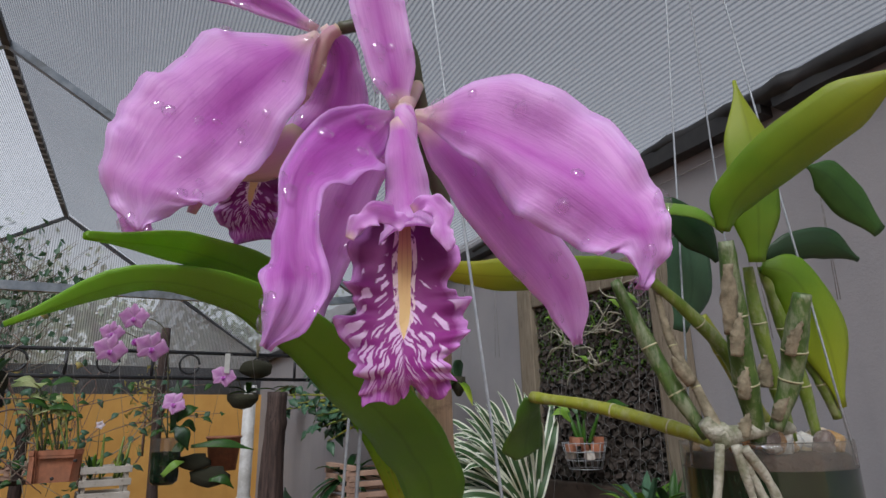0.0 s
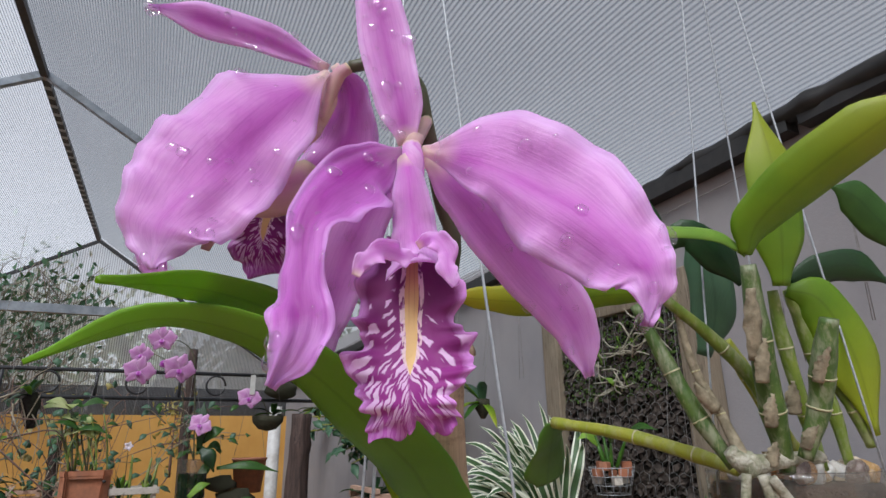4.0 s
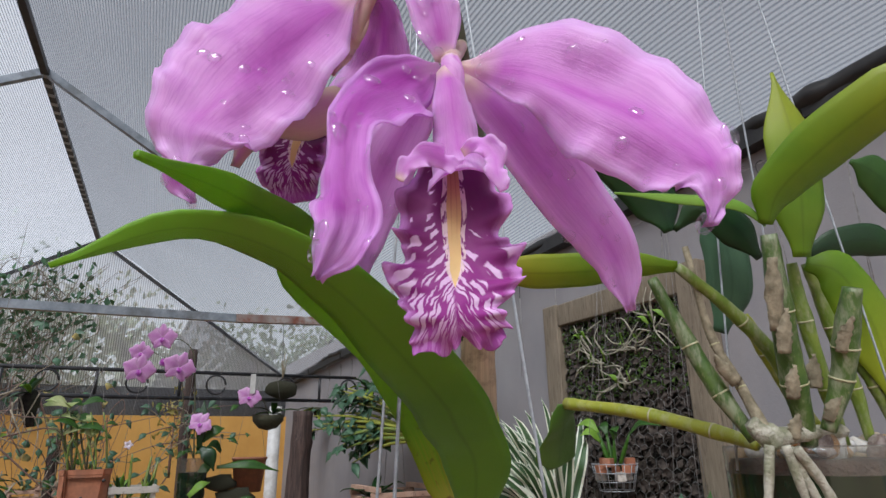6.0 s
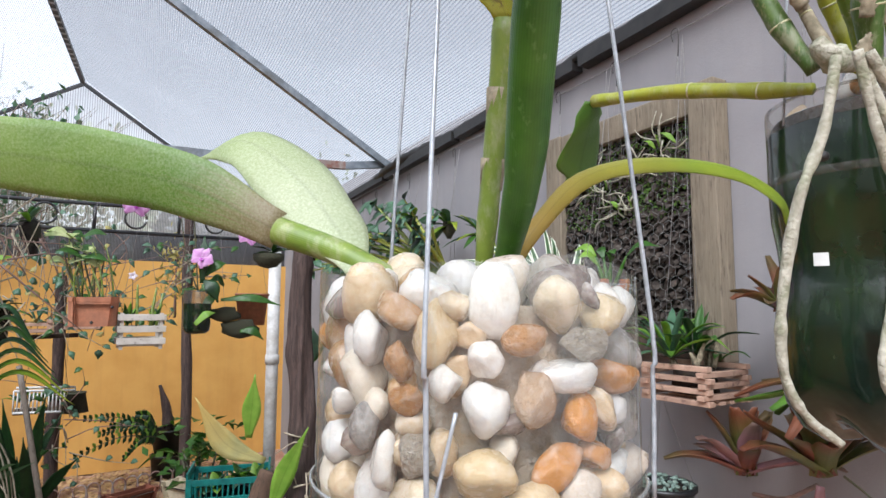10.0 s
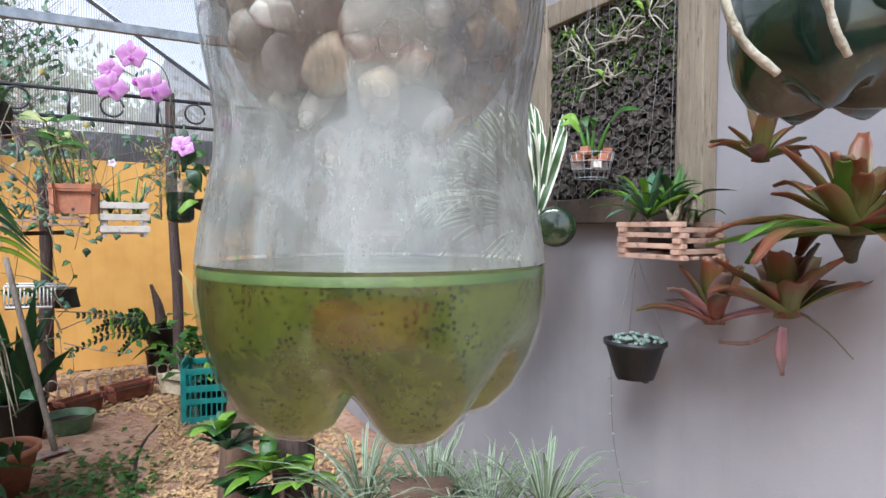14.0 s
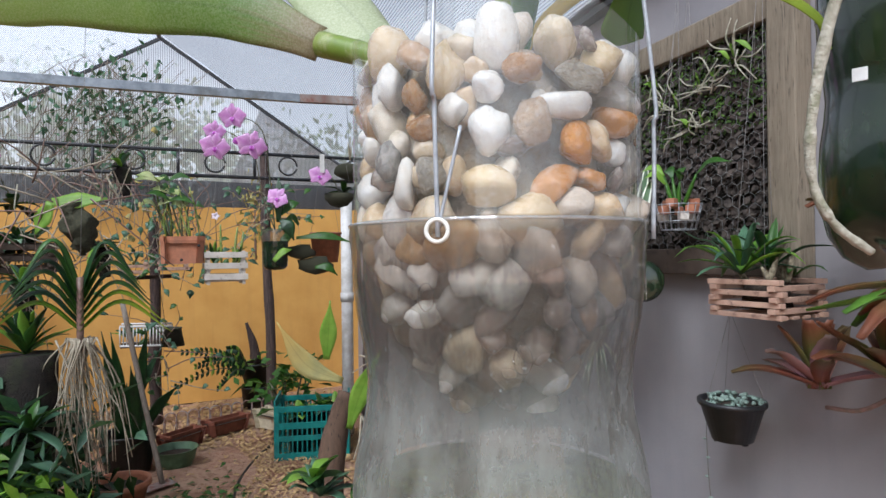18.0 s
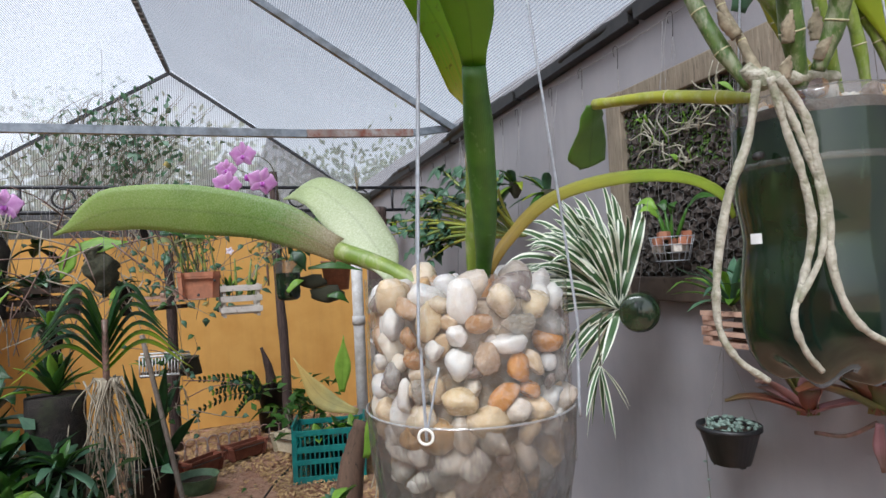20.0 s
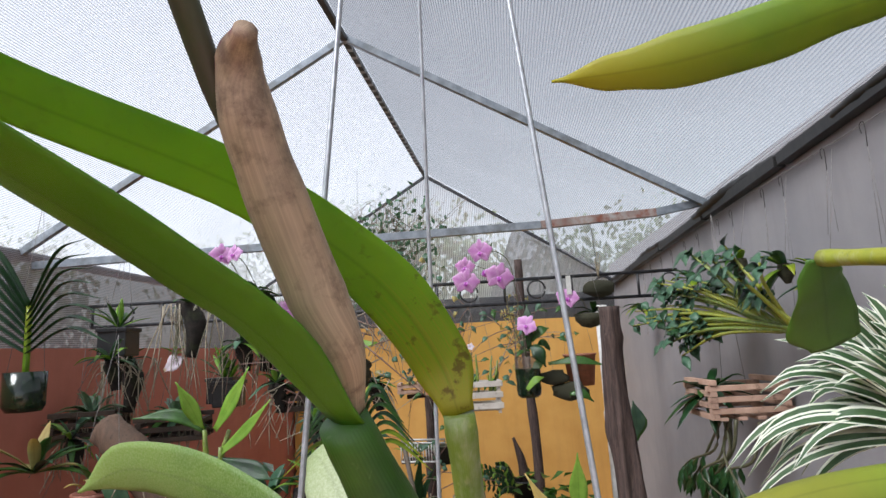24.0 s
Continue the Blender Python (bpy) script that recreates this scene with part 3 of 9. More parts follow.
MAT["algae"] = plain("green_algae", "2f4a12", "4a6420", 0.6, 90, 0.5, 0.001, stain="22330c")


def green_bottle():
    m = Nodes("dark_green_plastic")
    co = m.coords()
    cloud = m.noise(co, 16, 5, 0.6)
    col = m.mix(m.ramp(cloud, [(0.4, grey(0)), (0.65, grey(1))]), lin("0d1d16"), lin("25341e"))
    col = m.mix(m.ramp(m.noise(m.mapped(co, (1, 1, 0.3)), 60, 6, 0.7), [(0.58, grey(0)), (0.8, grey(0.5))]), col, lin("4b5a4c"))
    return m.done(m.principled(col, 0.14, m.bump(m.noise(co, 40, 3), 0.08, 0.003), Coat_Weight=0.3))


MAT["green_bottle"] = green_bottle()
MAT["black_plastic"] = plain("black_plastic", "1b1c1e", "26282a", 0.42, 30, 0.1)


def net_material(name, pitch, clear, tone, dark, axis=(1, 0, 0)):
    """Knitted shade net: silver and dark threads side by side, with light coming through."""
    m = Nodes(name)
    uv = m.coords("UV")
    co = m.coords()
    wave = m.n("TexWave", Vector=m.mapped(uv, (1.0 / pitch, 0, 0)), Scale=0.314, Distortion=0.4, Detail=2.0)
    wave.bands_direction = "X"
    wave.inputs["Detail Scale"].default_value = 0.6
    bits = m.noise(m.mapped(uv, (160, 260, 1)), 1.0, 3, 0.7)
    stripe = m.math("ADD", m.math("MULTIPLY", wave.outputs[1], 0.62), m.math("MULTIPLY", bits, 0.72))
    col = m.mix(m.ramp(stripe, [(0.36, grey(0)), (0.7, grey(1))]), lin(dark), lin(tone))
    col = m.mix(m.ramp(m.noise(co, 1.1, 5, 0.6), [(0.45, grey(0)), (0.75, grey(0.3))]), col, m.mix(1.0, col, grey(0.7), "MULTIPLY"))
    dif = m.principled(col, 0.55, m.bump(stripe, 0.5, 0.004), Metallic=0.15)
    tra = m.n("BsdfTranslucent", Color=col).outputs[0]
    body = m.blend(0.62, dif, tra)
    hole = m.n("BsdfTransparent").outputs[0]
    return m.done(m.blend(m.math("MULTIPLY", m.ramp(stripe, [(0.3, grey(0.95)), (0.9, grey(0.55))]), clear), body, hole))


MAT["net"] = net_material("silver_shade_net", 0.0145, 0.56, "a2a3a6", "323337")
# finer weave; paler threads carry the bright sheen of the west slope
MAT["net_west"] = net_material("fine_silver_net_sheen_tone", 0.011, 0.56, "bec0c5", "74767b")
MAT["net_dense"] = net_material("dense_grey_net", 0.014, 0.2, "b4b6ba", "76787c")
MAT["net_gable"] = net_material("thin_grey_net", 0.02, 0.62, "dfe2e6", "b4b7bb")
MAT["net_black"] = net_material("black_shade_net", 0.012, 0.16, "6b6d72", "3a3b3f")
MAT["steel"] = plain("galvanised_steel", "9aa2aa", "7c858e", 0.42, 18, 0.12, 0.001, stain="6a6a66", Metallic=0.55)
MAT["rust"] = plain("rusty_painted_steel", "7d4a3a", "a3a09c", 0.75, 26, 0.4, 0.002, stain="5d3426")
MAT["black_bar"] = plain("black_painted_bar", "26282c", "3a3b3e", 0.5, 30, 0.15)
MAT["blue_bar"] = plain("blue_painted_angle", "3f6f94", "2f587a", 0.5, 20, 0.15)
MAT["white_bar"] = plain("perforated_grey_angle", "b4b8ba", "9a9ea2", 0.5, 20, 0.15)


def wall_material(name, c1, c2, stain, scale=3.0, rough=0.85):
    m = Nodes(name)
    co = m.coords()
    big = m.noise(co, scale, 6, 0.6)
    fine = m.noise(co, 140, 5, 0.7)
    col = m.mix(m.ramp(big, [(0.35, grey(0)), (0.7, grey(1))]), lin(c1), lin(c2))
    runs = m.noise(m.mapped(co, (6, 6, 0.5)), 2.2, 5, 0.6)
    col = m.mix(m.ramp(runs, [(0.5, grey(0)), (0.85, grey(0.3))]), col, lin(stain))
    col = m.mix(m.math("MULTIPLY", fine, 0.2), col, m.mix(1.0, col, grey(0.7), "MULTIPLY"))
    return m.done(m.principled(col, rough, m.bump(m.math("ADD", fine, m.math("MULTIPLY", big, 2.0)), 0.25, 0.004)))


MAT["wall_grey"] = wall_material("grey_painted_plaster", "918e90", "858387", "757378")
MAT["wall_orange"] = wall_material("orange_painted_plaster", "d8a558", "cc974c", "ab7d48")
MAT["wall_red"] = wall_material("brick_red_painted_plaster", "c47c68", "b46c58", "96684e")
MAT["concrete"] = wall_material("worn_cement", "8f8a84", "a09a92", "6e6862")


def ground_material():
    m = Nodes("red_earth")
    co = m.coords()
    big = m.noise(co, 1.6, 6, 0.6)
    fine = m.noise(co, 60, 7, 0.7)
    bits = m.noise(co, 26, 6, 0.6)
    col = m.mix(m.ramp(big, [(0.38, grey(0)), (0.62, grey(1))]), lin("946a56"), lin("b0917a"))
    col = m.mix(m.ramp(bits, [(0.5, grey(0)), (0.68, grey(0.8))]), col, lin("74503c"))
    col = m.mix(m.ramp(fine, [(0.58, grey(0)), (0.7, grey(0.7))]), col, lin("b09a80"))
    return m.done(m.principled(col, 0.95, m.bump(m.math("ADD", fine, bits), 0.7, 0.02)))


MAT["ground"] = ground_material()
MAT["chips"] = plain("wood_chips", "c8a878", "a58258", 0.9, 14, 0.4, 0.003, stain="6e563c")


def wood(name, c1, c2, crack, scale=1.0, rough=0.8, axis=(14, 14, 1.2)):
    m = Nodes(name)
    co = m.coords()
    rnd = m.n("ObjectInfo").outputs["Random"]
    grain = m.noise(m.mapped(co, axis), 6.0 * scale, 7, 0.65, 0.6)
    col = m.mix(m.ramp(grain, [(0.3, grey(0)), (0.62, grey(1))]), lin(c1), lin(c2))
    col = m.mix(m.ramp(m.noise(m.mapped(co, axis), 13 * scale, 6, 0.7), [(0.56, grey(0)), (0.66, grey(0.9))]), col, lin(crack))
    col = m.mix(m.math("MULTIPLY", rnd, 0.35), col, m.mix(1.0, col, grey(0.6), "MULTIPLY"))
    col = m.mix(m.ramp(m.noise(co, 5, 5), [(0.5, grey(0)), (0.75, grey(0.45))]), col, lin(crack))
    return m.done(m.principled(col, rough, m.bump(grain, 0.7, 0.004)))


MAT["wood_grey"] = wood("weathered_grey_wood", "8e8270", "756a5a", "4c4338")
MAT["wood_slat"] = wood("reddish_slat_wood", "c6a692", "b2907c", "7a6054", 1.0, 0.8, (2, 2, 2))
MAT["wood_white"] = wood("pale_slat_wood", "d2ccc4", "bdb5aa", "8f867a", 1.0, 0.8, (2, 2, 2))
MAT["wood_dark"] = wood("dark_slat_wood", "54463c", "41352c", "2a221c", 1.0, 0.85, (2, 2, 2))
MAT["drift"] = wood("dark_driftwood", "5e4c46", "382c28", "15100e", 1.0, 0.85, (16, 16, 1.4))
MAT["log"] = wood("brown_log", "6a5242", "584436", "352a22", 1.0, 0.85, (9, 9, 2))
MAT["stick"] = wood("grey_stick", "8d8378", "776c60", "574d44", 1.0, 0.85, (10, 10, 1))
MAT["bark"] = plain("bark_and_moss", "1c1815", "2e2823", 0.95, 34, 0.9, 0.01, stain="2e3a1c")
MAT["moss"] = leafy("moss", "3a5620", "56742e", None, 0.8, 4, 0.1)
MAT["barkbits"] = plain("bark_flake", "332c28", "5c534c", 0.95, 60, 0.6, 0.004, stain="2e2622")
MAT["terracotta"] = plain("terracotta", "b97a5c", "a56a4e", 0.85, 24, 0.25, 0.002, stain="8d6a58")
MAT["brown_plastic"] = plain("brown_plastic", "8a5240", "744234", 0.6, 20, 0.15)
MAT["teal"] = plain("teal_plastic", "10857e", "0d6e6c", 0.45, 14, 0.12, 0.001, stain="2a5f5e")
MAT["green_basin"] = plain("green_enamel", "5d7a5c", "466348", 0.5, 20, 0.15, 0.001)
MAT["cream"] = plain("cream_plastic", "d8cdb4", "bfb296", 0.6, 20, 0.15)
MAT["pvc"] = plain("white_pvc", "d9d8d6", "c4c2be", 0.5, 14, 0.1, 0.001, stain="a09a90")
MAT["soil"] = plain("dark_soil", "2e2620", "463a30", 0.95, 60, 0.9, 0.006)
MAT["gravel"] = plain("packed_gravel", "9a8468", "b9b0a4", 0.8, 130, 0.8, 0.003, stain="6e5644")
MAT["coir"] = plain("dark_moss_ball", "36382a", "4a4836", 0.95, 90, 0.9, 0.005)
MAT["white_plastic"] = plain("white_plastic", "d9d9d6", "c6c6c2", 0.5, 30, 0.1)
MAT["hose"] = plain("black_hose", "1e1e1f", "2c2b2a", 0.5, 30, 0.1)
MAT["stone_trim"] = plain("pale_wire_mesh", "8a8c8c", "6f7272", 0.5, 60, 0.1)
MAT["trunk"] = wood("tree_bark", "6a645c", "575049", "3a352f", 1.0, 0.9, (8, 8, 1.5))
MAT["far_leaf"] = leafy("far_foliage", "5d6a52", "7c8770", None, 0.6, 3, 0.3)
MAT["succulent"] = plain("grey_green_succulent", "6d8478", "8a9c92", 0.6, 60, 0.2)


def water_drop():
    m = Nodes("water_drop")
    g = m.n("BsdfGlossy", Roughness=0.02, Color=grey(1.0)).outputs[0]
    c = m.n("BsdfTransparent", Color=(0.97, 0.93, 0.97, 1)).outputs[0]
    face = m.n("LayerWeight", Blend=0.5).outputs["Facing"]
    return m.done(m.blend(m.math("ADD", m.math("MULTIPLY", m.math("POWER", face, 2.0), 0.6), 0.05), c, g))


MAT["drop"] = water_drop()

# ---- the place: ground, walls, roof ----
def wall_x(y):
    """The grey wall's face at y."""
    return 1.455 + 0.075 * y


def slab(a, b, z0, z1, thick, side):
    """An upright wall from a to b; side: which way its thickness goes."""
    a, b = Vector((*a, 0)), Vector((*b, 0))
    nrm = (b - a).cross(Vector((0, 0, 1))).normalized() * thick * side
    V = [(p.x, p.y, z) for z in (z0, z1) for p in (a, b, b + nrm, a + nrm)]
    return V, [(0, 1, 5, 4), (1, 2, 6, 5), (2, 3, 7, 6), (3, 0, 4, 7), (4, 5, 6, 7), (3, 2, 1, 0)]


def ground_mesh():
    xs = [-300, -60, -15, -6] + [-3 + 0.12 * i for i in range(51)] + [6, 15, 60, 300]
    ys = [-300, -60, -15, -4] + [-1 + 0.12 * i for i in range(72)] + [11, 20, 60, 300]
    V = [(x, y, 0.035 * noise.noise(Vector((x * 1.3, y * 1.3, 0))) + 0.012 * noise.noise(Vector((x * 6, y * 6, 3)))) for y in ys for x in xs]
    k = len(xs)
    F = [(j * k + i, j * k + i + 1, (j + 1) * k + i + 1, (j + 1) * k + i) for j in range(len(ys) - 1) for i in range(k - 1)]
    return V, F


tagged(part("ground", ground_mesh(), MAT["ground"]), "bare reddish earth with scattered leaf litter", "ground", kind="structure")
BACK_Y = 6.3
ROOF_S = -1.3
WALL_TOP = 1.9
tagged(part("wall_east", flat("wall", slab((wall_x(-3), -3), (wall_x(6.45), 6.45), 0, 2.44, 0.15, 1)), MAT["wall_grey"]), "plastered wall painted pale grey, with water stains", "wall", kind="structure")
tagged(part("wall_north", flat("wall", slab((-1.45, BACK_Y), (wall_x(BACK_Y), BACK_Y), 0, WALL_TOP, 0.15, -1)), MAT["wall_orange"]), "plastered garden wall painted orange-yellow", "wall", kind="structure")
tagged(part("wall_west", flat("wall", slab((-3.1, -3), (-1.45, BACK_Y + 0.15), 0, 1.74, 0.15, -1)), MAT["wall_red"]), "plastered garden wall painted brick red", "wall", kind="structure")
tagged(part("wall_south", flat("wall", slab((-3.1, -3), (wall_x(-3), -3), 0, 0.9, 0.15, 1)), MAT["wall_grey"]), "low grey plastered wall at the open end", "wall", kind="structure")


def sheet(corner, du, dv, nu, nv, sag, seed, size):
    """A hanging net: a grid with small folds; its UV is in metres."""
    c, du, dv = Vector(corner), Vector(du), Vector(dv)
    nor = du.cross(dv).normalized()
    V, F, U = [], [], []
    for j in range(nv + 1):
        for i in range(nu + 1):
            a, b = i / nu, j / nv
            p = c + du * a + dv * b
            h = sag * (noise.noise(Vector((p.x * 1.2, p.y * 1.2, seed))) + 0.45 * noise.noise(Vector((p.x * 4, p.y * 2.5, seed + 5))))
            h *= min(1, 6 * min(a, 1 - a) + 0.25)
            V.append(tuple(p + nor * h))
            U.append((a * du.length, b * dv.length))
    k = nu + 1
    for j in range(nv):
        for i in range(nu):
            q = j * k + i
            F.append((q, q + 1, q + k + 1, q + k))
    return V, F, U


def quad_sheet(p00, p10, p01, p11, nu, nv, sag, seed):
    V, F, U = [], [], []
    p00, p10, p01, p11 = map(Vector, (p00, p10, p01, p11))
    for j in range(nv + 1):
        for i in range(nu + 1):
            a, b = i / nu, j / nv
            lo, hi = p00.lerp(p10, a), p01.lerp(p11, a)
            p = lo.lerp(hi, b)
            h = sag * (noise.noise(Vector((p.x * 1.2, p.y * 1.2, seed))) + 0.4 * noise.noise(Vector((p.x * 4, p.y * 2.5, seed + 5))))
            V.append((p.x, p.y, p.z + h * min(1, 5 * min(a, 1 - a) + 0.15)))
            U.append((a * (p10 - p00).length, b * (p01 - p00).length))
    k = nu + 1
    for j in range(nv):
        for i in range(nu):
            q = j * k + i
            F.append((q, q + 1, q + k + 1, q + k))
    return V, F, U


def ridge(y):
    return Vector((-0.378 + 0.128 * (y - 3.4), y, 3.565 + 0.006 * (y - 3.4)))


def eave(y):
    return Vector((wall_x(y) + 0.02, y, 2.47 - 0.03 * y))


def eave_west(y):
    return Vector((-2.32 + 0.13 * (y - 3.5), y, 2.29))


roof = thing("ceiling", "silver-grey knitted shade net stretched over a steel frame", "roof", kind="structure")
part("net_slope", quad_sheet(eave(ROOF_S), ridge(ROOF_S), eave(6.4), ridge(6.4), 40, 120, 0.03, 1.0), MAT["net"], roof)
part("net_slope", quad_sheet(eave_west(ROOF_S), ridge(ROOF_S), eave_west(6.4), ridge(6.4), 30, 80, 0.025, 9.0), MAT["net_west"], roof)
gable = thing("wall_gable", "thin grey net closing the gable above the orange wall", "net", kind="structure")
gx0, gx1 = eave_west(6.4), eave(6.4)
apex = ridge(6.42)
split = Vector((gx1.x, 6.42, 2.28)).lerp(apex, 0.52)
for ring_, mt_, lab_ in (
    ([(gx0.x, 6.42, 1.85), (0.5, 6.42, 1.85), tuple(split), tuple(apex), (gx0.x, 6.42, 2.29)], "net_gable", ""),
    ([(0.5, 6.42, 1.85), (gx1.x, 6.42, 1.85), (gx1.x, 6.42, 2.28), tuple(split)], "net_dense", "dense grey net over half of the gable"),
):
    part("net_panel", (ring_, [tuple(range(len(ring_)))], [(v[0], v[2]) for v in ring_]), MAT[mt_], gable, lab_)
part("dark_band", (sheet((gx0.x, 6.36, 1.86), (gx1.x - gx0.x, 0, 0), (0, 0, 0.3), 60, 4, 0.03, 3.0, 1)), MAT["net_black"], gable, "black net folded over the wall top")
west_net = thing("wall_net", "dark grey shade net hung above the red wall", "net", kind="structure")
a, b = Vector((-3.05, -3, 1.66)), Vector((-1.5, 6.4, 1.66))
part("net_panel", quad_sheet(a, a + Vector((0.12, 0, 0.65)), b, b + Vector((-0.45, 0, 0.65)), 6, 60, 0.02, 4.0), MAT["net_black"], west_net)

# ---- the steel frame ----
frame_set = thing("roof_frame", "galvanised steel roof frame with a rust-stained tie bar", "frame", kind="structure")
part("tie_bar", flat("bar", bar((-2.219, 3.42, 2.222), (0.716, 3.42, 2.298), 0.035, 0.045)), MAT["steel"], frame_set)
part("tie_bar", flat("bar", bar((0.718, 3.42, 2.298), (1.389, 3.42, 2.335), 0.036, 0.046)), MAT["rust"], frame_set, "tie bar end with peeling rust")
part("tie_bar", flat("bar", bar((1.389, 3.42, 2.335), (1.733, 3.42, 2.391), 0.035, 0.045)), MAT["steel"], frame_set)
for yy in (3.38, -1.25):
    part("rafter", flat("bar", bar(eave(yy) - Vector((0, 0, 0.04)), ridge(yy) - Vector((0, 0, 0.05)), 0.035, 0.04)), MAT["steel"], frame_set)
    part("rafter", flat("bar", bar(eave_west(yy) - Vector((0, 0, 0.04)), ridge(yy) - Vector((0, 0, 0.05)), 0.035, 0.04)), MAT["steel"], frame_set)
part("ridge_bar", flat("bar", bar(ridge(ROOF_S) - Vector((0, 0, 0.06)), ridge(6.3) - Vector((0, 0, 0.06)), 0.035, 0.035)), MAT["black_bar"], frame_set, "dark perforated ridge bar")
part("gable_bar", flat("bar", bar(ridge(6.38) - Vector((0, 0, 0.05)), eave(6.38), 0.03, 0.03)), MAT["black_bar"], frame_set)
part("gable_bar", flat("bar", bar(ridge(6.38) - Vector((0, 0, 0.05)), eave_west(6.38), 0.03, 0.03)), MAT["black_bar"], frame_set)
part("eave_angle", flat("bar", bar(eave_west(3.3), eave_west(6.3), 0.03, 0.05)), MAT["white_bar"], frame_set, "perforated grey angle iron")
part("eave_angle", flat("bar", bar(eave_west(ROOF_S), eave_west(3.3), 0.03, 0.05)), MAT["blue_bar"], frame_set, "blue perforated angle iron")
for i in range(8):
    yy = -1.2 + i * 0.93
    p, q = eave(yy), eave(yy + 0.9)
    p.x -= 0.05
    q.x -= 0.05
    p.z -= 0.06
    q.z -= 0.06
    part("eave_strip", flat("bar", bar(p, q, 0.05, 0.05)), MAT["hose"], frame_set, "black strip holding the net edge")
for i in range(26):
    yy = 3.38 + 0.1 * i
    part("ridge_hole", flat("hole", box((0.037, 0.035, 0.02), ridge(yy) - Vector((0, 0, 0.068)))), MAT["white_bar"], frame_set)
# the hanging rails before the back wall
rails = thing("hanging_rail", "black welded double rail with scroll hooks, pots hung along it", "rail", kind="structure")
RY = 3.75
r1a, r1b = Vector((-2.2, RY - 0.05, 1.997)), Vector((1.62, RY + 0.05, 2.04))
r2a, r2b = Vector((-2.2, RY - 0.05, 1.869)), Vector((1.62, RY + 0.05, 1.886))
part("rail_bar", tube([r1a, r1b], 0.011, 8, 2), MAT["black_bar"], rails)
part("rail_bar", tube([r2a, r2b], 0.011, 8, 2), MAT["black_bar"], rails)
for i in range(9):
    s = (i + 0.4) / 9
    p, q = r1a.lerp(r1b, s), r2a.lerp(r2b, s)
    part("rail_link", tube([p, q], 0.009, 6, 1), MAT["black_bar"], rails)
    c = p.lerp(q, 0.45) + Vector((0.2, 0, 0))
    part("scroll", tube([c + Vector((0.055 * math.cos(k * 0.6), 0, 0.055 * math.sin(k * 0.6))) for k in range(11)], 0.006, 6, 20), MAT["black_bar"], rails)

hem = [eave(-1.2 + 0.5 * i) + Vector((-0.05 - 0.02 * math.sin(i * 2.3), 0, -0.035 + 0.012 * math.sin(i * 1.7))) for i in range(16)]
part("net_hem", gnarled(tube(hem, [0.02, 0.03, 0.018, 0.028, 0.02, 0.026], 9, 150), 0.02, 5.0, 14, 14), MAT["hose"], roof, "gathered black hem of the net")

# ---- the clear bottle planter ----
BX, BY = 0.1348, 0.2337
Z_RIM, Z_WATER = 1.480, 1.301
planter = thing("bottle_planter", "clear cut drink bottle hung as planter, green water below", "planter", (BX, BY, 1.2465))


FOOT = math.atan2(0.038 - BY, 0.038 - BX) + radians(20)


def petaloid(r, z, an):
    """Five feet at the bottom of the bottle."""
    k = max(0.0, min(1.0, (1.286 - z) / 0.03))
    lobe = 0.5 + 0.5 * math.cos(5 * (an - FOOT))
    return r * (1 - 0.10 * k * (1 - lobe)), z + 0.0165 * k * (1 - lobe) ** 1.7


outer = [(0.0597, 1.4085), (0.0600, 1.4045), (0.0592, 1.3985), (0.0588, 1.388), (0.0572, 1.374), (0.0545, 1.360), (0.0532, 1.348), (0.0538, 1.337), (0.0562, 1.325), (0.0585, 1.314), (0.0597, 1.3035), (0.0600, 1.293), (0.0592, 1.281), (0.0560, 1.268), (0.0500, 1.257), (0.0420, 1.250), (0.0320, 1.2465), (0.0220, 1.248), (0.010, 1.258), (0.001, 1.262)]
ob = part("outer_bottle", lathe(outer[:4], (BX, BY, 0), 80), MAT["clear"], planter)
ob.visible_shadow = False
ob = part("bottle_waist", lathe(outer[3:11], (BX, BY, 0), 80), MAT["clear_fog"], planter, "bottle waist fogged by condensation")
ob.visible_shadow = False
ob = part("bottle_base", lathe(outer[10:], (BX, BY, 0), 90, petaloid), MAT["clear_base"], planter, "rounded bottle base with five feet")
ob.visible_shadow = False
funnel = [(0.0578, Z_RIM), (0.0580, 1.45), (0.0580, 1.41), (0.0570, 1.398), (0.0520, 1.380), (0.0430, 1.362), (0.0310, 1.347), (0.0190, 1.338), (0.0140, 1.333), (0.0140, 1.316), (0.0120, 1.314)]


def cut_edge(r, z, an):
    return r, z + (0.0022 * math.sin(3 * an + 0.6) + 0.001 * math.sin(7 * an) if z > 1.475 else 0)


ob = part("inner_funnel", lathe(funnel[:3], (BX, BY, 0), 64, cut_edge), MAT["clear_rim"], planter, "clean clear upper collar with a cut edge")
ob.visible_shadow = False
ob = part("inner_neck", lathe(funnel[2:], (BX, BY, 0), 48), MAT["clear_inner"], planter, "upturned bottle neck, clouded")
ob.visible_shadow = False
fill = [(0.001, Z_WATER), (0.035, Z_WATER)] + [(r - 0.0012, min(z, Z_WATER)) for r, z in outer if z <= Z_WATER]
fill[2:2] = [(0.0583, Z_WATER), (0.0586, Z_WATER - 0.0002), (0.0587, Z_WATER - 0.0008)]
ob = part("algae_water", lathe(fill, (BX, BY, 0.0009), 80, petaloid), MAT["water"], planter, "murky green algae water")
ob.visible_shadow = False
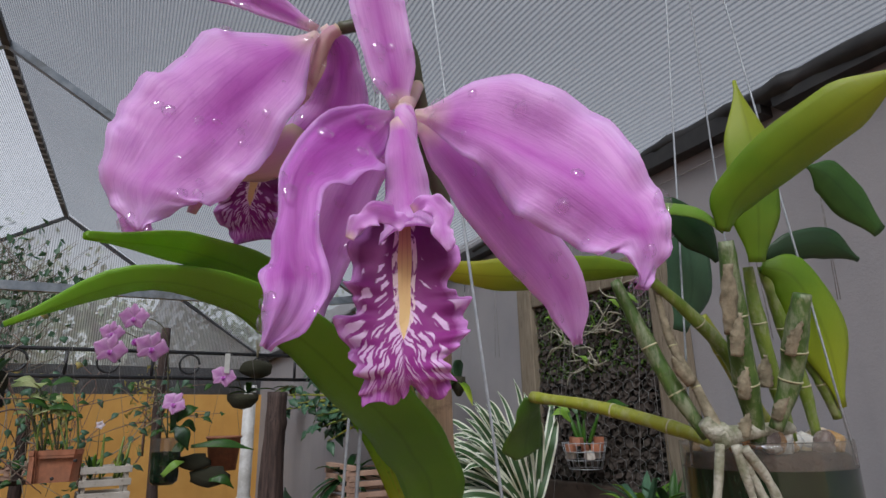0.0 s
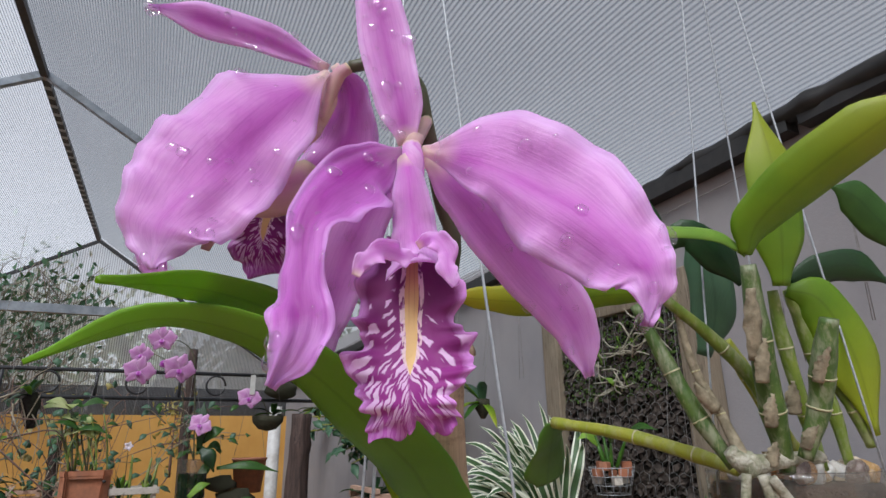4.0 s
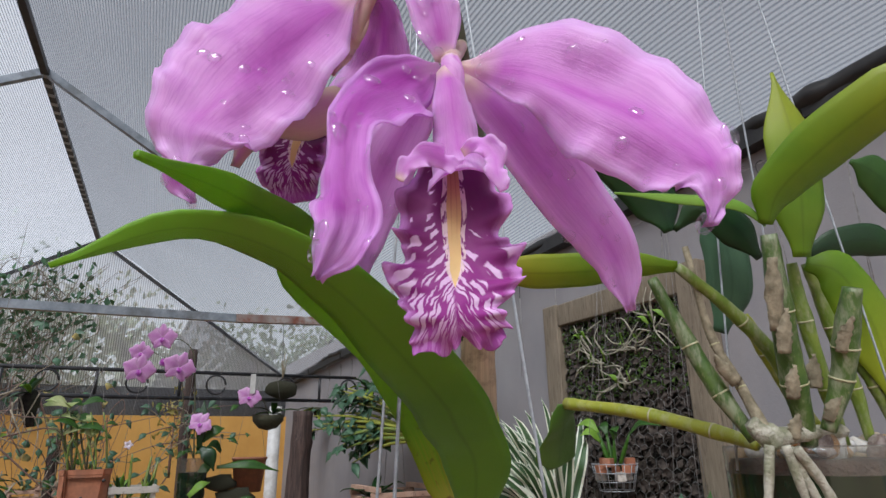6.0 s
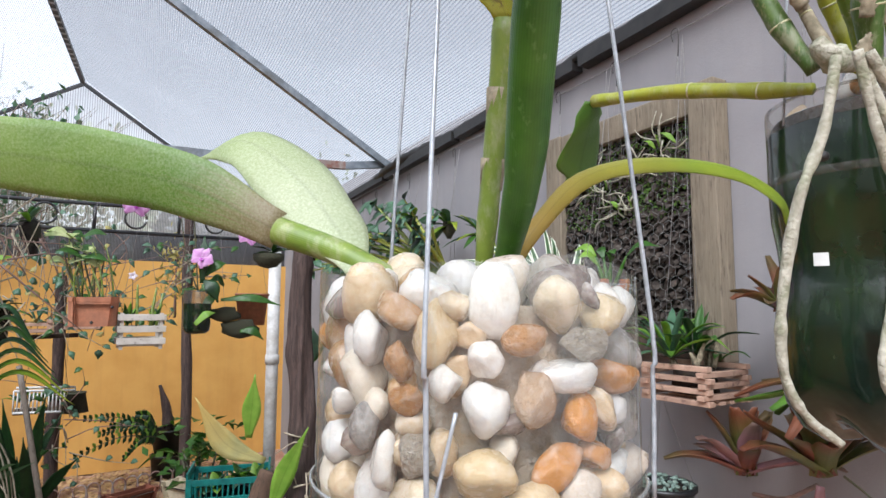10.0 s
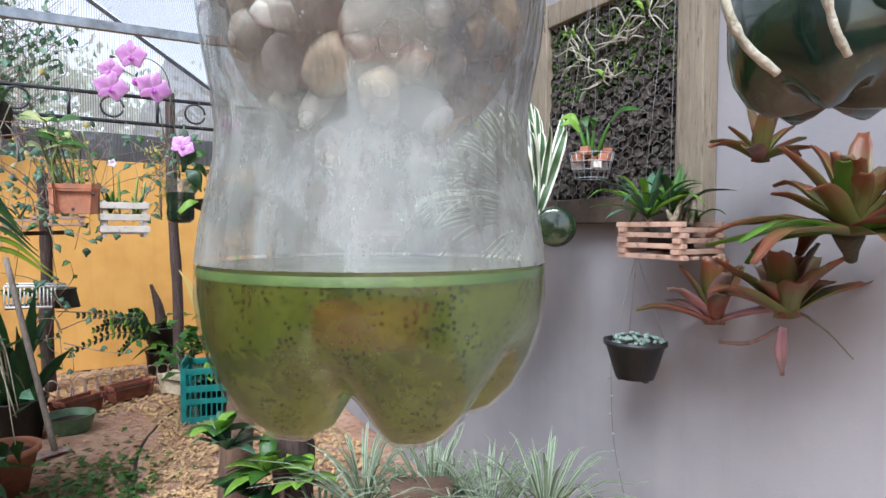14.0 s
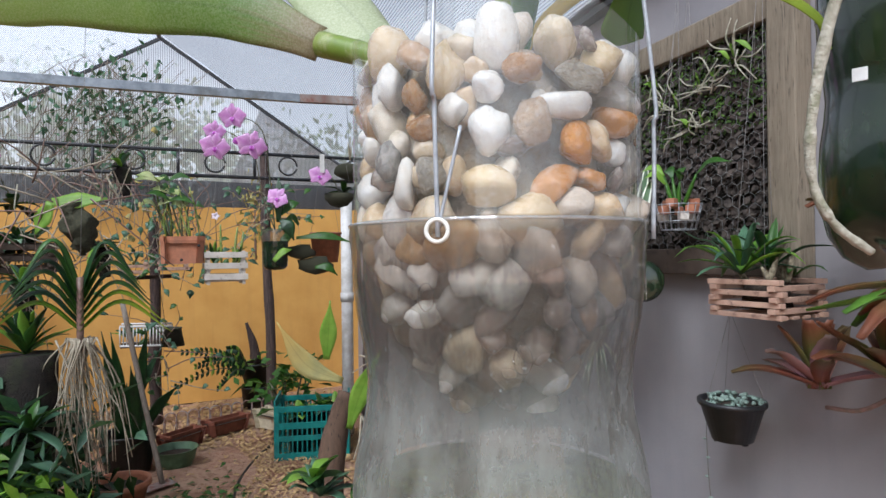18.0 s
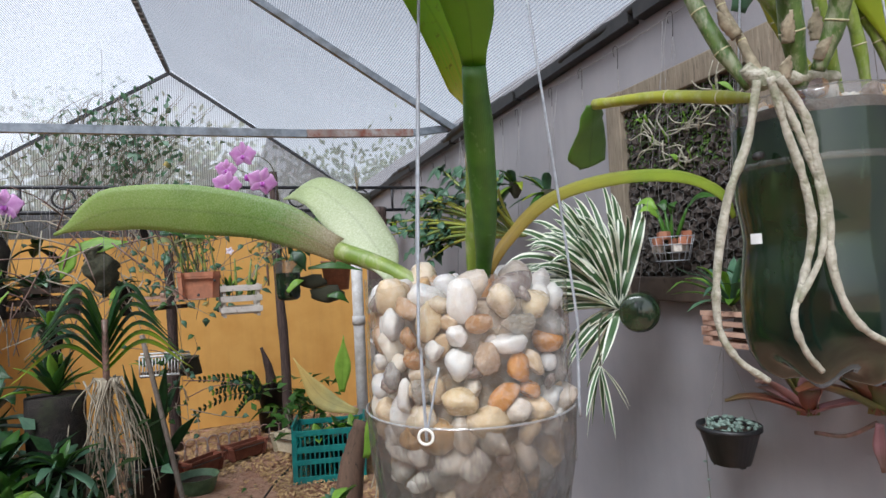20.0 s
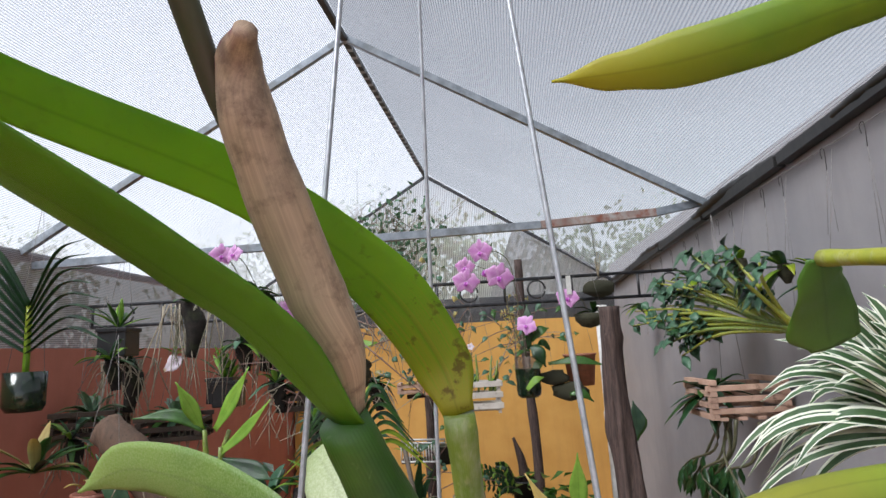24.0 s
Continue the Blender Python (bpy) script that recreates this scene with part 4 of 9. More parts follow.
part("neck_cap", lathe([(0.001, 1.274), (0.0205, 1.274), (0.0222, 1.276), (0.0222, 1.286), (0.0205, 1.288), (0.001, 1.288)], (BX, BY, 0), 32, lambda r, z, an: (r * (1 + 0.02 * math.cos(28 * an)), z)), MAT["cap"], planter, "orange screw cap under the water")
for hx, hy, hz in ((0.0873, 0.1981, 1.3834), (0.1126, 0.1795, 1.3636), (0.1777, 0.1892, 1.3837)):
    out = Vector((hx - BX, hy - BY, 0)).normalized()
    side = out.cross(Vector((0, 0, 1)))
    mid = Vector((BX, BY, hz)) + out * 0.0588
    part("punched_hole", tube([mid + side * 0.003 * math.cos(k * 0.5236) + Vector((0, 0, 0.0046 * math.sin(k * 0.5236))) for k in range(13)], 0.0002, 6, 36), MAT["clear_inner"], planter, "whitish rim of a punched hole")
part("scum_line", lathe([(0.0587, 1.3022), (0.0592, 1.3012), (0.0593, 1.2995)], (BX, BY, 0), 64), MAT["algae"], planter, "green algae line at the water's edge")
part("eyelet", tube([Vector((0.0897, 0.1933, 1.405)) + Vector((0.0036 * (0.82 * math.cos(k * 0.4488)), -0.0036 * 0.55 * math.cos(k * 0.4488), 0.0036 * math.sin(k * 0.4488))) for k in range(15)], 0.00075, 8, 42), MAT["rivet"], planter, "white plastic ring in a punched hole")
HOOK = Vector((0.136, 0.232, 2.05))
ring_pts = [Vector((0.0902, 0.1938, 1.405)), Vector((0.1783, 0.1899, 1.4043)), Vector((BX - 0.006, BY + 0.061, 1.404))]
for p in ring_pts:
    rim = Vector((BX, BY, 1.483)) + Vector((p.x - BX, p.y - BY, 0)).normalized() * 0.0606
    part("hanger_wire", tube([p - Vector((0, 0, 0.002)), p.lerp(rim, 0.5) + Vector((p.x - BX, p.y - BY, 0)) * 0.02, rim, rim.lerp(HOOK, 0.5), HOOK], 0.00085, 6, 24), MAT["wire"], planter, "grey galvanised wire")
part("hanger_wire", tube([ring_pts[0], ring_pts[0].lerp(Vector((0.0964, 0.1889, 1.4384)), 0.5), Vector((0.0964, 0.1889, 1.4384))], 0.0006, 6, 8), MAT["wire"], planter, "bent wire end")
hook_pts = [HOOK + Vector((0, 0, -0.012)), HOOK + Vector((0.012, 0, 0)), HOOK + Vector((0, 0, 0.014)), HOOK + Vector((0, 0, 0.05)), Vector((0.136, 0.232, 3.02))]
part("hook", tube(hook_pts, 0.0015, 6, 16), MAT["wire"], planter)

# pebbles in it
stone_meshes = [pebble_mesh("pebble", 11 + i, 3, 0.24, (1, 3, 7)[i % 3]) for i in range(24)]
rng = random.Random(5)
count = 0


def pebble(x, y, z, r, group="pebbles in the clear bottle", label="smooth river pebble in the clear bottle planter", squash=1.0):
    ob = new("pebble", rng.choice(stone_meshes))
    if not ob.data.materials:
        ob.data.materials.append(MAT["pebble"])
    ob.matrix_basis = Matrix.LocRotScale((x, y, z), Euler([rng.uniform(0, 6.28) for _ in range(3)]), Vector((r, r, r * squash)))
    return tagged(ob, label, "pebble", group)


def funnel_r(z):
    prof = [(z0, r0) for r0, z0 in funnel]
    for (za, ra), (zb, rb) in zip(prof, prof[1:]):
        if zb <= z <= za:
            return rb + (ra - rb) * (z - zb) / (za - zb)
    return 0.056


def set_stone(kind, turn, z, wide, tall, seed):
    """A stone lying against the plastic, at an angle round the bottle; wide and tall: its half sizes."""
    me = pebble_mesh("pebble", seed, 3, 0.2, 4 + 4 * (kind in ("speck", "tan", "orange", "rust")))
    hull = [max(abs(v.co[i]) for v in me.vertices) for i in range(3)]
    for v in me.vertices:
        v.co = Vector((v.co.x / hull[0], v.co.y / hull[1], v.co.z / hull[2]))
    me.materials.append(MAT["pebble_" + kind])
    deep = min(wide, tall) * 0.95
    an = radians(turn)
    rr = funnel_r(z) - deep - 0.0006
    ob = new("pebble", me)
    ob.matrix_basis = Matrix.LocRotScale((BX + rr * math.cos(an), BY + rr * math.sin(an), z), Euler((0, 0, an + math.pi / 2)), Vector((wide, deep, tall)))
    SET.append((ob.location.copy(), (wide + tall) * 0.5))
    return tagged(ob, {"white": "clean white quartz pebble", "cream": "smooth cream quartz pebble", "orange": "translucent orange quartz pebble", "rust": "rust-brown pebble", "tan": "rough tan pebble", "grey": "grey pebble", "speck": "pitted speckled pebble"}[kind] + " in the clear bottle planter", "pebble", "pebbles in the clear bottle")


SET = []
for i, row_ in enumerate((
    ("white", -119, 1.4696, 8.1, 11.9), ("cream", -139, 1.4597, 7.0, 10.6), ("white", -166, 1.4571, 6.6, 9.5), ("rust", -110, 1.4583, 6.9, 5.4),
    ("speck", -87, 1.4568, 10.4, 5.6), ("white", -93.5, 1.4475, 10.1, 5.6), ("orange", -87, 1.4345, 7.2, 7.8), ("rust", -150.6, 1.4517, 4.4, 6.8),
    ("rust", -147.5, 1.4405, 6.2, 5.2), ("white", -121.8, 1.4388, 7.2, 9.3), ("tan", -106, 1.4415, 7.1, 9.1), ("grey", -47, 1.43, 8.3, 11.0),
    ("cream", -121.8, 1.4195, 9.8, 7.6), ("white", -135, 1.4453, 5.3, 5.8), ("white", -122.5, 1.4525, 5.8, 5.5), ("cream", -69, 1.4648, 8.2, 8.0),
    ("white", -48, 1.4673, 6.6, 8.0), ("speck", -144.8, 1.4244, 6.5, 7.0), ("grey", -166.5, 1.4309, 5.4, 7.9), ("white", -157, 1.4219, 5.4, 9.4),
)):
    set_stone(row_[0], row_[1], row_[2], row_[3] * 0.001, row_[4] * 0.001, 900 + i)
z = 1.343
row = 0
while z < 1.474:
    R = funnel_r(z) - 0.008
    k = max(3, int(6.283 * R / 0.0152))
    for j in range(k):
        an = 6.283 * (j + 0.5 * (row % 2) + rng.uniform(-0.25, 0.25)) / k
        r = rng.choice([0.0056, 0.0068, 0.0076, 0.0088, 0.0098])
        zz = z + rng.uniform(-0.003, 0.003)
        rr = funnel_r(z) - r * 1.05 - 0.0008
        c = Vector((BX + rr * math.cos(an), BY + rr * math.sin(an), zz))
        near = min((c - q).length - w for q, w in SET)
        if near < r * 0.35:
            if near < -0.001:
                continue
            r *= 0.6
        pebble(c.x, c.y, c.z, r)
    z += 0.0114
    row += 1
for j in range(36):
    an, rr = rng.uniform(0, 6.283), 0.044 * math.sqrt(rng.random())
    c = Vector((BX + rr * math.cos(an), BY + rr * math.sin(an), 1.473 + rng.uniform(-0.004, 0.005)))
    if min((c - q).length - w for q, w in SET) > -0.001:
        pebble(c.x, c.y, c.z, rng.choice([0.0075, 0.009, 0.0105]))
part("gravel_core", lathe([(0.001, 1.468), (0.042, 1.468), (0.042, 1.40), (0.034, 1.375), (0.02, 1.352), (0.008, 1.342), (0.001, 1.342)], (BX, BY, 0), 24), MAT["gravel"], planter, "packed small gravel inside")

# ---- the cattleya in it ----
orchid = thing("cattleya_orchid", "cattleya orchid in bloom with two magenta flowers, rooted in pebbles", "orchid", (BX, BY, 1.478))
bulb = part("pseudobulb", tube([(0.146, 0.236, 1.470), (0.143, 0.224, 1.490), (0.1346, 0.205, 1.5138), (0.124, 0.187, 1.548), (0.1126, 0.1679, 1.5805)], [0.0034, 0.0046, 0.0058, 0.0074, 0.0076, 0.0054], 16, 28, [(0.42, 0.06), (0.97, 0.1)]), MAT["bulb"], orchid, "thick dark green pseudobulb")
part("node_ring", tube([(0.1346, 0.205, 1.5138), (Vector((0.1346, 0.205, 1.5138)) + Vector((-0.0003, -0.0006, 0.0009)))], 0.0063, 16, 1), MAT["ring"], bulb)
bulb2 = part("pseudobulb", tube([(0.146, 0.246, 1.472), (0.143, 0.238, 1.50), (0.141, 0.228, 1.54), (0.1384, 0.2191, 1.5757)], [0.0032, 0.0038, 0.0046, 0.0046], 12, 20, [(0.35, 0.15), (0.95, 0.12)]), MAT["bulb_light"], orchid, "slimmer yellowish pseudobulb")
for s in (0.35, 0.62):
    p = Vector((0.1455, 0.244, 1.48)).lerp(Vector((0.1384, 0.2191, 1.5757)), s)
    part("papery_skin", tube([p, p + Vector((-0.001, -0.003, 0.012))], [0.0044, 0.005], 10, 2), MAT["papery"], bulb2)
PX = 1.0 / 1055.0
UPV = (0.12, -0.75, -0.62)
UPA = (-0.42, -0.42, -0.82)
leafA = [(0.1126, 0.1679, 1.5805), (0.1011, 0.1493, 1.5995), (0.0889, 0.1404, 1.6099), (0.0807, 0.1341, 1.6167), (0.0646, 0.128, 1.6281), (0.0432, 0.1217, 1.6424), (0.0231, 0.1165, 1.6506), (0.0014, 0.1148, 1.6517), (-0.0211, 0.1206, 1.6409)]
part("leaf", blade(leafA, [0.0058, 0.0115, 0.0125, 0.0125, 0.0125, 0.0095, 0.007, 0.004, 0.0006], UPA, 40, 8, -0.1, 0.0017), MAT["leaf"], orchid, "long arching green leaf")
leafB = [(0.1384, 0.2191, 1.5757), (0.1335, 0.2218, 1.5917), (0.1204, 0.2141, 1.612), (0.1031, 0.2032, 1.6279), (0.0809, 0.1845, 1.6417), (0.0435, 0.1538, 1.6547), (0.0346, 0.1338, 1.6599), (0.0113, 0.108, 1.6583), (-0.0101, 0.0821, 1.6515)]
part("leaf", blade(leafB, [0.0048, 0.0095, 0.0105, 0.0095, 0.0085, 0.0075, 0.0062, 0.0042, 0.0008], UPV, 38, 8, -0.12, 0.0016), MAT["leaf_spotted"], orchid, "green leaf, yellowed and spotted at its base")
leafL = [(0.0801, 0.3056, 1.5004), (0.0441, 0.3357, 1.5223), (-0.0042, 0.3699, 1.534), (-0.0549, 0.3988, 1.5378), (-0.0951, 0.4195, 1.5226)]
stub = part("pseudobulb", tube([(0.118, 0.262, 1.476), (0.100, 0.284, 1.490), (0.0801, 0.3056, 1.5004)], [0.0052, 0.0058, 0.0062], 12, 14), MAT["bulb_light"], orchid, "short ribbed old pseudobulb")
part("leaf", blade(leafL, [0.0085, 0.0145, 0.0175, 0.0155, 0.001], (-0.1, -0.8, -0.25), 28, 8, -0.12, 0.0018), MAT["leaf_old"], orchid, "old grey-green leaf with dusty spots")
leafW = [(0.104, 0.2711, 1.4811), (0.0996, 0.2916, 1.5032), (0.0877, 0.3129, 1.5278), (0.0715, 0.3376, 1.5463), (0.0562, 0.3656, 1.5416)]
part("leaf", blade(leafW, [0.005, 0.0145, 0.0178, 0.014, 0.001], (-0.3, -0.75, 0.55), 24, 8, -0.2, 0.0016), MAT["leaf_white"], orchid, "folded leaf with a whitish dusty underside")
leafR = [(0.150, 0.232, 1.482), (0.1624, 0.2292, 1.501), (0.201, 0.2384, 1.5272), (0.2597, 0.2445, 1.5425), (0.3167, 0.241, 1.5445), (0.3478, 0.2331, 1.5312), (0.3599, 0.234, 1.5134)]
part("leaf", blade(leafR[::-1], [0.004, 0.0078, 0.0072, 0.006, 0.0046, 0.0036, 0.0024], (-0.1, -0.75, 0.65), 34, 6, -0.3, 0.0014), MAT["leaf_rust"], orchid, "narrow arching leaf, yellow-green with a rusty base")
sheath_pts = [Vector((0.1126, 0.1679, 1.5805)) + Vector((0.001, 0.003, 0.002)), (0.1131, 0.1609, 1.5969), (0.1086, 0.1566, 1.6099), (0.1043, 0.1511, 1.6235), (0.1003, 0.1443, 1.6388), (0.0995, 0.1393, 1.65), (0.1031, 0.1322, 1.6528)]
part("spathe", tube(sheath_pts, [0.0036, 0.0054, 0.0062, 0.0063, 0.0058, 0.0044, 0.0022], 16, 40, [(0.3, 0.03), (0.6, -0.03)]), MAT["sheath"], orchid, "dry tan flower spathe")
stalk = [Vector((0.1126, 0.1679, 1.5805)) + Vector((0.001, 0.004, 0.004)), (0.106, 0.150, 1.62), (0.0937, 0.1428, 1.6474), (0.0873, 0.1185, 1.6819), (0.08, 0.1134, 1.6973), (0.0701, 0.1051, 1.7156), (0.0645, 0.1017, 1.7271), (0.0541, 0.1038, 1.7319), (0.0453, 0.1075, 1.7298)]
part("flower_stalk", tube(stalk, [0.0026, 0.0027, 0.0028, 0.0028, 0.0026, 0.0024, 0.0022, 0.0018], 10, 40), MAT["peduncle"], orchid, "dark olive flower stalk")

NF = (-0.495, -0.814, -0.305)


def k_px(vals, d):
    return [v * PX * d for v in vals]


flower = part("flower", tube([(0.069, 0.1031, 1.7161), (0.0634, 0.0974, 1.7078), (0.0569, 0.0901, 1.6986)], [0.002, 0.0022, 0.0024], 10, 10), MAT["petal_cream"], orchid, "open magenta flower with a veined lip")
part("sepal", blade([(0.0581, 0.0944, 1.7014), (0.0546, 0.0932, 1.7133), (0.0504, 0.0938, 1.7317), (0.0474, 0.0952, 1.7524), (0.0461, 0.0968, 1.7695)], k_px([18, 44, 50, 40, 3], 0.16), NF, 24, 8, 0.18, 0.0009, 0.0004, 3, crumple=0.0016), MAT["petal"], flower)
part("sepal", blade([(0.0631, 0.0935, 1.699), (0.0788, 0.0915, 1.6854), (0.0974, 0.093, 1.6711), (0.1138, 0.0945, 1.657), (0.1215, 0.0971, 1.6411)], k_px([14, 44, 60, 60, 54, 40, 10], 0.165), NF, 26, 8, 0.1, 0.0009, 0.0006, 3, crumple=0.0016), MAT["petal_pale"], flower, "pale pink side sepal")
part("sepal", blade([(0.0572, 0.0977, 1.6973), (0.052, 0.11, 1.6832), (0.0496, 0.1203, 1.6696), (0.0488, 0.1294, 1.6569), (0.0493, 0.1389, 1.6407)], k_px([14, 42, 52, 52, 48, 34, 10], 0.165), NF, 26, 8, 0.1, 0.0009, 0.0006, 3, 1.0, crumple=0.0016), MAT["petal_pale"], flower, "pale pink side sepal")
part("petal", blade([(0.0601, 0.0906, 1.6984), (0.0699, 0.0745, 1.6893), (0.0799, 0.0607, 1.6773), (0.0871, 0.0494, 1.6629), (0.0901, 0.0456, 1.6551), (0.0903, 0.0478, 1.6457)], k_px([12, 138, 142, 92, 48, 5], 0.13), NF, 40, 14, -0.12, 0.0009, 0.0022, 4.2, 0.5, 0, k_px([10, 62, 120, 88, 52, 5], 0.13), crumple=0.0034), MAT["petal"], flower, "broad wavy magenta petal")
part("petal", blade([(0.0556, 0.0933, 1.6985), (0.0424, 0.0936, 1.69), (0.0304, 0.0883, 1.6746), (0.0258, 0.0816, 1.6573), (0.0252, 0.0775, 1.6442), (0.0205, 0.0788, 1.6335)], k_px([10, 84, 124, 96, 50, 48, 56, 46, 10], 0.12), NF, 48, 14, 0.12, 0.0009, 0.0016, 3.4, 2.2, 0, k_px([10, 44, 60, 46, 34, 44, 58, 44, 10], 0.122), crumple=0.0034), MAT["petal_deep"], flower, "petal curled down, deep magenta")
column = part("column", tube([(0.0569, 0.0901, 1.6986), (0.0566, 0.0887, 1.6931), (0.0581, 0.0901, 1.6835)], [0.0026, 0.003, 0.0024], 10, 10), MAT["petal_pale"], flower)
part("lip_tube", blade([(0.0543, 0.0881, 1.6949), (0.0535, 0.085, 1.6849), (0.0543, 0.0845, 1.6754), (0.0543, 0.0833, 1.6688), (0.0534, 0.0809, 1.6636)], k_px([20, 34, 42, 50, 62], 0.14), NF, 26, 14, -0.7, 0.0009, 0.0008, 3.0, 0.8, 0, None, 0.1), MAT["petal"], flower, "lip sides rolled into a tube")
part("lip", blade([(0.0598, 0.095, 1.6743), (0.0576, 0.0911, 1.659), (0.0567, 0.0897, 1.648), (0.0556, 0.0882, 1.6386), (0.0556, 0.0876, 1.6312), (0.0585, 0.0905, 1.6256)], k_px([52, 84, 100, 86, 112, 118, 100, 72, 84, 72], 0.135), NF, 150, 50, 0.18, 0.0008, 0.002, 5.1, 0.4, 0, k_px([50, 80, 106, 100, 94, 118, 104, 78, 86, 66], 0.135), 0.4, 0.0018, 0.0007), MAT["lip"], flower, "ruffled lip veined purple on white with a yellow band")
for pts, sd in (([(0.0397, 0.0847, 1.6591), (0.0414, 0.0835, 1.663), (0.0453, 0.0826, 1.6654), (0.05, 0.0823, 1.665), (0.0536, 0.0816, 1.6643)], 0.3), ([(0.0535, 0.0805, 1.6673), (0.0553, 0.0766, 1.6683), (0.0573, 0.0742, 1.6648), (0.0574, 0.0734, 1.6602), (0.0585, 0.073, 1.6562)], 1.7)):
    part("lip_frill", blade(pts, k_px([8, 17, 20, 17, 8], 0.135), NF, 44, 8, 0.35, 0.0008, 0.0012, 2.2, sd, 0, None, 0.4), MAT["petal_pale"], flower, "frilled pale rim of the lip's mouth")
flower2 = part("flower", tube([(0.0453, 0.1075, 1.7298), (0.0424, 0.1105, 1.7264), (0.0406, 0.1163, 1.7142)], [0.0018, 0.0022, 0.0018], 10, 12), MAT["petal_cream"], orchid, "second magenta flower turned aside")
part("petal", blade([(0.0394, 0.1095, 1.7274), (0.0235, 0.1077, 1.7061), (0.0095, 0.1066, 1.6861), (0.0008, 0.1074, 1.672), (0.0008, 0.109, 1.6615)], k_px([8, 92, 118, 95, 12], 0.145), NF, 36, 12, -0.12, 0.0009, 0.0022, 4.0, 1.1, 0, k_px([8, 150, 142, 84, 12], 0.145), crumple=0.0034), MAT["petal"], flower2, "broad wavy magenta petal")
part("sepal", blade([(0.0399, 0.111, 1.7292), (0.0227, 0.1143, 1.7353), (0.0066, 0.1163, 1.7365), (-0.0089, 0.1183, 1.7366)], k_px([10, 30, 34, 4], 0.16), NF, 20, 6, 0.15, 0.0009, crumple=0.0016), MAT["petal"], flower2)
part("petal", blade([(0.0419, 0.1113, 1.7317), (0.0483, 0.1127, 1.7241), (0.0504, 0.1199, 1.7115), (0.0455, 0.1316, 1.6985), (0.0428, 0.1425, 1.687)], k_px([8, 32, 60, 62, 20], 0.175), NF, 26, 10, 0.1, 0.0009, 0.001, 3, crumple=0.0034), MAT["petal"], flower2)
part("lip_tube", blade([(0.0427, 0.1228, 1.7015), (0.0297, 0.1206, 1.6925), (0.0175, 0.12, 1.6865), (0.0128, 0.1219, 1.6718)], k_px([40, 52, 40, 8], 0.155), NF, 20, 8, -0.5, 0.0009), MAT["petal_cream"], flower2, "pale creamy lip tube")
part("lip", blade([(0.0345, 0.1302, 1.6965), (0.0305, 0.1305, 1.6866), (0.0305, 0.1326, 1.6788), (0.0338, 0.1357, 1.6713)], k_px([40, 56, 56, 34], 0.167), NF, 30, 16, 0.3, 0.0008, 0.002, 4, 0.9), MAT["lip"], flower2, "ruffled lip veined purple on white")

part("sepal", blade([(0.0414, 0.1115, 1.7286), (0.0399, 0.1133, 1.7198), (0.0379, 0.1164, 1.7117), (0.0365, 0.1199, 1.7049)], k_px([10, 24, 18, 3], 0.17), NF, 14, 6, -0.3, 0.0009, crumple=0.0016), MAT["petal_cream"], flower2, "pale brownish back of a sepal")
part("sepal", blade([(0.0119, 0.1222, 1.6837), (0.0041, 0.1293, 1.6776), (0.0019, 0.133, 1.6713), (0.0061, 0.133, 1.6647)], k_px([30, 44, 40, 26, 5], 0.155), NF, 24, 8, 0.15, 0.0009, 0.0006, 3, crumple=0.0016), MAT["petal"], flower2, "hanging side sepal")
drop_mesh = pebble_mesh("water_drop", 3, 2, 0.12)
drop_mesh.materials.append(MAT["drop"])
for ob, n, seed in [(c, 24, i) for i, c in enumerate(list(flower.children) + list(flower2.children)) if c.name.startswith(("petal", "sepal"))]:
    r = random.Random(seed + 40)
    faces = [p for i, p in enumerate(ob.data.polygons) if p.area > 1e-7 and abs(p.normal.dot(Vector(NF))) > 0.25]
    for _ in range(n):
        p = r.choice(faces)
        nrm = p.normal if p.normal.dot(Vector(NF)) > 0 else -p.normal
        s = r.choice([0.0006, 0.0008, 0.001, 0.0013, 0.0017, 0.0022])
        dr = part("water_drop", drop_mesh, None, flower if ob.parent == flower else flower2)
        turn = Vector((0, 0, 1)).rotation_difference(nrm)
        dr.matrix_basis = Matrix.LocRotScale(p.center + nrm * s * 0.25, turn, Vector((s, s * r.uniform(0.9, 1.4), s * 0.6)))
        dr.matrix_parent_inverse = Matrix()

# thin pale ring on the real edge, coloured to show its glint
part("cut_edge", tube([(BX + 0.0597 * math.cos(k * 0.19635), BY + 0.0597 * math.sin(k * 0.19635), 1.4088) for k in range(33)], 0.0007, 6, 96), MAT["cut_edge"], planter, "cut edge of the outer bottle, its glint painted whitish")

# ---- the second cattleya, in a dark green bottle ----
CX, CY = 0.4405, 0.2255
pot2 = thing("green_bottle_planter", "dark green plastic bottle cut open as a hanging planter", "planter", (CX, CY, 1.382))
prof2 = [(0.055, 1.600), (0.0578, 1.601), (0.0582, 1.597), (0.0578, 1.575), (0.0580, 1.545), (0.0572, 1.525), (0.0545, 1.507), (0.0535, 1.495), (0.0548, 1.482), (0.0572, 1.465), (0.0582, 1.448), (0.0575, 1.425), (0.0540, 1.406), (0.0460, 1.392), (0.0330, 1.384), (0.015, 1.386), (0.001, 1.390)]


def feet(r, z, an):
    k = max(0.0, min(1.0, (1.425 - z) / 0.04))
    lobe = 0.5 + 0.5 * math.cos(5 * an + 1.0)
    return r * (1 - 0.06 * k * (1 - lobe)), z + 0.012 * k * (1 - lobe)


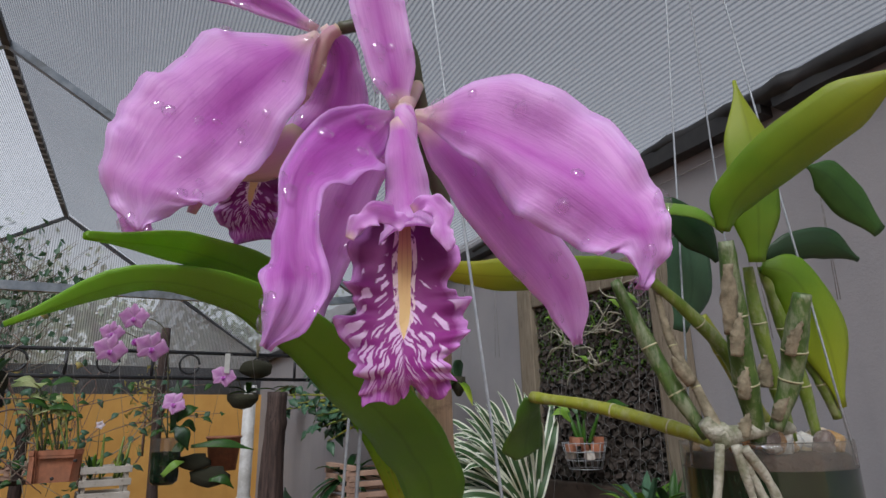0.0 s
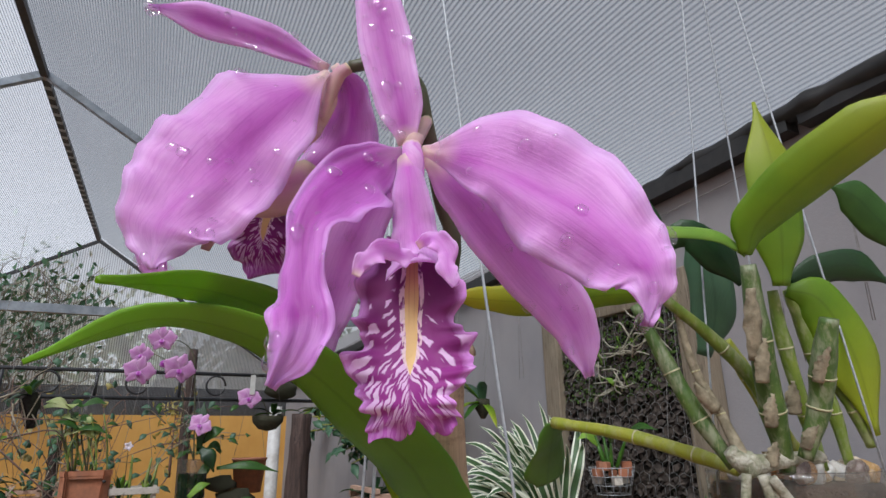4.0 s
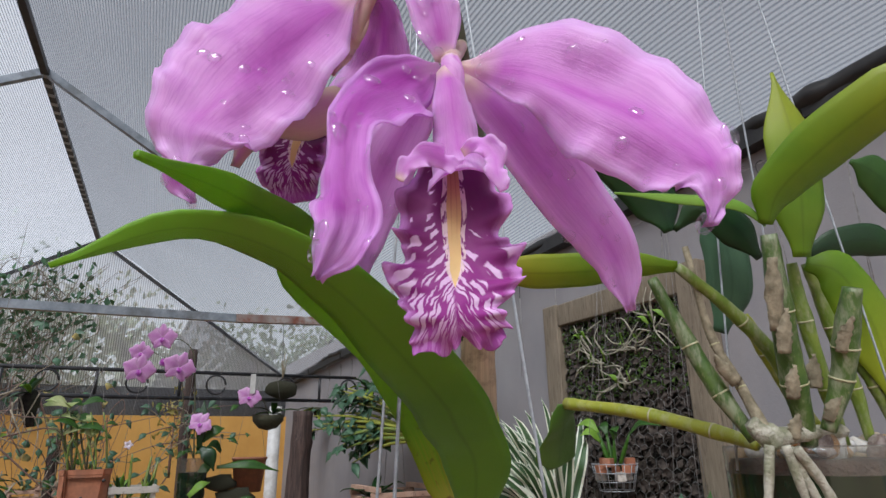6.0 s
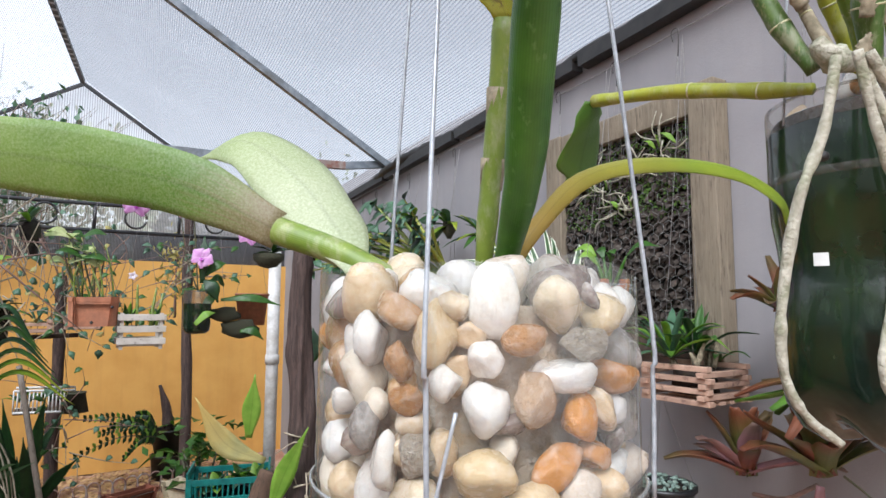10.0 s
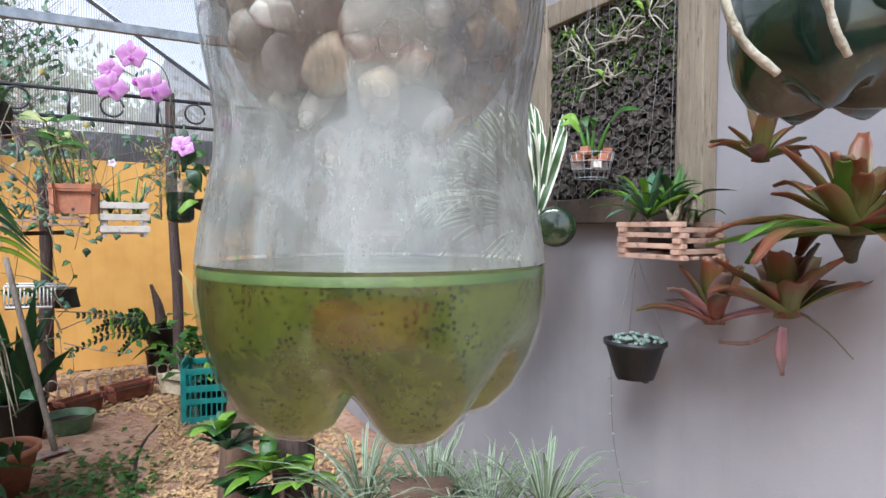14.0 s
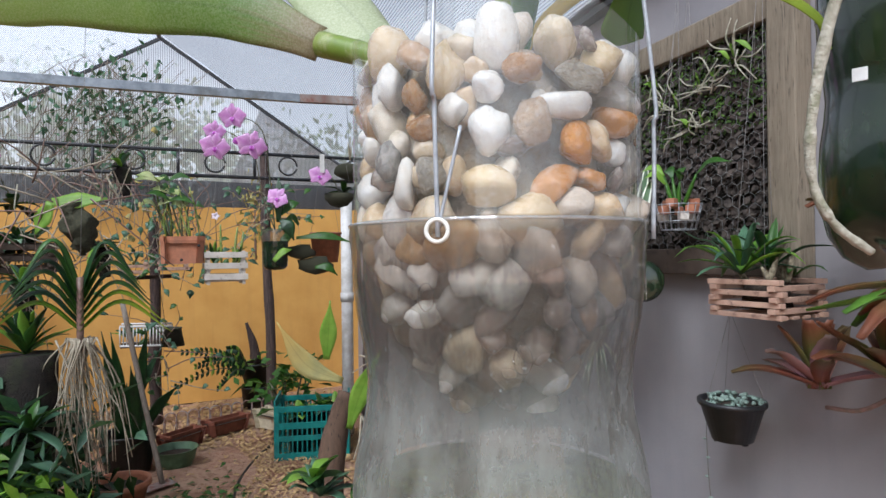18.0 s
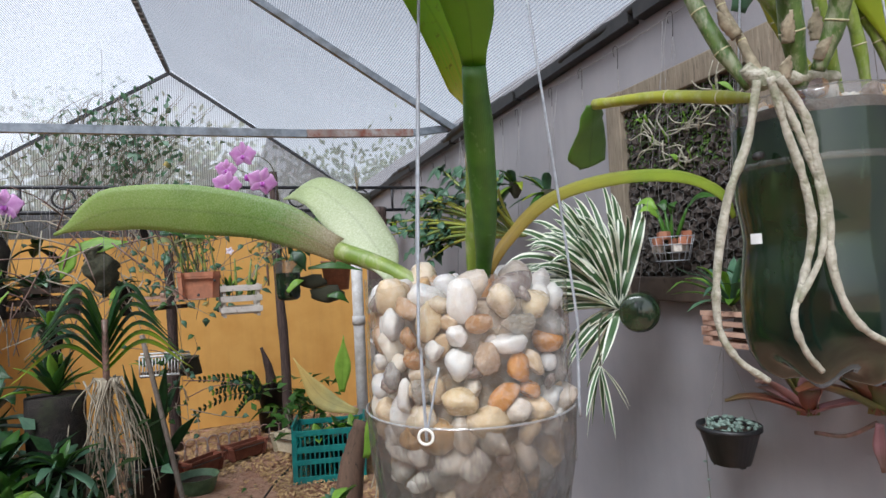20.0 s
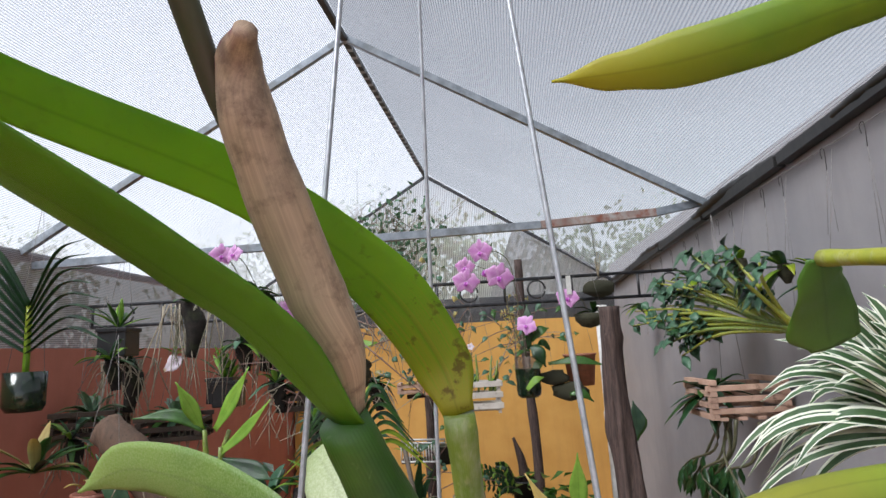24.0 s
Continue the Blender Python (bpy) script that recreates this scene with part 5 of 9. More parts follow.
part("bottle_body", lathe([(0.0579, 1.583)] + prof2[3:], (CX, CY, 0), 64, feet), MAT["green_bottle"], pot2)
collar = part("upper_collar", lathe(prof2[:3] + [(0.0579, 1.583)], (CX, CY, 0), 64), MAT["clear_inner"], pot2, "see-through tan-stained upper rim")
collar.visible_shadow = False
part("rim_band", lathe([(0.0584, 1.553), (0.0588, 1.5505), (0.0584, 1.548)], (CX, CY, 0), 48), MAT["clear_inner"], pot2, "scuffed pale line round the bottle")
tag_p = Vector((0.3636, 0.2207, 1.4954))
part("label_scrap", flat("scrap", box((0.0012, 0.0075, 0.0075), tag_p + Vector((0.0, 0.0, 0.0)), 0.0003, rz=0.35)), MAT["white_plastic"], pot2, "scrap of white label")
part("drain_hole", tube([(0.3652, 0.2176, 1.5544), (0.3732, 0.2207, 1.5562)], 0.0032, 10, 1), MAT["wire_dark"], pot2)
part("soil", lathe([(0.001, 1.594), (0.053, 1.592), (0.055, 1.589), (0.0555, 1.578)], (CX, CY, 0), 32), MAT["soil"], pot2)
HK2 = Vector((CX, CY, 2.3))
for an in (2.7, 4.9, 0.6):
    p = Vector((CX + 0.058 * math.cos(an), CY + 0.058 * math.sin(an), 1.585))
    part("hanger_wire", tube([p, p.lerp(HK2, 0.4), HK2], 0.0008, 6, 8), MAT["wire"], pot2, "grey hanging wire")
part("hook", tube([HK2, HK2 + Vector((0.01, 0, 0.02)), HK2 + Vector((0, 0, 0.05)), Vector((CX, CY, 2.86))], 0.0015, 6, 10), MAT["wire"], pot2)
for j in range(26):
    an, rr = rng.uniform(0, 6.283), 0.048 * math.sqrt(rng.random())
    pebble(CX + rr * math.cos(an), CY + rr * math.sin(an), 1.599 + rng.uniform(-0.002, 0.004), rng.choice([0.007, 0.0085, 0.010]), "pebbles in the green bottle", "tan pebble on top of the green bottle planter")

orchid2 = thing("cattleya_orchid", "large cattleya orchid without flowers in the green bottle", "orchid", (CX, CY, 1.6))


def stem(pts, rad, mat, label="", n=24, knobs=((0.3, 0.12), (0.62, 0.12), (0.93, 0.12)), seg=12):
    rad = [r * 0.85 for r in rad]
    ob = part("pseudobulb", gnarled(tube(pts, rad, seg, n, knobs), 0.0005, rad[0] * 99, 260, 40), MAT[mat], orchid2, label)
    mid = spline(pts, 40)
    for s, h in knobs[:2]:
        i = int(s * 40)
        r = curve(rad, s) * 1.13
        part("node_ring", tube([mid[i], mid[i] + (mid[i + 1] - mid[i]).normalized() * 0.0012], r, seg, 1), MAT["ring"], ob)
    return ob


fork = Vector((0.3591, 0.206, 1.6066))
stem([(0.3817, 0.2287, 1.6011), (0.3857, 0.2598, 1.6105), (0.3748, 0.3219, 1.6272), (0.3634, 0.3903, 1.6381)], [0.0042, 0.0062, 0.0062, 0.0052], "bulb_yellow", "yellow-green pseudobulb lying outwards", knobs=((0.35, 0.1), (0.6, 0.08), (0.97, 0.25)))
part("leaf", blade([(0.3634, 0.3903, 1.6381), (0.3665, 0.3971, 1.6254), (0.3738, 0.4096, 1.6122), (0.3803, 0.4225, 1.5965), (0.3853, 0.4299, 1.5837)], [0.008, 0.0145, 0.0195, 0.024, 0.0235], (-0.15, -0.95, 0.15), 20, 10, -0.15, 0.0014, right=[0.008, 0.0145, 0.02, 0.025, 0.012]), MAT["leaf_cut"], orchid2, "cut dark green leaf hanging down, brown at its edge")
stem([(0.365, 0.2191, 1.6049), (0.3532, 0.2325, 1.6374), (0.3421, 0.2438, 1.6742), (0.3296, 0.2543, 1.7154)], [0.005, 0.0068, 0.0064, 0.0045], "bulb_old", "green pseudobulb with papery bands")
stem([(0.3594, 0.2082, 1.61), (0.3573, 0.219, 1.6402), (0.3479, 0.2279, 1.6743), (0.342, 0.233, 1.7351)], [0.005, 0.0036, 0.0034, 0.0026], "papery", "dry grey old stem")
stem([(0.419, 0.214, 1.6118), (0.3995, 0.2129, 1.6528), (0.3654, 0.2204, 1.6883), (0.3288, 0.2318, 1.7184)], [0.005, 0.0062, 0.0052, 0.004], "bulb_light", "slanting light green pseudobulb")
part("leaf", blade([(0.3288, 0.2318, 1.7184), (0.3026, 0.2483, 1.7195), (0.2758, 0.2622, 1.7161), (0.2459, 0.2768, 1.7142), (0.2191, 0.2879, 1.7151), (0.1918, 0.2968, 1.7168)], [0.004, 0.0095, 0.0125, 0.0125, 0.0085, 0.0006], (-0.15, -0.8, -0.55), 30, 8, -0.25, 0.0016), MAT["leaf_gilt"], orchid2, "long yellow-green leaf with a yellow tip")
s1 = stem([(0.3957, 0.2016, 1.6012), (0.3796, 0.1956, 1.6429), (0.3645, 0.1864, 1.6915), (0.3558, 0.1805, 1.7307)], [0.0062, 0.009, 0.0082, 0.0058], "bulb_old", "stout grey-green pseudobulb with peeling skin")
part("papery_skin", blade([(0.3573, 0.187, 1.6691), (0.3518, 0.1802, 1.6925), (0.3486, 0.1767, 1.7133)], [0.004, 0.006, 0.003], NF, 12, 6, -0.5, 0.0012, 0.0012, 4), MAT["papery"], s1)
part("leaf", blade([(0.389, 0.1789, 1.7199), (0.3841, 0.1703, 1.7567), (0.3808, 0.1656, 1.8003), (0.3804, 0.1694, 1.854)], [0.006, 0.0185, 0.0175, 0.0012], NF, 22, 8, -0.2, 0.0018), MAT["leaf_yellow"], orchid2, "upright leaf with a brown tip")
part("leaf", blade([(0.3509, 0.1777, 1.736), (0.3479, 0.164, 1.7541), (0.3531, 0.1335, 1.7738), (0.3622, 0.1002, 1.7913), (0.376, 0.0661, 1.8098)], [0.005, 0.0155, 0.0185, 0.0175, 0.002], (-0.4, -0.85, -0.3), 26, 8, -0.3, 0.0018), MAT["leaf_yellow"], orchid2, "broad arching yellow-green leaf")
part("leaf", blade([(0.3548, 0.1803, 1.7391), (0.3325, 0.1837, 1.75), (0.2941, 0.1951, 1.7499), (0.2479, 0.2085, 1.7473)], [0.004, 0.0075, 0.0062, 0.0006], (-0.3, -0.7, 0.6), 22, 6, -0.4, 0.0016), MAT["leaf_fresh"], orchid2, "narrow pale green leaf held level")
part("leaf", blade([(0.3752, 0.2674, 1.7636), (0.3649, 0.2692, 1.7875), (0.3332, 0.2758, 1.8239), (0.2966, 0.2775, 1.8542)], [0.005, 0.019, 0.0215, 0.002], NF, 20, 8, -0.2, 0.0016), MAT["leaf_dark"], orchid2, "dark green leaf")
part("leaf", blade([(0.414, 0.2634, 1.6848), (0.416, 0.2492, 1.7186), (0.4085, 0.2449, 1.7584), (0.3932, 0.2499, 1.786)], [0.006, 0.0185, 0.0175, 0.003], NF, 20, 8, -0.2, 0.0016), MAT["leaf_blue"], orchid2, "dull grey-green leaf")
part("leaf", blade([(0.4218, 0.194, 1.7244), (0.4386, 0.181, 1.7152), (0.4598, 0.1768, 1.6759), (0.4761, 0.1809, 1.6226)], [0.005, 0.0165, 0.0205, 0.003], NF, 20, 8, -0.25, 0.0016), MAT["leaf_yellow"], orchid2, "drooping yellow-green leaf")
part("leaf", blade([(0.4412, 0.2024, 1.7358), (0.4617, 0.1868, 1.7438), (0.4831, 0.1728, 1.7456), (0.5069, 0.1628, 1.7333)], [0.005, 0.0115, 0.0125, 0.002], NF, 20, 8, -0.2, 0.0016), MAT["leaf_dark"], orchid2, "dark green leaf")
part("leaf", blade([(0.5419, 0.1558, 1.7599), (0.5149, 0.1627, 1.7855), (0.497, 0.1672, 1.8026), (0.4804, 0.1742, 1.8112)], [0.006, 0.0155, 0.0145, 0.002], NF, 20, 8, -0.2, 0.0016), MAT["leaf_mid"], orchid2, "green leaf")
part("leaf", blade([(0.3938, 0.1703, 1.7993), (0.4013, 0.1635, 1.8049), (0.3896, 0.1671, 1.8145), (0.3824, 0.1706, 1.8172)], [0.002, 0.0065, 0.006, 0.001], NF, 14, 6, -0.2, 0.0014), MAT["leaf_fresh"], orchid2, "small curled young leaf")
part("leaf", blade([(0.4029, 0.2154, 1.7313), (0.3854, 0.2186, 1.7512), (0.3658, 0.23, 1.769), (0.3546, 0.2486, 1.7548)], [0.003, 0.0135, 0.0115, 0.002], NF, 16, 8, -0.2, 0.0014), MAT["leaf_dark"], orchid2, "dark green leaf")
stem([(0.3927, 0.1878, 1.6097), (0.3956, 0.1751, 1.6384), (0.3904, 0.1632, 1.6683), (0.387, 0.1533, 1.693)], [0.0055, 0.0078, 0.0088, 0.0062], "bulb_old", "cut grey-green pseudobulb stump", knobs=((0.35, 0.06), (0.55, 0.12), (0.95, 0.05)))
stem([(0.4368, 0.2012, 1.6007), (0.4241, 0.1996, 1.6413), (0.4088, 0.1965, 1.6904), (0.4031, 0.1942, 1.7217)], [0.004, 0.0055, 0.0055, 0.004], "bulb_light", "slim light green pseudobulb")
stem([(0.4682, 0.199, 1.604), (0.4574, 0.1972, 1.6424), (0.4397, 0.1964, 1.6894), (0.4269, 0.1966, 1.7257)], [0.004, 0.0052, 0.0055, 0.004], "bulb_light", "slim light green pseudobulb")
stem([(0.4598, 0.2187, 1.5983), (0.4353, 0.2273, 1.6317), (0.4127, 0.2321, 1.6718), (0.4035, 0.236, 1.6926)], [0.004, 0.006, 0.0062, 0.004], "bulb_yellow", "yellowed pseudobulb behind the others")
stem([(0.4799, 0.1875, 1.6153), (0.4694, 0.1899, 1.6423), (0.4598, 0.1944, 1.6621), (0.4551, 0.1957, 1.6824)], [0.004, 0.0052, 0.005, 0.004], "bulb_light", "slim light green pseudobulb")
part("rhizome", gnarled(tube([(0.3481, 0.2096, 1.6151), fork, (0.3868, 0.2007, 1.6082), (0.4225, 0.1941, 1.6098)], [0.0045, 0.0068, 0.005, 0.0045], 14, 26, ((0.35, 0.3),)), 0.0016, 2.0, 170, 170), MAT["root"], orchid2, "knotted woody rhizome")
r_p = random.Random(61)
for p, q in (((0.361, 0.1863, 1.6552), (0.3565, 0.1812, 1.6824)), ((0.372, 0.1922, 1.6284), (0.3663, 0.188, 1.6487)), ((0.3851, 0.1644, 1.6542), (0.3808, 0.1565, 1.6752)), ((0.3516, 0.2153, 1.6397), (0.3367, 0.2225, 1.6578)), ((0.4107, 0.1972, 1.6369), (0.4044, 0.1952, 1.6588)), ((0.3886, 0.1823, 1.6147), (0.3891, 0.1763, 1.6297)), ((0.3717, 0.1965, 1.6049), (0.3701, 0.1942, 1.6199))):
    a, z_ = Vector(p), Vector(q)
    part("papery_skin", blade([a, a.lerp(z_, 0.5) + Vector((r_p.uniform(-0.001, 0.001), -0.001, 0)), z_ + Vector((0.002, -0.002, 0))], [0.0045, r_p.uniform(0.004, 0.006), 0.0012], NF, 12, 6, -0.6, 0.0006, 0.0014, 5, r_p.random() * 6), MAT["papery"], orchid2, "torn papery sheath")
root_lines = (
    ([(0.3454, 0.1984, 1.6019), (0.3405, 0.2045, 1.5628), (0.3291, 0.2144, 1.522), (0.3236, 0.2224, 1.4686), (0.3247, 0.2233, 1.4337), (0.3379, 0.2205, 1.4113), (0.3569, 0.2127, 1.3958)], 0.0032),
    ([(0.3443, 0.188, 1.6013), (0.355, 0.1869, 1.5671), (0.3649, 0.1838, 1.533), (0.3695, 0.1832, 1.4993), (0.3662, 0.1893, 1.4661), (0.3571, 0.1911, 1.4407), (0.3668, 0.191, 1.4174), (0.3794, 0.1893, 1.403)], 0.003),
    ([(0.3479, 0.1843, 1.5997), (0.3647, 0.18, 1.5752), (0.3704, 0.1786, 1.5472), (0.3774, 0.177, 1.5098), (0.3789, 0.1778, 1.4764), (0.3885, 0.1748, 1.4444), (0.4099, 0.1715, 1.4251), (0.4424, 0.1631, 1.4119)], 0.0034),
    ([(0.3488, 0.1883, 1.6002), (0.3587, 0.1849, 1.5743), (0.3689, 0.1815, 1.5477), (0.3738, 0.1782, 1.5211), (0.3731, 0.18, 1.4842), (0.3602, 0.1893, 1.4516)], 0.0028),
)
for pts, r in root_lines:
    part("aerial_root", tube(pts, [r * 0.9, r * 0.95, r * 0.9, r * 0.8, r * 0.7], 10, 60, [(s / 11 + 0.03 * (s % 3), 0.2 * (-1) ** s) for s in range(1, 11)]), MAT["root"], orchid2, "thick grey-white aerial root")

# ---- plants and pots: makers ----
def rosette(owner, at, n, length, width, mats, rise=(0.2, 1.2), droop=0.5, seed=1, name="leaf", start=0.0, arc=6.283, thick=0.0014, cup=0.35, seg=10, m=4, base=0.3, tip=0.0):
    """Leaves round a middle, each a part; rise: their slope at the base; droop: how far they bend down."""
    r = random.Random(seed)
    at = Vector(at)
    for i in range(n):
        an = start + arc * (i + r.uniform(-0.35, 0.35)) / n
        e = r.uniform(*rise)
        L = length * r.uniform(0.75, 1.1)
        h = Vector((math.cos(an), math.sin(an), 0))
        pts = []
        for k in range(5):
            s = k / 4
            pts.append(at + h * (L * s * math.cos(e) * (1 - 0.1 * s)) + Vector((0, 0, L * (s * math.sin(e) - droop * s * s * r.uniform(0.85, 1.1)))))
        w = width * r.uniform(0.85, 1.1)
        side = Vector((0, 0, 1)) if e < 1.25 else -h
        up = (side - h * math.sin(e) * 0.6)
        part(name, blade(pts, [w * base, w * 0.85, w, w * (0.7 + 0.3 * tip), w * tip + 0.0004], up, seg, m, cup, thick), MAT[mats[i % len(mats)]], owner)


def pot_body(r0, r1, h, at, seg=32, lip=0.006, thick=0.004):
    prof = [(0.001, 0.004), (r0 * 0.96, 0.004), (r0, 0.0), (r1, h - lip * 2), (r1 + lip, h - lip * 2), (r1 + lip, h), (r1 - thick, h), (r1 - thick, h - 0.02), (r0 - thick, 0.01), (0.001, 0.01)]
    return lathe(prof, at, seg)


def slat_basket(owner, at, side, layers, mat, rz=0.0, slat=(0.014, 0.012), seed=0, gap=1.0, long=1.0):
    """A log-cabin basket of crossed slats; at is the middle of its bottom."""
    r = random.Random(seed)
    w, h = slat
    for k in range(layers):
        z = h * 0.5 + k * h * gap
        for sgn in (-1, 1):
            along = k % 2 == 0
            ln = (side * long if along else side) + 0.016
            off = sgn * ((side if along else side * long) / 2 - w * 0.5)
            M = Matrix.Translation(at) @ Matrix.Rotation(rz + (0 if along else math.pi / 2) + r.uniform(-0.015, 0.015), 4, "Z") @ Matrix.Translation((r.uniform(-0.004, 0.004), off, z))
            v, f = box((ln, w, h * 0.92), (0, 0, 0), 0.0018, wobble=0.0012, seed=k * 3 + sgn + seed)
            part("slat", flat("slat", ([tuple(M @ Vector(p)) for p in v], f)), MAT[mat], owner)
    for j in range(4):
        M = Matrix.Translation(at) @ Matrix.Rotation(rz, 4, "Z") @ Matrix.Translation((0, side * (-0.36 + 0.24 * j), 0.004))
        v, f = box((side * long, w * 1.2, h * 0.6), (0, 0, 0), 0.0015)
        part("slat", flat("slat", ([tuple(M @ Vector(p)) for p in v], f)), MAT[mat], owner)


def strings(owner, pts, top, r=0.0007, mat="string"):
    for p in pts:
        part("hanging_string", tube([p, Vector(p).lerp(Vector(top), 0.5), top], r, 5, 2), MAT[mat], owner)


def scatter(n, spread, size, seed, mid, shape="leaf", tilt=1.0):
    """Many small leaves or flakes in one mesh."""
    r = random.Random(seed)
    V, F, U = [], [], []
    for i in range(n):
        p = Vector(mid) + Vector((r.gauss(0, spread[0]), r.gauss(0, spread[1]), r.gauss(0, spread[2])))
        M = Matrix.LocRotScale(p, Euler((r.uniform(-tilt, tilt), r.uniform(-tilt, tilt), r.uniform(0, 6.28))), None)
        L, w = size[0] * r.uniform(0.6, 1.3), size[1] * r.uniform(0.6, 1.3)
        k = len(V)
        for x, y, z in ((0, 0, 0), (L * 0.35, w, w * 0.3), (L, 0, -L * 0.12), (L * 0.35, -w, w * 0.3)):
            V.append(tuple(M @ Vector((x, y, z))))
        U += [(0.5, 0), (1, 0.4), (0.5, 1), (0, 0.4)]
        F += [(k, k + 1, k + 2), (k, k + 2, k + 3)]
    return V, F, U


# ---- the grey wall and what hangs on it ----
WALL_RZ = math.atan2(1.0, 0.075)
picture = thing("framed_moss_panel", "weathered wooden frame on the wall filled with bark and moss", "frame", (1.5196, 1.2611, 1.336))
fy0, fy1, fz0, fz1 = 1.0, 1.74, 1.325, 2.105


def on_wall(y, z, off=0.0):
    return Vector((wall_x(y) - off, y, z))


def wall_box(y0, y1, z0, z1, off, depth, bevel=0.004, wobble=0.0, seed=0):
    c = on_wall((y0 + y1) / 2, (z0 + z1) / 2, off + depth / 2)
    return box((abs(y1 - y0) * 1.0028, depth, z1 - z0), c, bevel, rz=WALL_RZ, wobble=wobble, seed=seed)


BW = 0.085
part("frame_post", wall_box(fy0, fy0 + BW, fz0, fz1, 0.004, 0.06, 0.005, 0.003, 1), MAT["wood_grey"], picture)
part("frame_post", wall_box(fy1 - BW, fy1, fz0, fz1, 0.004, 0.06, 0.005, 0.003, 2), MAT["wood_grey"], picture)
part("frame_beam", wall_box(fy0 + BW, fy1 - BW, fz1 - BW, fz1 - 0.002, 0.004, 0.055, 0.005, 0.003, 3), MAT["wood_grey"], picture)
part("frame_beam", wall_box(fy0 + BW, fy1 - BW, fz0 + 0.002, fz0 + BW, 0.004, 0.055, 0.005, 0.003, 4), MAT["wood_dark"], picture, "dark bottom beam")
part("bark_bed", wall_box(fy0 + BW, fy1 - BW, fz0 + BW, fz1 - BW, 0.006, 0.02, 0.0), MAT["bark"], picture)


def wall_scatter(n, size, seed, y0, y1, z0, z1, lean=0.6, off=(0.028, 0.045)):
    r = random.Random(seed)
    V, F, U = [], [], []
    for i in range(n):
        p = on_wall(r.uniform(y0, y1), r.uniform(z0, z1), r.uniform(*off))
        M = Matrix.Translation(p) @ Euler((r.uniform(-lean, lean), -1.2 + r.uniform(-lean, lean), r.uniform(-0.6, 0.6))).to_matrix().to_4x4() @ Matrix.Rotation(r.uniform(0, 6.28), 4, "Z")
        L, w = size[0] * r.uniform(0.5, 1.4), size[1] * r.uniform(0.5, 1.4)
        k = len(V)
        for x, y, z in ((-L, 0, 0), (0, w, w * 0.35), (L, 0, 0), (0, -w, -w * 0.2)):
            V.append(tuple(M @ Vector((x, y, z))))
        U += [(0.5, 0), (1, 0.4), (0.5, 1), (0, 0.4)]
        F += [(k, k + 1, k + 2), (k, k + 2, k + 3)]
    return V, F, U


part("bark_litter", wall_scatter(1900, (0.017, 0.010), 3, fy0 + BW, fy1 - BW, fz0 + BW, fz1 - BW), MAT["barkbits"], picture, "brown bark flakes", "stuff")
part("moss_cover", wall_scatter(2600, (0.006, 0.004), 4, fy0 + BW, fy1 - BW, fz0 + 0.42, fz1 - BW, 0.9), MAT["moss"], picture, "green moss", "stuff")
hexes = []
hs = 0.022
row = 0
z = fz0 + BW
while z < fz1 - BW:
    y = fy0 + BW + (hs * 0.87 if row % 2 else 0)
    while y < fy1 - BW:
        c = on_wall(y, z, 0.05)
        for k in (0, 1, 2):
            a1, a2 = radians(60 * k + 30), radians(60 * k + 90)
            p = c + Vector((0, hs * math.cos(a1), hs * math.sin(a1)))
            q = c + Vector((0, hs * math.cos(a2), hs * math.sin(a2)))
            hexes.append(tube([p, q], 0.0006, 3, 1, None, False)[:2])
        y += hs * 1.74
    z += hs * 1.5
    row += 1
part("hex_wire", joined(*hexes), MAT["stone_trim"], picture, "hexagonal wire mesh", "stuff")
r_ = random.Random(8)
for cy, cz, k in ((1.30, 1.90, 14), (1.45, 1.86, 9), (1.18, 1.95, 8), (1.36, 1.78, 9), (1.52, 1.95, 8)):
    for i in range(k):
        p = on_wall(cy + r_.uniform(-0.03, 0.03), cz + r_.uniform(-0.03, 0.03), 0.055)
        an = r_.uniform(0, 6.28)
        L = r_.uniform(0.05, 0.11)
        q = p + Vector((-r_.uniform(0, 0.02), L * math.cos(an), L * math.sin(an)))
        mid = p.lerp(q, 0.5) + Vector((-0.012, r_.uniform(-0.02, 0.02), r_.uniform(-0.02, 0.02)))
        part("clinging_root", tube([p, mid, q], [0.0028, 0.0024, 0.0015], 6, 8), MAT["root"], picture)
    for i in range(3):
        p = on_wall(cy + r_.uniform(-0.05, 0.05), cz, 0.06)
        q = p + Vector((-0.03, r_.uniform(-0.04, 0.04), r_.uniform(0.0, 0.04)))
        part("small_leaf", blade([p, p.lerp(q, 0.5) + Vector((0, 0, 0.008)), q], [0.003, 0.008, 0.001], (-0.8, 0, 0.6), 8, 4, 0.1), MAT["leaf_fresh"], picture)

# slatted basket with a leafy orchid
corner = Vector((1.295, 0.939, 1.322))
away = Vector((corner.x - 0.04, corner.y - 0.04, 0)).normalized()
across = Vector((away.y, -away.x, 0))
edge_l = across * math.cos(radians(34)) - away * math.sin(radians(34))
edge_r = across * math.sin(radians(34)) + away * math.cos(radians(34))
SIDE = 0.18
bc = corner - edge_l * SIDE / 2 + edge_r * SIDE / 2
basket = thing("slat_basket", "square basket of crossed reddish wooden slats hung on strings", "basket", (bc.x, bc.y, 1.235))
slat_basket(basket, (bc.x, bc.y, 1.235), SIDE, 7, "wood_slat", math.atan2(edge_l.y, edge_l.x), (0.02, 0.0135), 3)
part("bark_fill", lathe([(0.001, 0.088), (0.05, 0.085), (0.06, 0.02), (0.001, 0.015)], (bc.x, bc.y, 1.235), 16), MAT["soil"], basket)
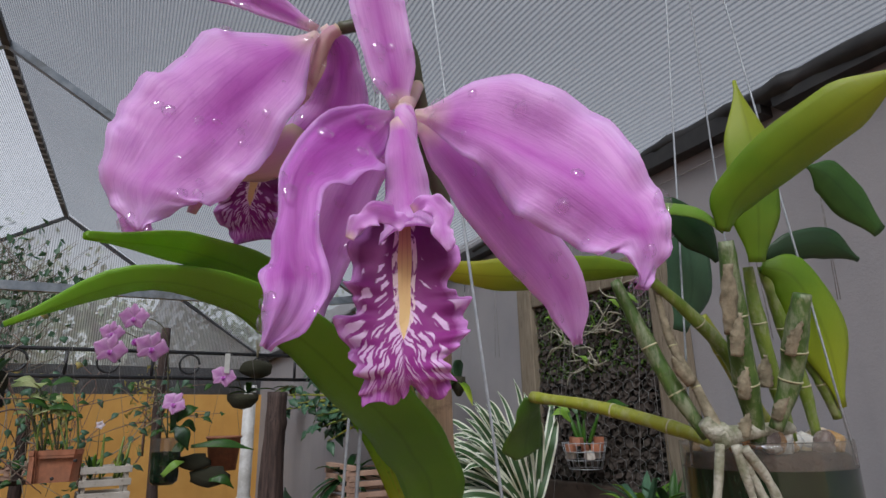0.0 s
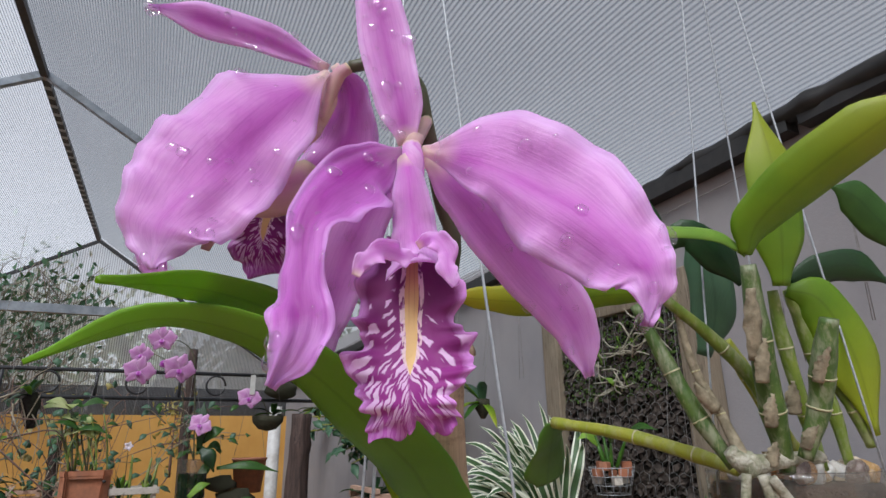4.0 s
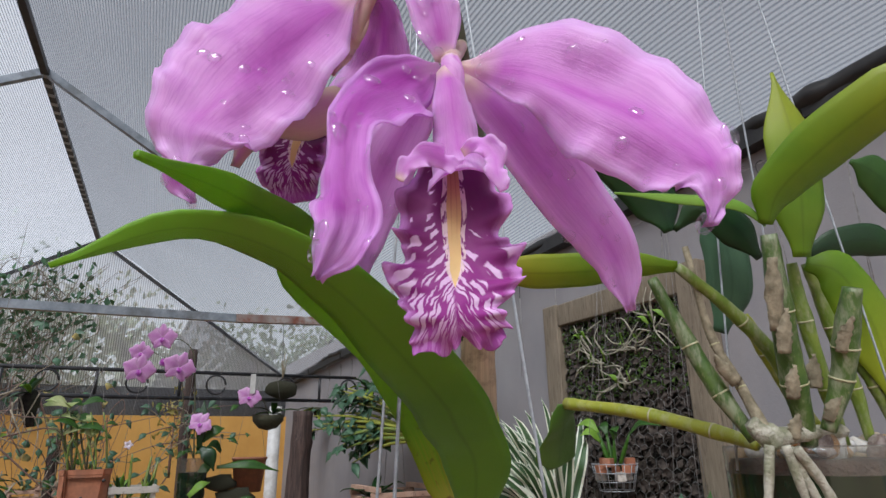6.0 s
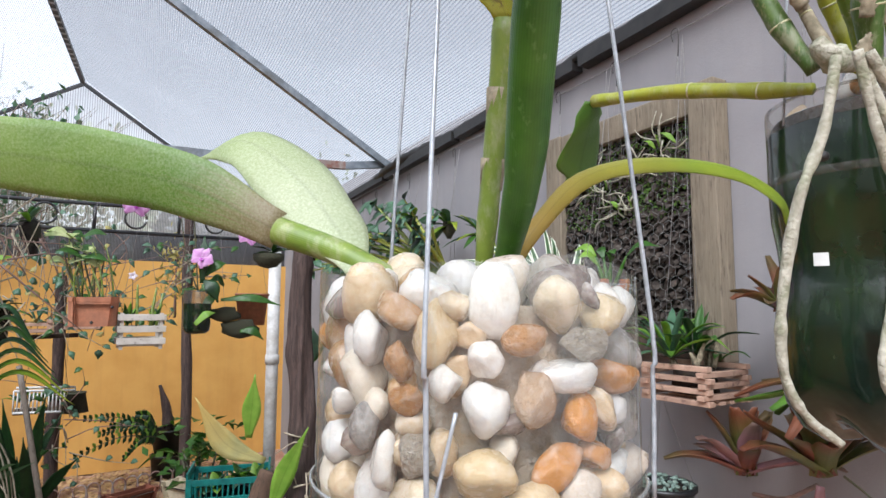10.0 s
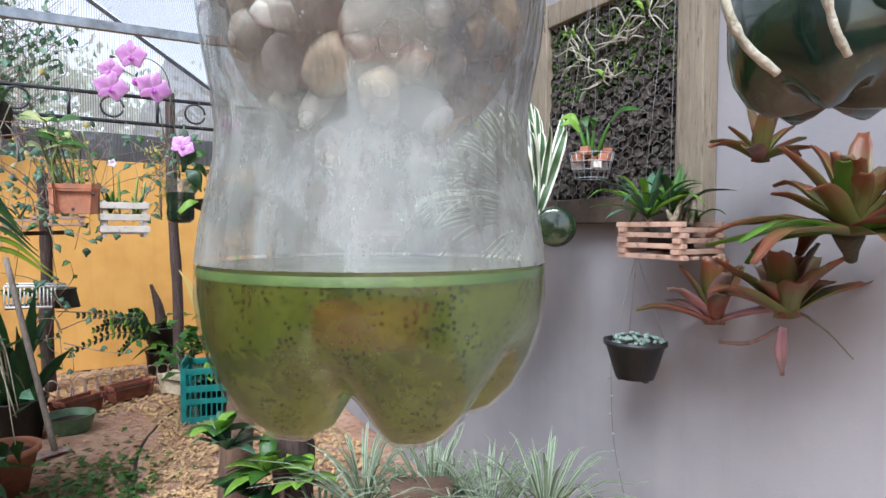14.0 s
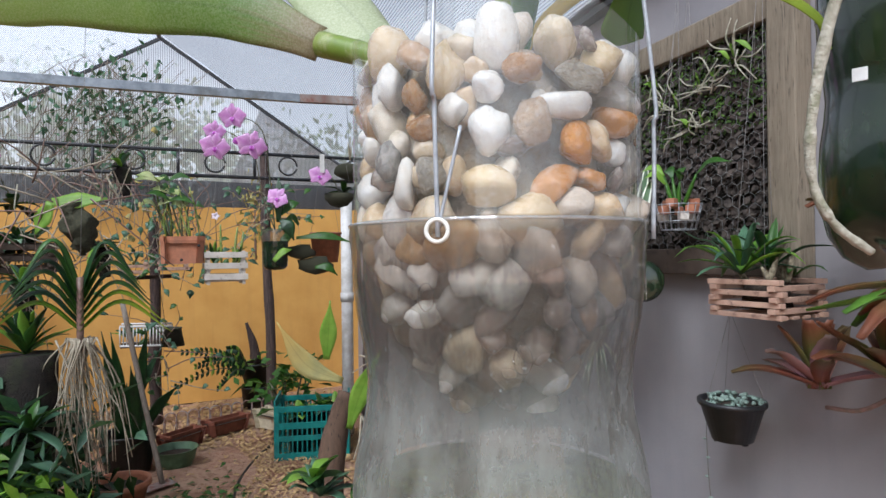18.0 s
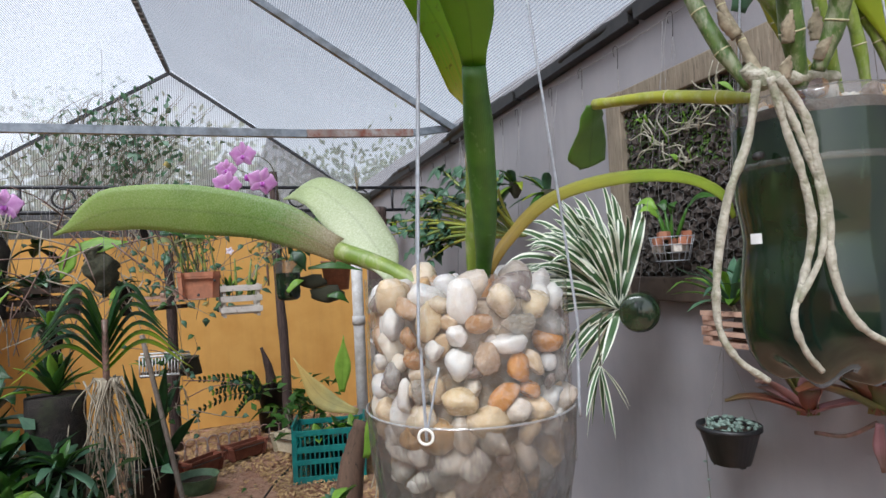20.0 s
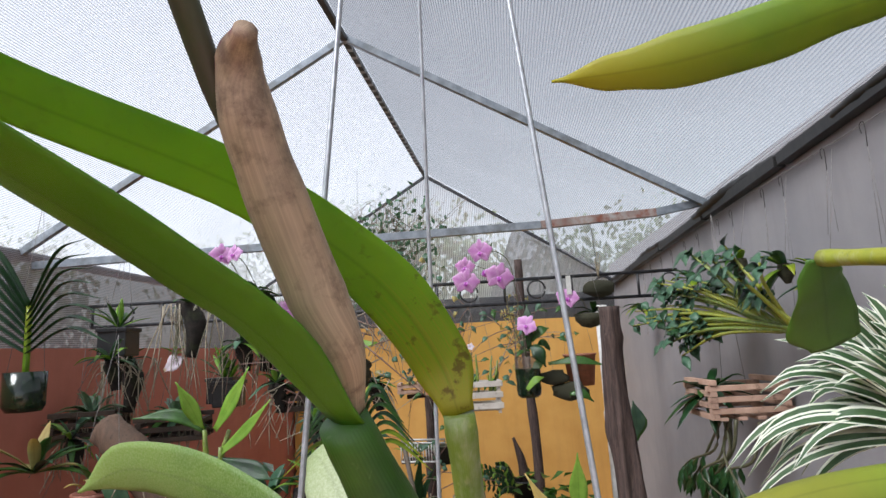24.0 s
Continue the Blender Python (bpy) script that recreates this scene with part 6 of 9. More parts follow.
strings(basket, [(bc.x + sx, bc.y + sy, 1.32) for sx, sy in ((0.07, 0.03), (-0.06, -0.04), (-0.02, 0.08))], on_wall(1.12, 2.28, 0.03))
orc = thing("orchid", "leafy orchid with pale bulbs growing in the slat basket", "orchid", (bc.x, bc.y, 1.32))
rosette(orc, (bc.x - 0.04, bc.y + 0.04, 1.34), 26, 0.25, 0.0115, ["leaf_cut", "leaf_blue", "leaf_blue", "leaf_fresh"], (0.4, 1.35), 0.45, 21, thick=0.0012)
rosette(orc, (bc.x - 0.0, bc.y - 0.01, 1.35), 9, 0.2, 0.014, ["leaf_mid", "leaf_dark"], (0.6, 1.4), 0.4, 23, thick=0.0012)
rosette(orc, (bc.x + 0.05, bc.y - 0.04, 1.335), 4, 0.12, 0.009, ["leaf_mid"], (0.3, 0.9), 0.5, 22)
for i in range(8):
    p = Vector((bc.x + r_.uniform(-0.06, 0.05), bc.y + r_.uniform(-0.05, 0.05), 1.32))
    part("pale_bulb", tube([p, p + Vector((r_.uniform(-0.02, 0.02), r_.uniform(-0.02, 0.02), r_.uniform(0.03, 0.075)))], [0.006, 0.0075, 0.003], 8, 6), MAT["papery"], orc)

# wire basket with an orchid at the frame's foot
wb = Vector((1.4264, 1.352, 1.5359))
wbask = thing("wire_basket", "small wire basket holding bits of brick, hung by the frame", "basket", tuple(wb - Vector((0, 0, 0.07))))
for k in range(4):
    z = wb.z - 0.07 + 0.025 * k
    rr = 0.05 + 0.006 * k
    part("hoop", tube([wb + Vector((rr * math.cos(j * 0.5236), rr * math.sin(j * 0.5236), z - wb.z)) for j in range(13)], 0.0012, 5, 24), MAT["wire"], wbask)
for j in range(16):
    an = j * 6.283 / 16
    part("rod", tube([wb + Vector((0.05 * math.cos(an), 0.05 * math.sin(an), -0.07)), wb + Vector((0.068 * math.cos(an), 0.068 * math.sin(an), 0.008))], 0.001, 5, 1), MAT["wire"], wbask)
for j in range(9):
    an = j * 0.7
    part("brick_bit", flat("bit", box((0.03, 0.025, 0.025), wb + Vector((0.045 * math.cos(an), 0.045 * math.sin(an), -0.03 + 0.02 * (j % 3))), 0.003, rz=an)), MAT["terracotta" if j % 3 else "wood_white"], wbask)
strings(wbask, [wb + Vector((0, 0.06, 0)), wb + Vector((-0.04, -0.05, 0))], on_wall(1.42, 2.28, 0.05))
orcw = thing("orchid", "small orchid with broad fresh leaves in the wire basket", "orchid", tuple(wb))
for dx, dy, L, mt in ((-0.02, 0.06, 0.13, "leaf_fresh"), (0.0, -0.10, 0.12, "leaf_mid"), (-0.05, 0.02, 0.09, "leaf_fresh"), (-0.02, -0.03, 0.1, "leaf_mid"), (0.01, 0.04, 0.12, "leaf_mid")):
    a = wb + Vector((dx * 0.3, dy * 0.2, 0.0))
    b = a + Vector((dx * 0.4, dy * 0.5, L * 0.75))
    part("bulb", tube([a, b], [0.006, 0.007, 0.003], 8, 5), MAT["bulb"], orcw)
    part("leaf", blade([b, b + Vector((dx * 0.6, dy * 0.5, 0.03)), b + Vector((dx * 1.2, dy * 1.2, 0.02))], [0.005, 0.018, 0.001], (-0.5, -0.4, 0.7), 10, 4, 0.15), MAT[mt], orcw)

# black hanging pot
bp = (Vector((1.3181, 1.1979, 1.0026)) + Vector((1.4456, 1.0788, 1.0016))) / 2
black = thing("hanging_pot", "black plastic hanging pot with a grey trailing succulent", "plant pot", (bp.x, bp.y, 0.90))
part("pot_body", pot_body(0.052, 0.08, 0.105, (bp.x, bp.y, 0.898)), MAT["black_plastic"], black)
part("soil", lathe([(0.001, 0.98), (0.075, 0.978)], (bp.x, bp.y, 0.012), 20), MAT["soil"], black)
for an in (0.4, 2.5, 4.6):
    part("foot", flat("foot", box((0.014, 0.014, 0.012), (bp.x + 0.04 * math.cos(an), bp.y + 0.04 * math.sin(an), 0.897), 0.002, rz=an)), MAT["black_plastic"], black)
strings(black, [(bp.x + 0.082 * math.cos(a), bp.y + 0.082 * math.sin(a), 1.0) for a in (0.9, 3.0, 5.1)], (bp.x, bp.y + 0.0, 1.24))
succ = thing("succulent", "grey-green trailing succulent spilling from the black pot", "succulent", (bp.x, bp.y, 1.0))
for j in range(46):
    an, rr = r_.uniform(0, 6.28), 0.075 * math.sqrt(r_.random())
    me = pebble_mesh("bud", 60 + j % 6, 1, 0.3) if j < 6 else bpy.data.meshes["bud" if j % 6 == 0 else f"bud.{j % 6:03d}"]
    ob = part("leaf_bud", me, MAT["succulent"], succ)
    ob.matrix_basis = Matrix.LocRotScale((bp.x + rr * math.cos(an), bp.y + rr * math.sin(an), 1.0 + r_.uniform(-0.004, 0.016)), Euler((r_.random() * 3, 0, r_.random() * 6)), Vector((0.010, 0.008, 0.006)))
    ob.matrix_parent_inverse = succ.matrix_basis.inverted()
tr = [(1.387, 1.227, 0.9679), (1.3762, 1.216, 0.8418), (1.3752, 1.2027, 0.6963), (1.3724, 1.1658, 0.5744), (1.371, 1.1469, 0.5201)]
part("trailing_stem", tube(tr, 0.0008, 5, 12), MAT["peduncle"], succ)
for i, p in enumerate(spline(tr, 11)):
    ob = part("leaf_bud", bpy.data.meshes["bud"], MAT["succulent"], succ)
    ob.matrix_basis = Matrix.LocRotScale(p + Vector((-0.003, 0.004 * (-1) ** i, 0)), Euler((0, 0, i)), Vector((0.006, 0.005, 0.004)))
    ob.matrix_parent_inverse = succ.matrix_basis.inverted()

# bromeliads
def bromeliad(at, n, L, w, mats, seed, label, rise=(0.35, 1.15), droop=0.28):
    b = thing("bromeliad", label, "bromeliad", at, "bromeliads on the grey wall")
    rosette(b, at, n, L, w, mats, rise, droop, seed, cup=0.5, thick=0.0016, base=0.85, tip=0.38)
    return b


b1 = bromeliad((1.3536, 0.7816, 1.4596), 13, 0.17, 0.022, ["leaf_brom_green", "leaf_brom"], 31, "small reddish green bromeliad hung on the grey wall", (0.3, 1.4))
b2 = bromeliad((1.2772, 0.5625, 1.3008), 44, 0.27, 0.023, ["leaf_brom_green", "leaf_brom_green", "leaf_brom_green", "leaf_brom", "leaf_cut"], 32, "large bromeliad with green and rust-red leaves", (0.1, 1.42), 0.34)
b3 = bromeliad((1.3723, 0.8973, 1.0792), 15, 0.23, 0.027, ["leaf_brom", "leaf_brom_pink", "leaf_brom_green"], 33, "reddish bromeliad with pinkish inner leaves", (0.22, 1.45), 0.3)
b4 = bromeliad((1.359, 0.7201, 1.1187), 18, 0.24, 0.027, ["leaf_brom", "leaf_brom_green", "leaf_brom_green"], 34, "rust-red bromeliad linked by a runner", (0.2, 1.45), 0.3)
part("runner", tube([(1.3815, 0.8871, 1.0384), (1.3758, 0.8102, 1.0495), (1.3703, 0.7375, 1.0966)], 0.005, 8, 8), MAT["pedicel"], b4)
part("dead_leaf", blade([(1.3594, 0.7258, 1.0993), (1.3597, 0.7291, 1.0489), (1.3594, 0.7247, 0.9936)], [0.008, 0.013, 0.004], (-0.9, -0.3, 0.1), 8, 4, 0.4), MAT["leaf_brom_pink"], b4)
part("dry_stalk", tube([(1.3558, 0.6779, 1.1309), (1.3523, 0.6312, 1.1026), (1.3591, 0.5879, 1.0556)], [0.003, 0.0015], 6, 8), MAT["peduncle"], b4)
part("root_clump", tube([(1.2984, 0.5788, 1.3165), (1.3805, 0.6067, 1.2537)], [0.03, 0.012], 10, 6), MAT["coir"], b2)

# spider plant in a green bottle
sp = Vector((1.2625, 1.3356, 1.3163))
spot = thing("bottle_pot", "green plastic bottle lying on its side, hung as a pot", "plant pot", tuple(sp))
away = Vector((sp.x, sp.y + 0.08, 0)).normalized()
leftward = Vector((-away.y, away.x, 0))
part("bottle_body", tube([sp + away * 0.2 - leftward * 0.02, sp + away * 0.1 - leftward * 0.01, sp - away * 0.02, sp - away * 0.045, sp - away * 0.052], [0.045, 0.058, 0.06, 0.052, 0.02], 24, 16), MAT["green_bottle"], spot)
strings(spot, [sp + Vector((0.0, 0.0, 0.05))], on_wall(sp.y + 0.05, 2.28, 0.06))
spider = thing("spider_plant", "spider plant with narrow white-edged leaves growing from the bottle", "spider plant", tuple(sp + Vector((-0.05, 0.07, 0.02))))
sa = sp + leftward * 0.06 + away * 0.06 + Vector((0, 0, 0.01))
r_sp = random.Random(41)
for i in range(104):
    low = i >= 96
    an = radians(r_sp.triangular(-20, 122, 62)) if not low else radians(r_sp.uniform(-80, -35))
    L = r_sp.uniform(0.36, 0.56) * (1.0 if not low else 0.6) * (1 - 0.2 * max(0, math.sin(an)))
    lean = r_sp.uniform(-0.5, 0.7)
    out = (leftward * math.cos(an) + Vector((0, 0, math.sin(an))) - away * lean).normalized()
    droop = r_sp.uniform(0.3, 0.62) * L
    pts = [sa + away * r_sp.uniform(-0.02, 0.02) + out * (L * s * (1 - 0.15 * s * s)) + Vector((0, 0, 0.3 * L * s - droop * (s * s + 0.35 * s**4) * max(0.35, math.cos(an)))) + leftward * 0.1 * L * s * s for s in (0, 0.2, 0.4, 0.6, 0.8, 1.0)]
    w = r_sp.uniform(0.011, 0.0165)
    up = Vector((0, 0, 0.55)) - away * r_sp.uniform(0.6, 1.1) - leftward * r_sp.uniform(-0.4, 0.5)
    part("leaf", blade(pts, [w * 0.55, w * 0.9, w, w * 0.9, w * 0.65, 0.0006], up, 14, 4, 0.35, 0.001), MAT["leaf_spider"], spider)
part("runner", tube([sa, sa + Vector((-0.06, 0.02, -0.04)), sa + Vector((-0.07, 0.02, -0.2))], 0.0025, 6, 10), MAT["peduncle"], spider)
rosette(spider, sa + Vector((-0.07, 0.02, -0.18)), 7, 0.17, 0.008, ["leaf_spider"], (-1.3, -0.5), 0.3, 43, thick=0.001, cup=0.4, base=0.6)

# hooks and strings along the wall
line = thing("wall_wire", "thin wire along the grey wall with empty hooks and strings", "wire", tuple(on_wall(0.4, 2.30, 0.05)))
part("line_wire", tube([on_wall(0.2, 2.33, 0.05), on_wall(1.6, 2.27, 0.05), on_wall(3.2, 2.26, 0.05), on_wall(5.0, 2.22, 0.05)], 0.0015, 5, 20), MAT["string"], line)
for i in range(17):
    y = 0.55 + i * 0.27 + r_.uniform(-0.06, 0.06)
    z = 2.315 - 0.03 * y
    p = on_wall(y, z, 0.05)
    part("hook", tube([p + Vector((0, 0.012, -0.02)), p + Vector((0, 0.016, 0.01)), p + Vector((0, 0, 0.018)), p + Vector((0, -0.008, 0)), p + Vector((0, -0.004, -0.07))], 0.0016, 5, 14), MAT["wire_dark"], line)
    L = r_.uniform(0.25, 0.6)
    for k in range(2):
        part("loose_string", tube([p + Vector((0, -0.004, -0.06)), p + Vector((-0.01, 0.03 * (k - 0.5) + r_.uniform(-0.02, 0.02), -L))], 0.0009, 4, 2), MAT["string"], line)

# ---- things hung on the rail before the orange wall ----
HY = 3.5


def trough(owner, a, b, top, h, d, mat, part_name="trough_body", taper=0.8):
    """A long planting box between the corners a and b of its front rim."""
    a, b = Vector(a), Vector(b)
    L = (b - a).length
    ax = (b - a).normalized()
    ay = Vector((-ax.y, ax.x, 0))
    c = (a + b) / 2 + ay * d / 2
    V, F = [], []
    rings = [(1.0, 0.0, 0), (1.0, -h * 0.16, 0), (0.97, -h * 0.17, 0), (taper, -h, 0), (taper * 0.9, -h, 1), (0.9, -h * 0.3, 1), (0.93, 0.0, 1)]
    for k, z, inner in rings:
        hx, hy = L / 2 * k, d / 2 * (k if not inner else k * 0.97)
        n = 0.18 * d
        for sx, sy in ((-1, -1), (1, -1), (1, 1), (-1, 1)):
            for ox, oy in (((n, 0), (0, n)) if sx * sy > 0 else ((0, n), (n, 0))):
                V.append(tuple(c + ax * (sx * (hx - ox)) + ay * (sy * (hy - oy)) + Vector((0, 0, top - c.z + z))))
    for r in range(len(rings)):
        r2 = (r + 1) % len(rings)
        for j in range(8):
            F.append((r * 8 + j, r * 8 + (j + 1) % 8, r2 * 8 + (j + 1) % 8, r2 * 8 + j))
    F.append(tuple(range(3 * 8, 4 * 8)))
    part(part_name, flat("trough", (V, F)), MAT[mat], owner)
    V = [tuple(c + ax * (sx * L * 0.45) + ay * (sy * d * 0.43) + Vector((0, 0, top - c.z - h * 0.25))) for sx, sy in ((-1, -1), (1, -1), (1, 1), (-1, 1))]
    part("soil", flat("soil", (V, [(0, 1, 2, 3)])), MAT["soil"], owner)
    return c


terr = thing("terracotta_trough", "long terracotta trough with drain holes hung from the rail", "planter", (-0.0097, 3.4638, 1.5154))
ta, tb = (-0.0097, 3.4638, 1.5154), (0.2068, 3.3891, 1.5166)
tc = trough(terr, ta, (tb[0], ta[1] - 0.03, tb[2]), ta[2], 0.145, 0.13, "terracotta", taper=0.94)
for sx in (-0.01, 0.075):
    part("drain_hole", tube([(tc.x + sx, ta[1] - 0.032, ta[2] - (0.05 if sx > 0.05 else 0.125)), (tc.x + sx, ta[1] - 0.02, ta[2] - (0.05 if sx > 0.05 else 0.125))], 0.008, 8, 1), MAT["wire_dark"], terr)
strings(terr, [(ta[0] + 0.02, ta[1], ta[2]), (tb[0] - 0.02, ta[1], ta[2])], (tc.x, RY, 2.06), 0.001)
tp = thing("orchid", "orchid with pale cream-green leaves above long bare canes", "orchid", tuple(tc))
rr_ = random.Random(12)
for i in range(16):
    a = tc + Vector((rr_.uniform(-0.08, 0.09), rr_.uniform(-0.03, 0.03), -0.02))
    b = a + Vector((rr_.uniform(-0.1, 0.06) - 0.01, rr_.uniform(-0.05, 0.03), rr_.uniform(0.17, 0.34)))
    mid = a.lerp(b, 0.5) + Vector((rr_.uniform(-0.02, 0.02), 0, 0.01))
    part("cane", tube([a, mid, b], [0.004, 0.0045, 0.003], 6, 8), MAT["bulb_light" if i % 3 else "peduncle"], tp)
    if i % 2 == 0:
        for k in range(2):
            d = Vector((rr_.uniform(-0.12, 0.12), rr_.uniform(-0.06, 0.02), rr_.uniform(-0.02, 0.03)))
            part("leaf", blade([b, b + d * 0.5 + Vector((0, 0, 0.02)), b + d], [0.008, 0.03, 0.003], (0, -0.6, 0.8), 8, 4, 0.1), MAT["leaf_cream" if i < 9 else "leaf_mid"], tp)
crate = thing("slat_crate", "pale wooden slatted crate hung from the rail", "basket", (0.21, 3.483, 1.434))
ca, cb = Vector((0.21, 3.483, 1.434)), Vector((0.4362, 3.4479, 1.4353))
cw = abs(cb.x - ca.x)
cc = (ca + cb) / 2 + Vector((0, 0.09, -0.165))
for k in range(3):
    z = ca.z - 0.02 - 0.06 * k
    for sy in (-0.09, 0.09):
        part("slat", flat("slat", box((cw, 0.012, 0.032), (cc.x, cc.y + sy, z), 0.003, wobble=0.002, seed=k)), MAT["wood_white"], crate)
    for sx in (-1, 1):
        part("slat", flat("slat", box((0.012, 0.16, 0.032), (cc.x + sx * (cw / 2 - 0.01), cc.y, z), 0.003)), MAT["wood_white"], crate)
for sx in (-1, 1):
    for sy in (-0.075, 0.075):
        part("corner_post", flat("slat", box((0.018, 0.018, 0.185), (cc.x + sx * (cw / 2 - 0.022), cc.y + sy, cc.z + 0.075), 0.003)), MAT["wood_white"], crate)
part("floor_board", flat("slat", box((cw * 0.9, 0.15, 0.012), (cc.x, cc.y, cc.z + 0.005), 0.002)), MAT["wood_white"], crate)
strings(crate, [(ca.x + 0.02, cc.y, ca.z), (cb.x - 0.02, cc.y, ca.z)], (cc.x, RY, 2.06), 0.001)
cp = thing("orchid", "small orchids with short green bulbs in the pale crate", "orchid", tuple(cc))
rosette(cp, cc + Vector((-0.06, 0, 0.1)), 9, 0.15, 0.012, ["leaf_mid", "leaf_fresh"], (0.7, 1.4), 0.2, 51)
rosette(cp, cc + Vector((0.06, -0.02, 0.1)), 8, 0.13, 0.011, ["leaf_fresh", "leaf_mid"], (0.7, 1.4), 0.2, 52)
for k in range(5):
    p = cc + Vector((rr_.uniform(-0.08, 0.09), -0.03, 0.1))
    q = p + Vector((rr_.uniform(-0.02, 0.03), 0, rr_.uniform(0.12, 0.22)))
    part("bulb", tube([p, q], [0.006, 0.008, 0.004], 7, 5), MAT["bulb_light"], cp)
wfl = Vector((0.27, 3.48, 1.626))
for k in range(5):
    an = k * 1.257
    part("white_petal", blade([wfl, wfl + Vector((0.012 * math.cos(an), -0.006, 0.012 * math.sin(an))), wfl + Vector((0.024 * math.cos(an), -0.004, 0.024 * math.sin(an)))], [0.003, 0.009, 0.001], (0, -1, 0), 6, 4, 0.1), MAT["white_petal"], cp)
part("flower_stem", tube([cc + Vector((-0.04, 0, 0.1)), wfl], 0.002, 5, 4), MAT["peduncle"], cp)


def phal_flower(owner, at, face, size, seed=0):
    """A moth orchid bloom: two broad petals, three sepals, a small lip."""
    at, f = Vector(at), Vector(face).normalized()
    right = f.cross(Vector((0, 0, 1))).normalized()
    up = right.cross(f)
    fl = part("flower", tube([at - f * 0.012, at], [0.002, 0.003], 6, 2), MAT["peduncle"], owner)
    for an, L, w in ((0.15, 1.0, 0.62), (3.0, 1.0, 0.62), (1.57, 0.95, 0.34), (-0.95, 0.9, 0.32), (-2.2, 0.9, 0.32)):
        d = right * math.cos(an + seed) + up * math.sin(an + seed)
        part("petal", blade([at, at + d * size * L * 0.5 + f * 0.006, at + d * size * L], [size * 0.1, size * w, size * 0.12], f, 10, 6, -0.1, 0.0012), MAT["phal"], fl)
    part("lip", blade([at + f * 0.004, at - up * size * 0.2 + f * 0.014, at - up * size * 0.42 + f * 0.008], [size * 0.1, size * 0.17, size * 0.04], f, 8, 4, 0.3), MAT["petal_deep"], fl)


ph = thing("phalaenopsis", "moth orchid with a long arching stem of pink flowers", "orchid", (0.586, 3.45, 1.386))
phb = Vector((0.581, 3.45, 1.55))
ppot = thing("bottle_pot", "green plastic bottle pot with a clear rim tied to the post", "plant pot", (0.58, 3.45, 1.326))
pz0, pz1 = 1.326, 1.556
part("bottle_body", lathe([(0.001, 0.0), (0.05, 0.004), (0.066, 0.02), (0.07, 0.06), (0.066, 0.085), (0.071, 0.12), (0.071, (pz1 - pz0) * 0.7)], (phb.x, phb.y, pz0), 24), MAT["green_bottle"], ppot)
ob = part("clear_collar", lathe([(0.0705, (pz1 - pz0) * 0.7), (0.071, pz1 - pz0)], (phb.x, phb.y, pz0), 24), MAT["clear"], ppot)
part("soil", lathe([(0.001, (pz1 - pz0) * 0.6), (0.066, (pz1 - pz0) * 0.6)], (phb.x, phb.y, pz0), 16), MAT["soil"], ppot)
strings(ppot, [(phb.x - 0.06, phb.y, pz1), (phb.x + 0.06, phb.y, pz1)], (phb.x, RY, 2.06), 0.001)
part("flower_stem", tube([phb, (0.551, 3.45, 1.887), (0.523, 3.45, 2.087), (0.457, 3.45, 2.158), (0.392, 3.45, 2.159)], [0.004, 0.0035, 0.003, 0.002], 7, 24), MAT["peduncle"], ph)
part("flower_stem", tube([phb, (0.515, 3.45, 1.737), (0.481, 3.45, 1.937), (0.435, 3.45, 2.032), (0.316, 3.45, 2.091)], [0.004, 0.003, 0.002, 0.002], 7, 24), MAT["peduncle"], ph)
for i, (p, s) in enumerate((((0.357, 3.43, 2.165), 0.075), ((0.265, 3.43, 2.079), 0.06), ((0.264, 3.4, 1.99), 0.08), ((0.452, 3.4, 2.01), 0.085))):
    phal_flower(ph, p, (-0.35 + 0.1 * i, -0.9, -0.15), s, 0.1 * i)
part("flower_bud", tube([(0.393, 3.44, 2.032), (0.376, 3.43, 2.034), (0.361, 3.43, 2.023)], [0.008, 0.022, 0.01], 8, 6), MAT["petal_deep"], ph)
phal_flower(ph, (0.586, 3.4, 1.728), (-0.4, -0.9, 0.2), 0.065, 0.6)
for a, b, w, mt in (((0.599, 3.44, 1.595), (0.601, 3.44, 1.846), 0.032, "leaf_dark"), ((0.606, 3.43, 1.609), (0.676, 3.4, 1.492), 0.04, "leaf_dark"), ((0.612, 3.43, 1.639), (0.712, 3.42, 1.705), 0.03, "leaf_mid"), ((0.558, 3.36, 1.378), (0.654, 3.36, 1.439), 0.02, "leaf_fresh")):
    a, b = Vector(a), Vector(b)
    part("leaf", blade([a, a.lerp(b, 0.5) + Vector((0, -0.02, 0.02)), b], [0.012, w, 0.004], (-0.3, -0.9, 0.4), 12, 4, 0.15, 0.003), MAT[mt], ph)

# moss ball, small pots and a terracotta pot by the white pipe
kk = Vector((1.1057, 3.7476, 1.9453))
koke = thing("moss_ball", "dark moss ball orchid hung on a wire", "moss ball", tuple(kk))
me = pebble_mesh("moss_ball", 77, 3, 0.25)
ob = part("ball", me, MAT["coir"], koke)
ob.matrix_basis = Matrix.LocRotScale(kk, None, Vector((0.07, 0.07, 0.085)))
for k in range(5):
    part("dry_stem", tube([kk + Vector((0, 0, 0.07)), kk + Vector((rr_.uniform(-0.06, 0.06), 0, rr_.uniform(0.15, 0.26)))], [0.005, 0.002], 6, 4), MAT["papery"], koke)
strings(koke, [kk + Vector((0, 0, 0.08))], kk + Vector((-0.02, 0, 0.45)), 0.0015, "wire_dark")
bowl = thing("hanging_bowl", "dark round hanging bowl with a pink orchid flower", "plant pot", (0.991, 3.6, 1.747))
bq = Vector((0.992, 3.6, 1.697))
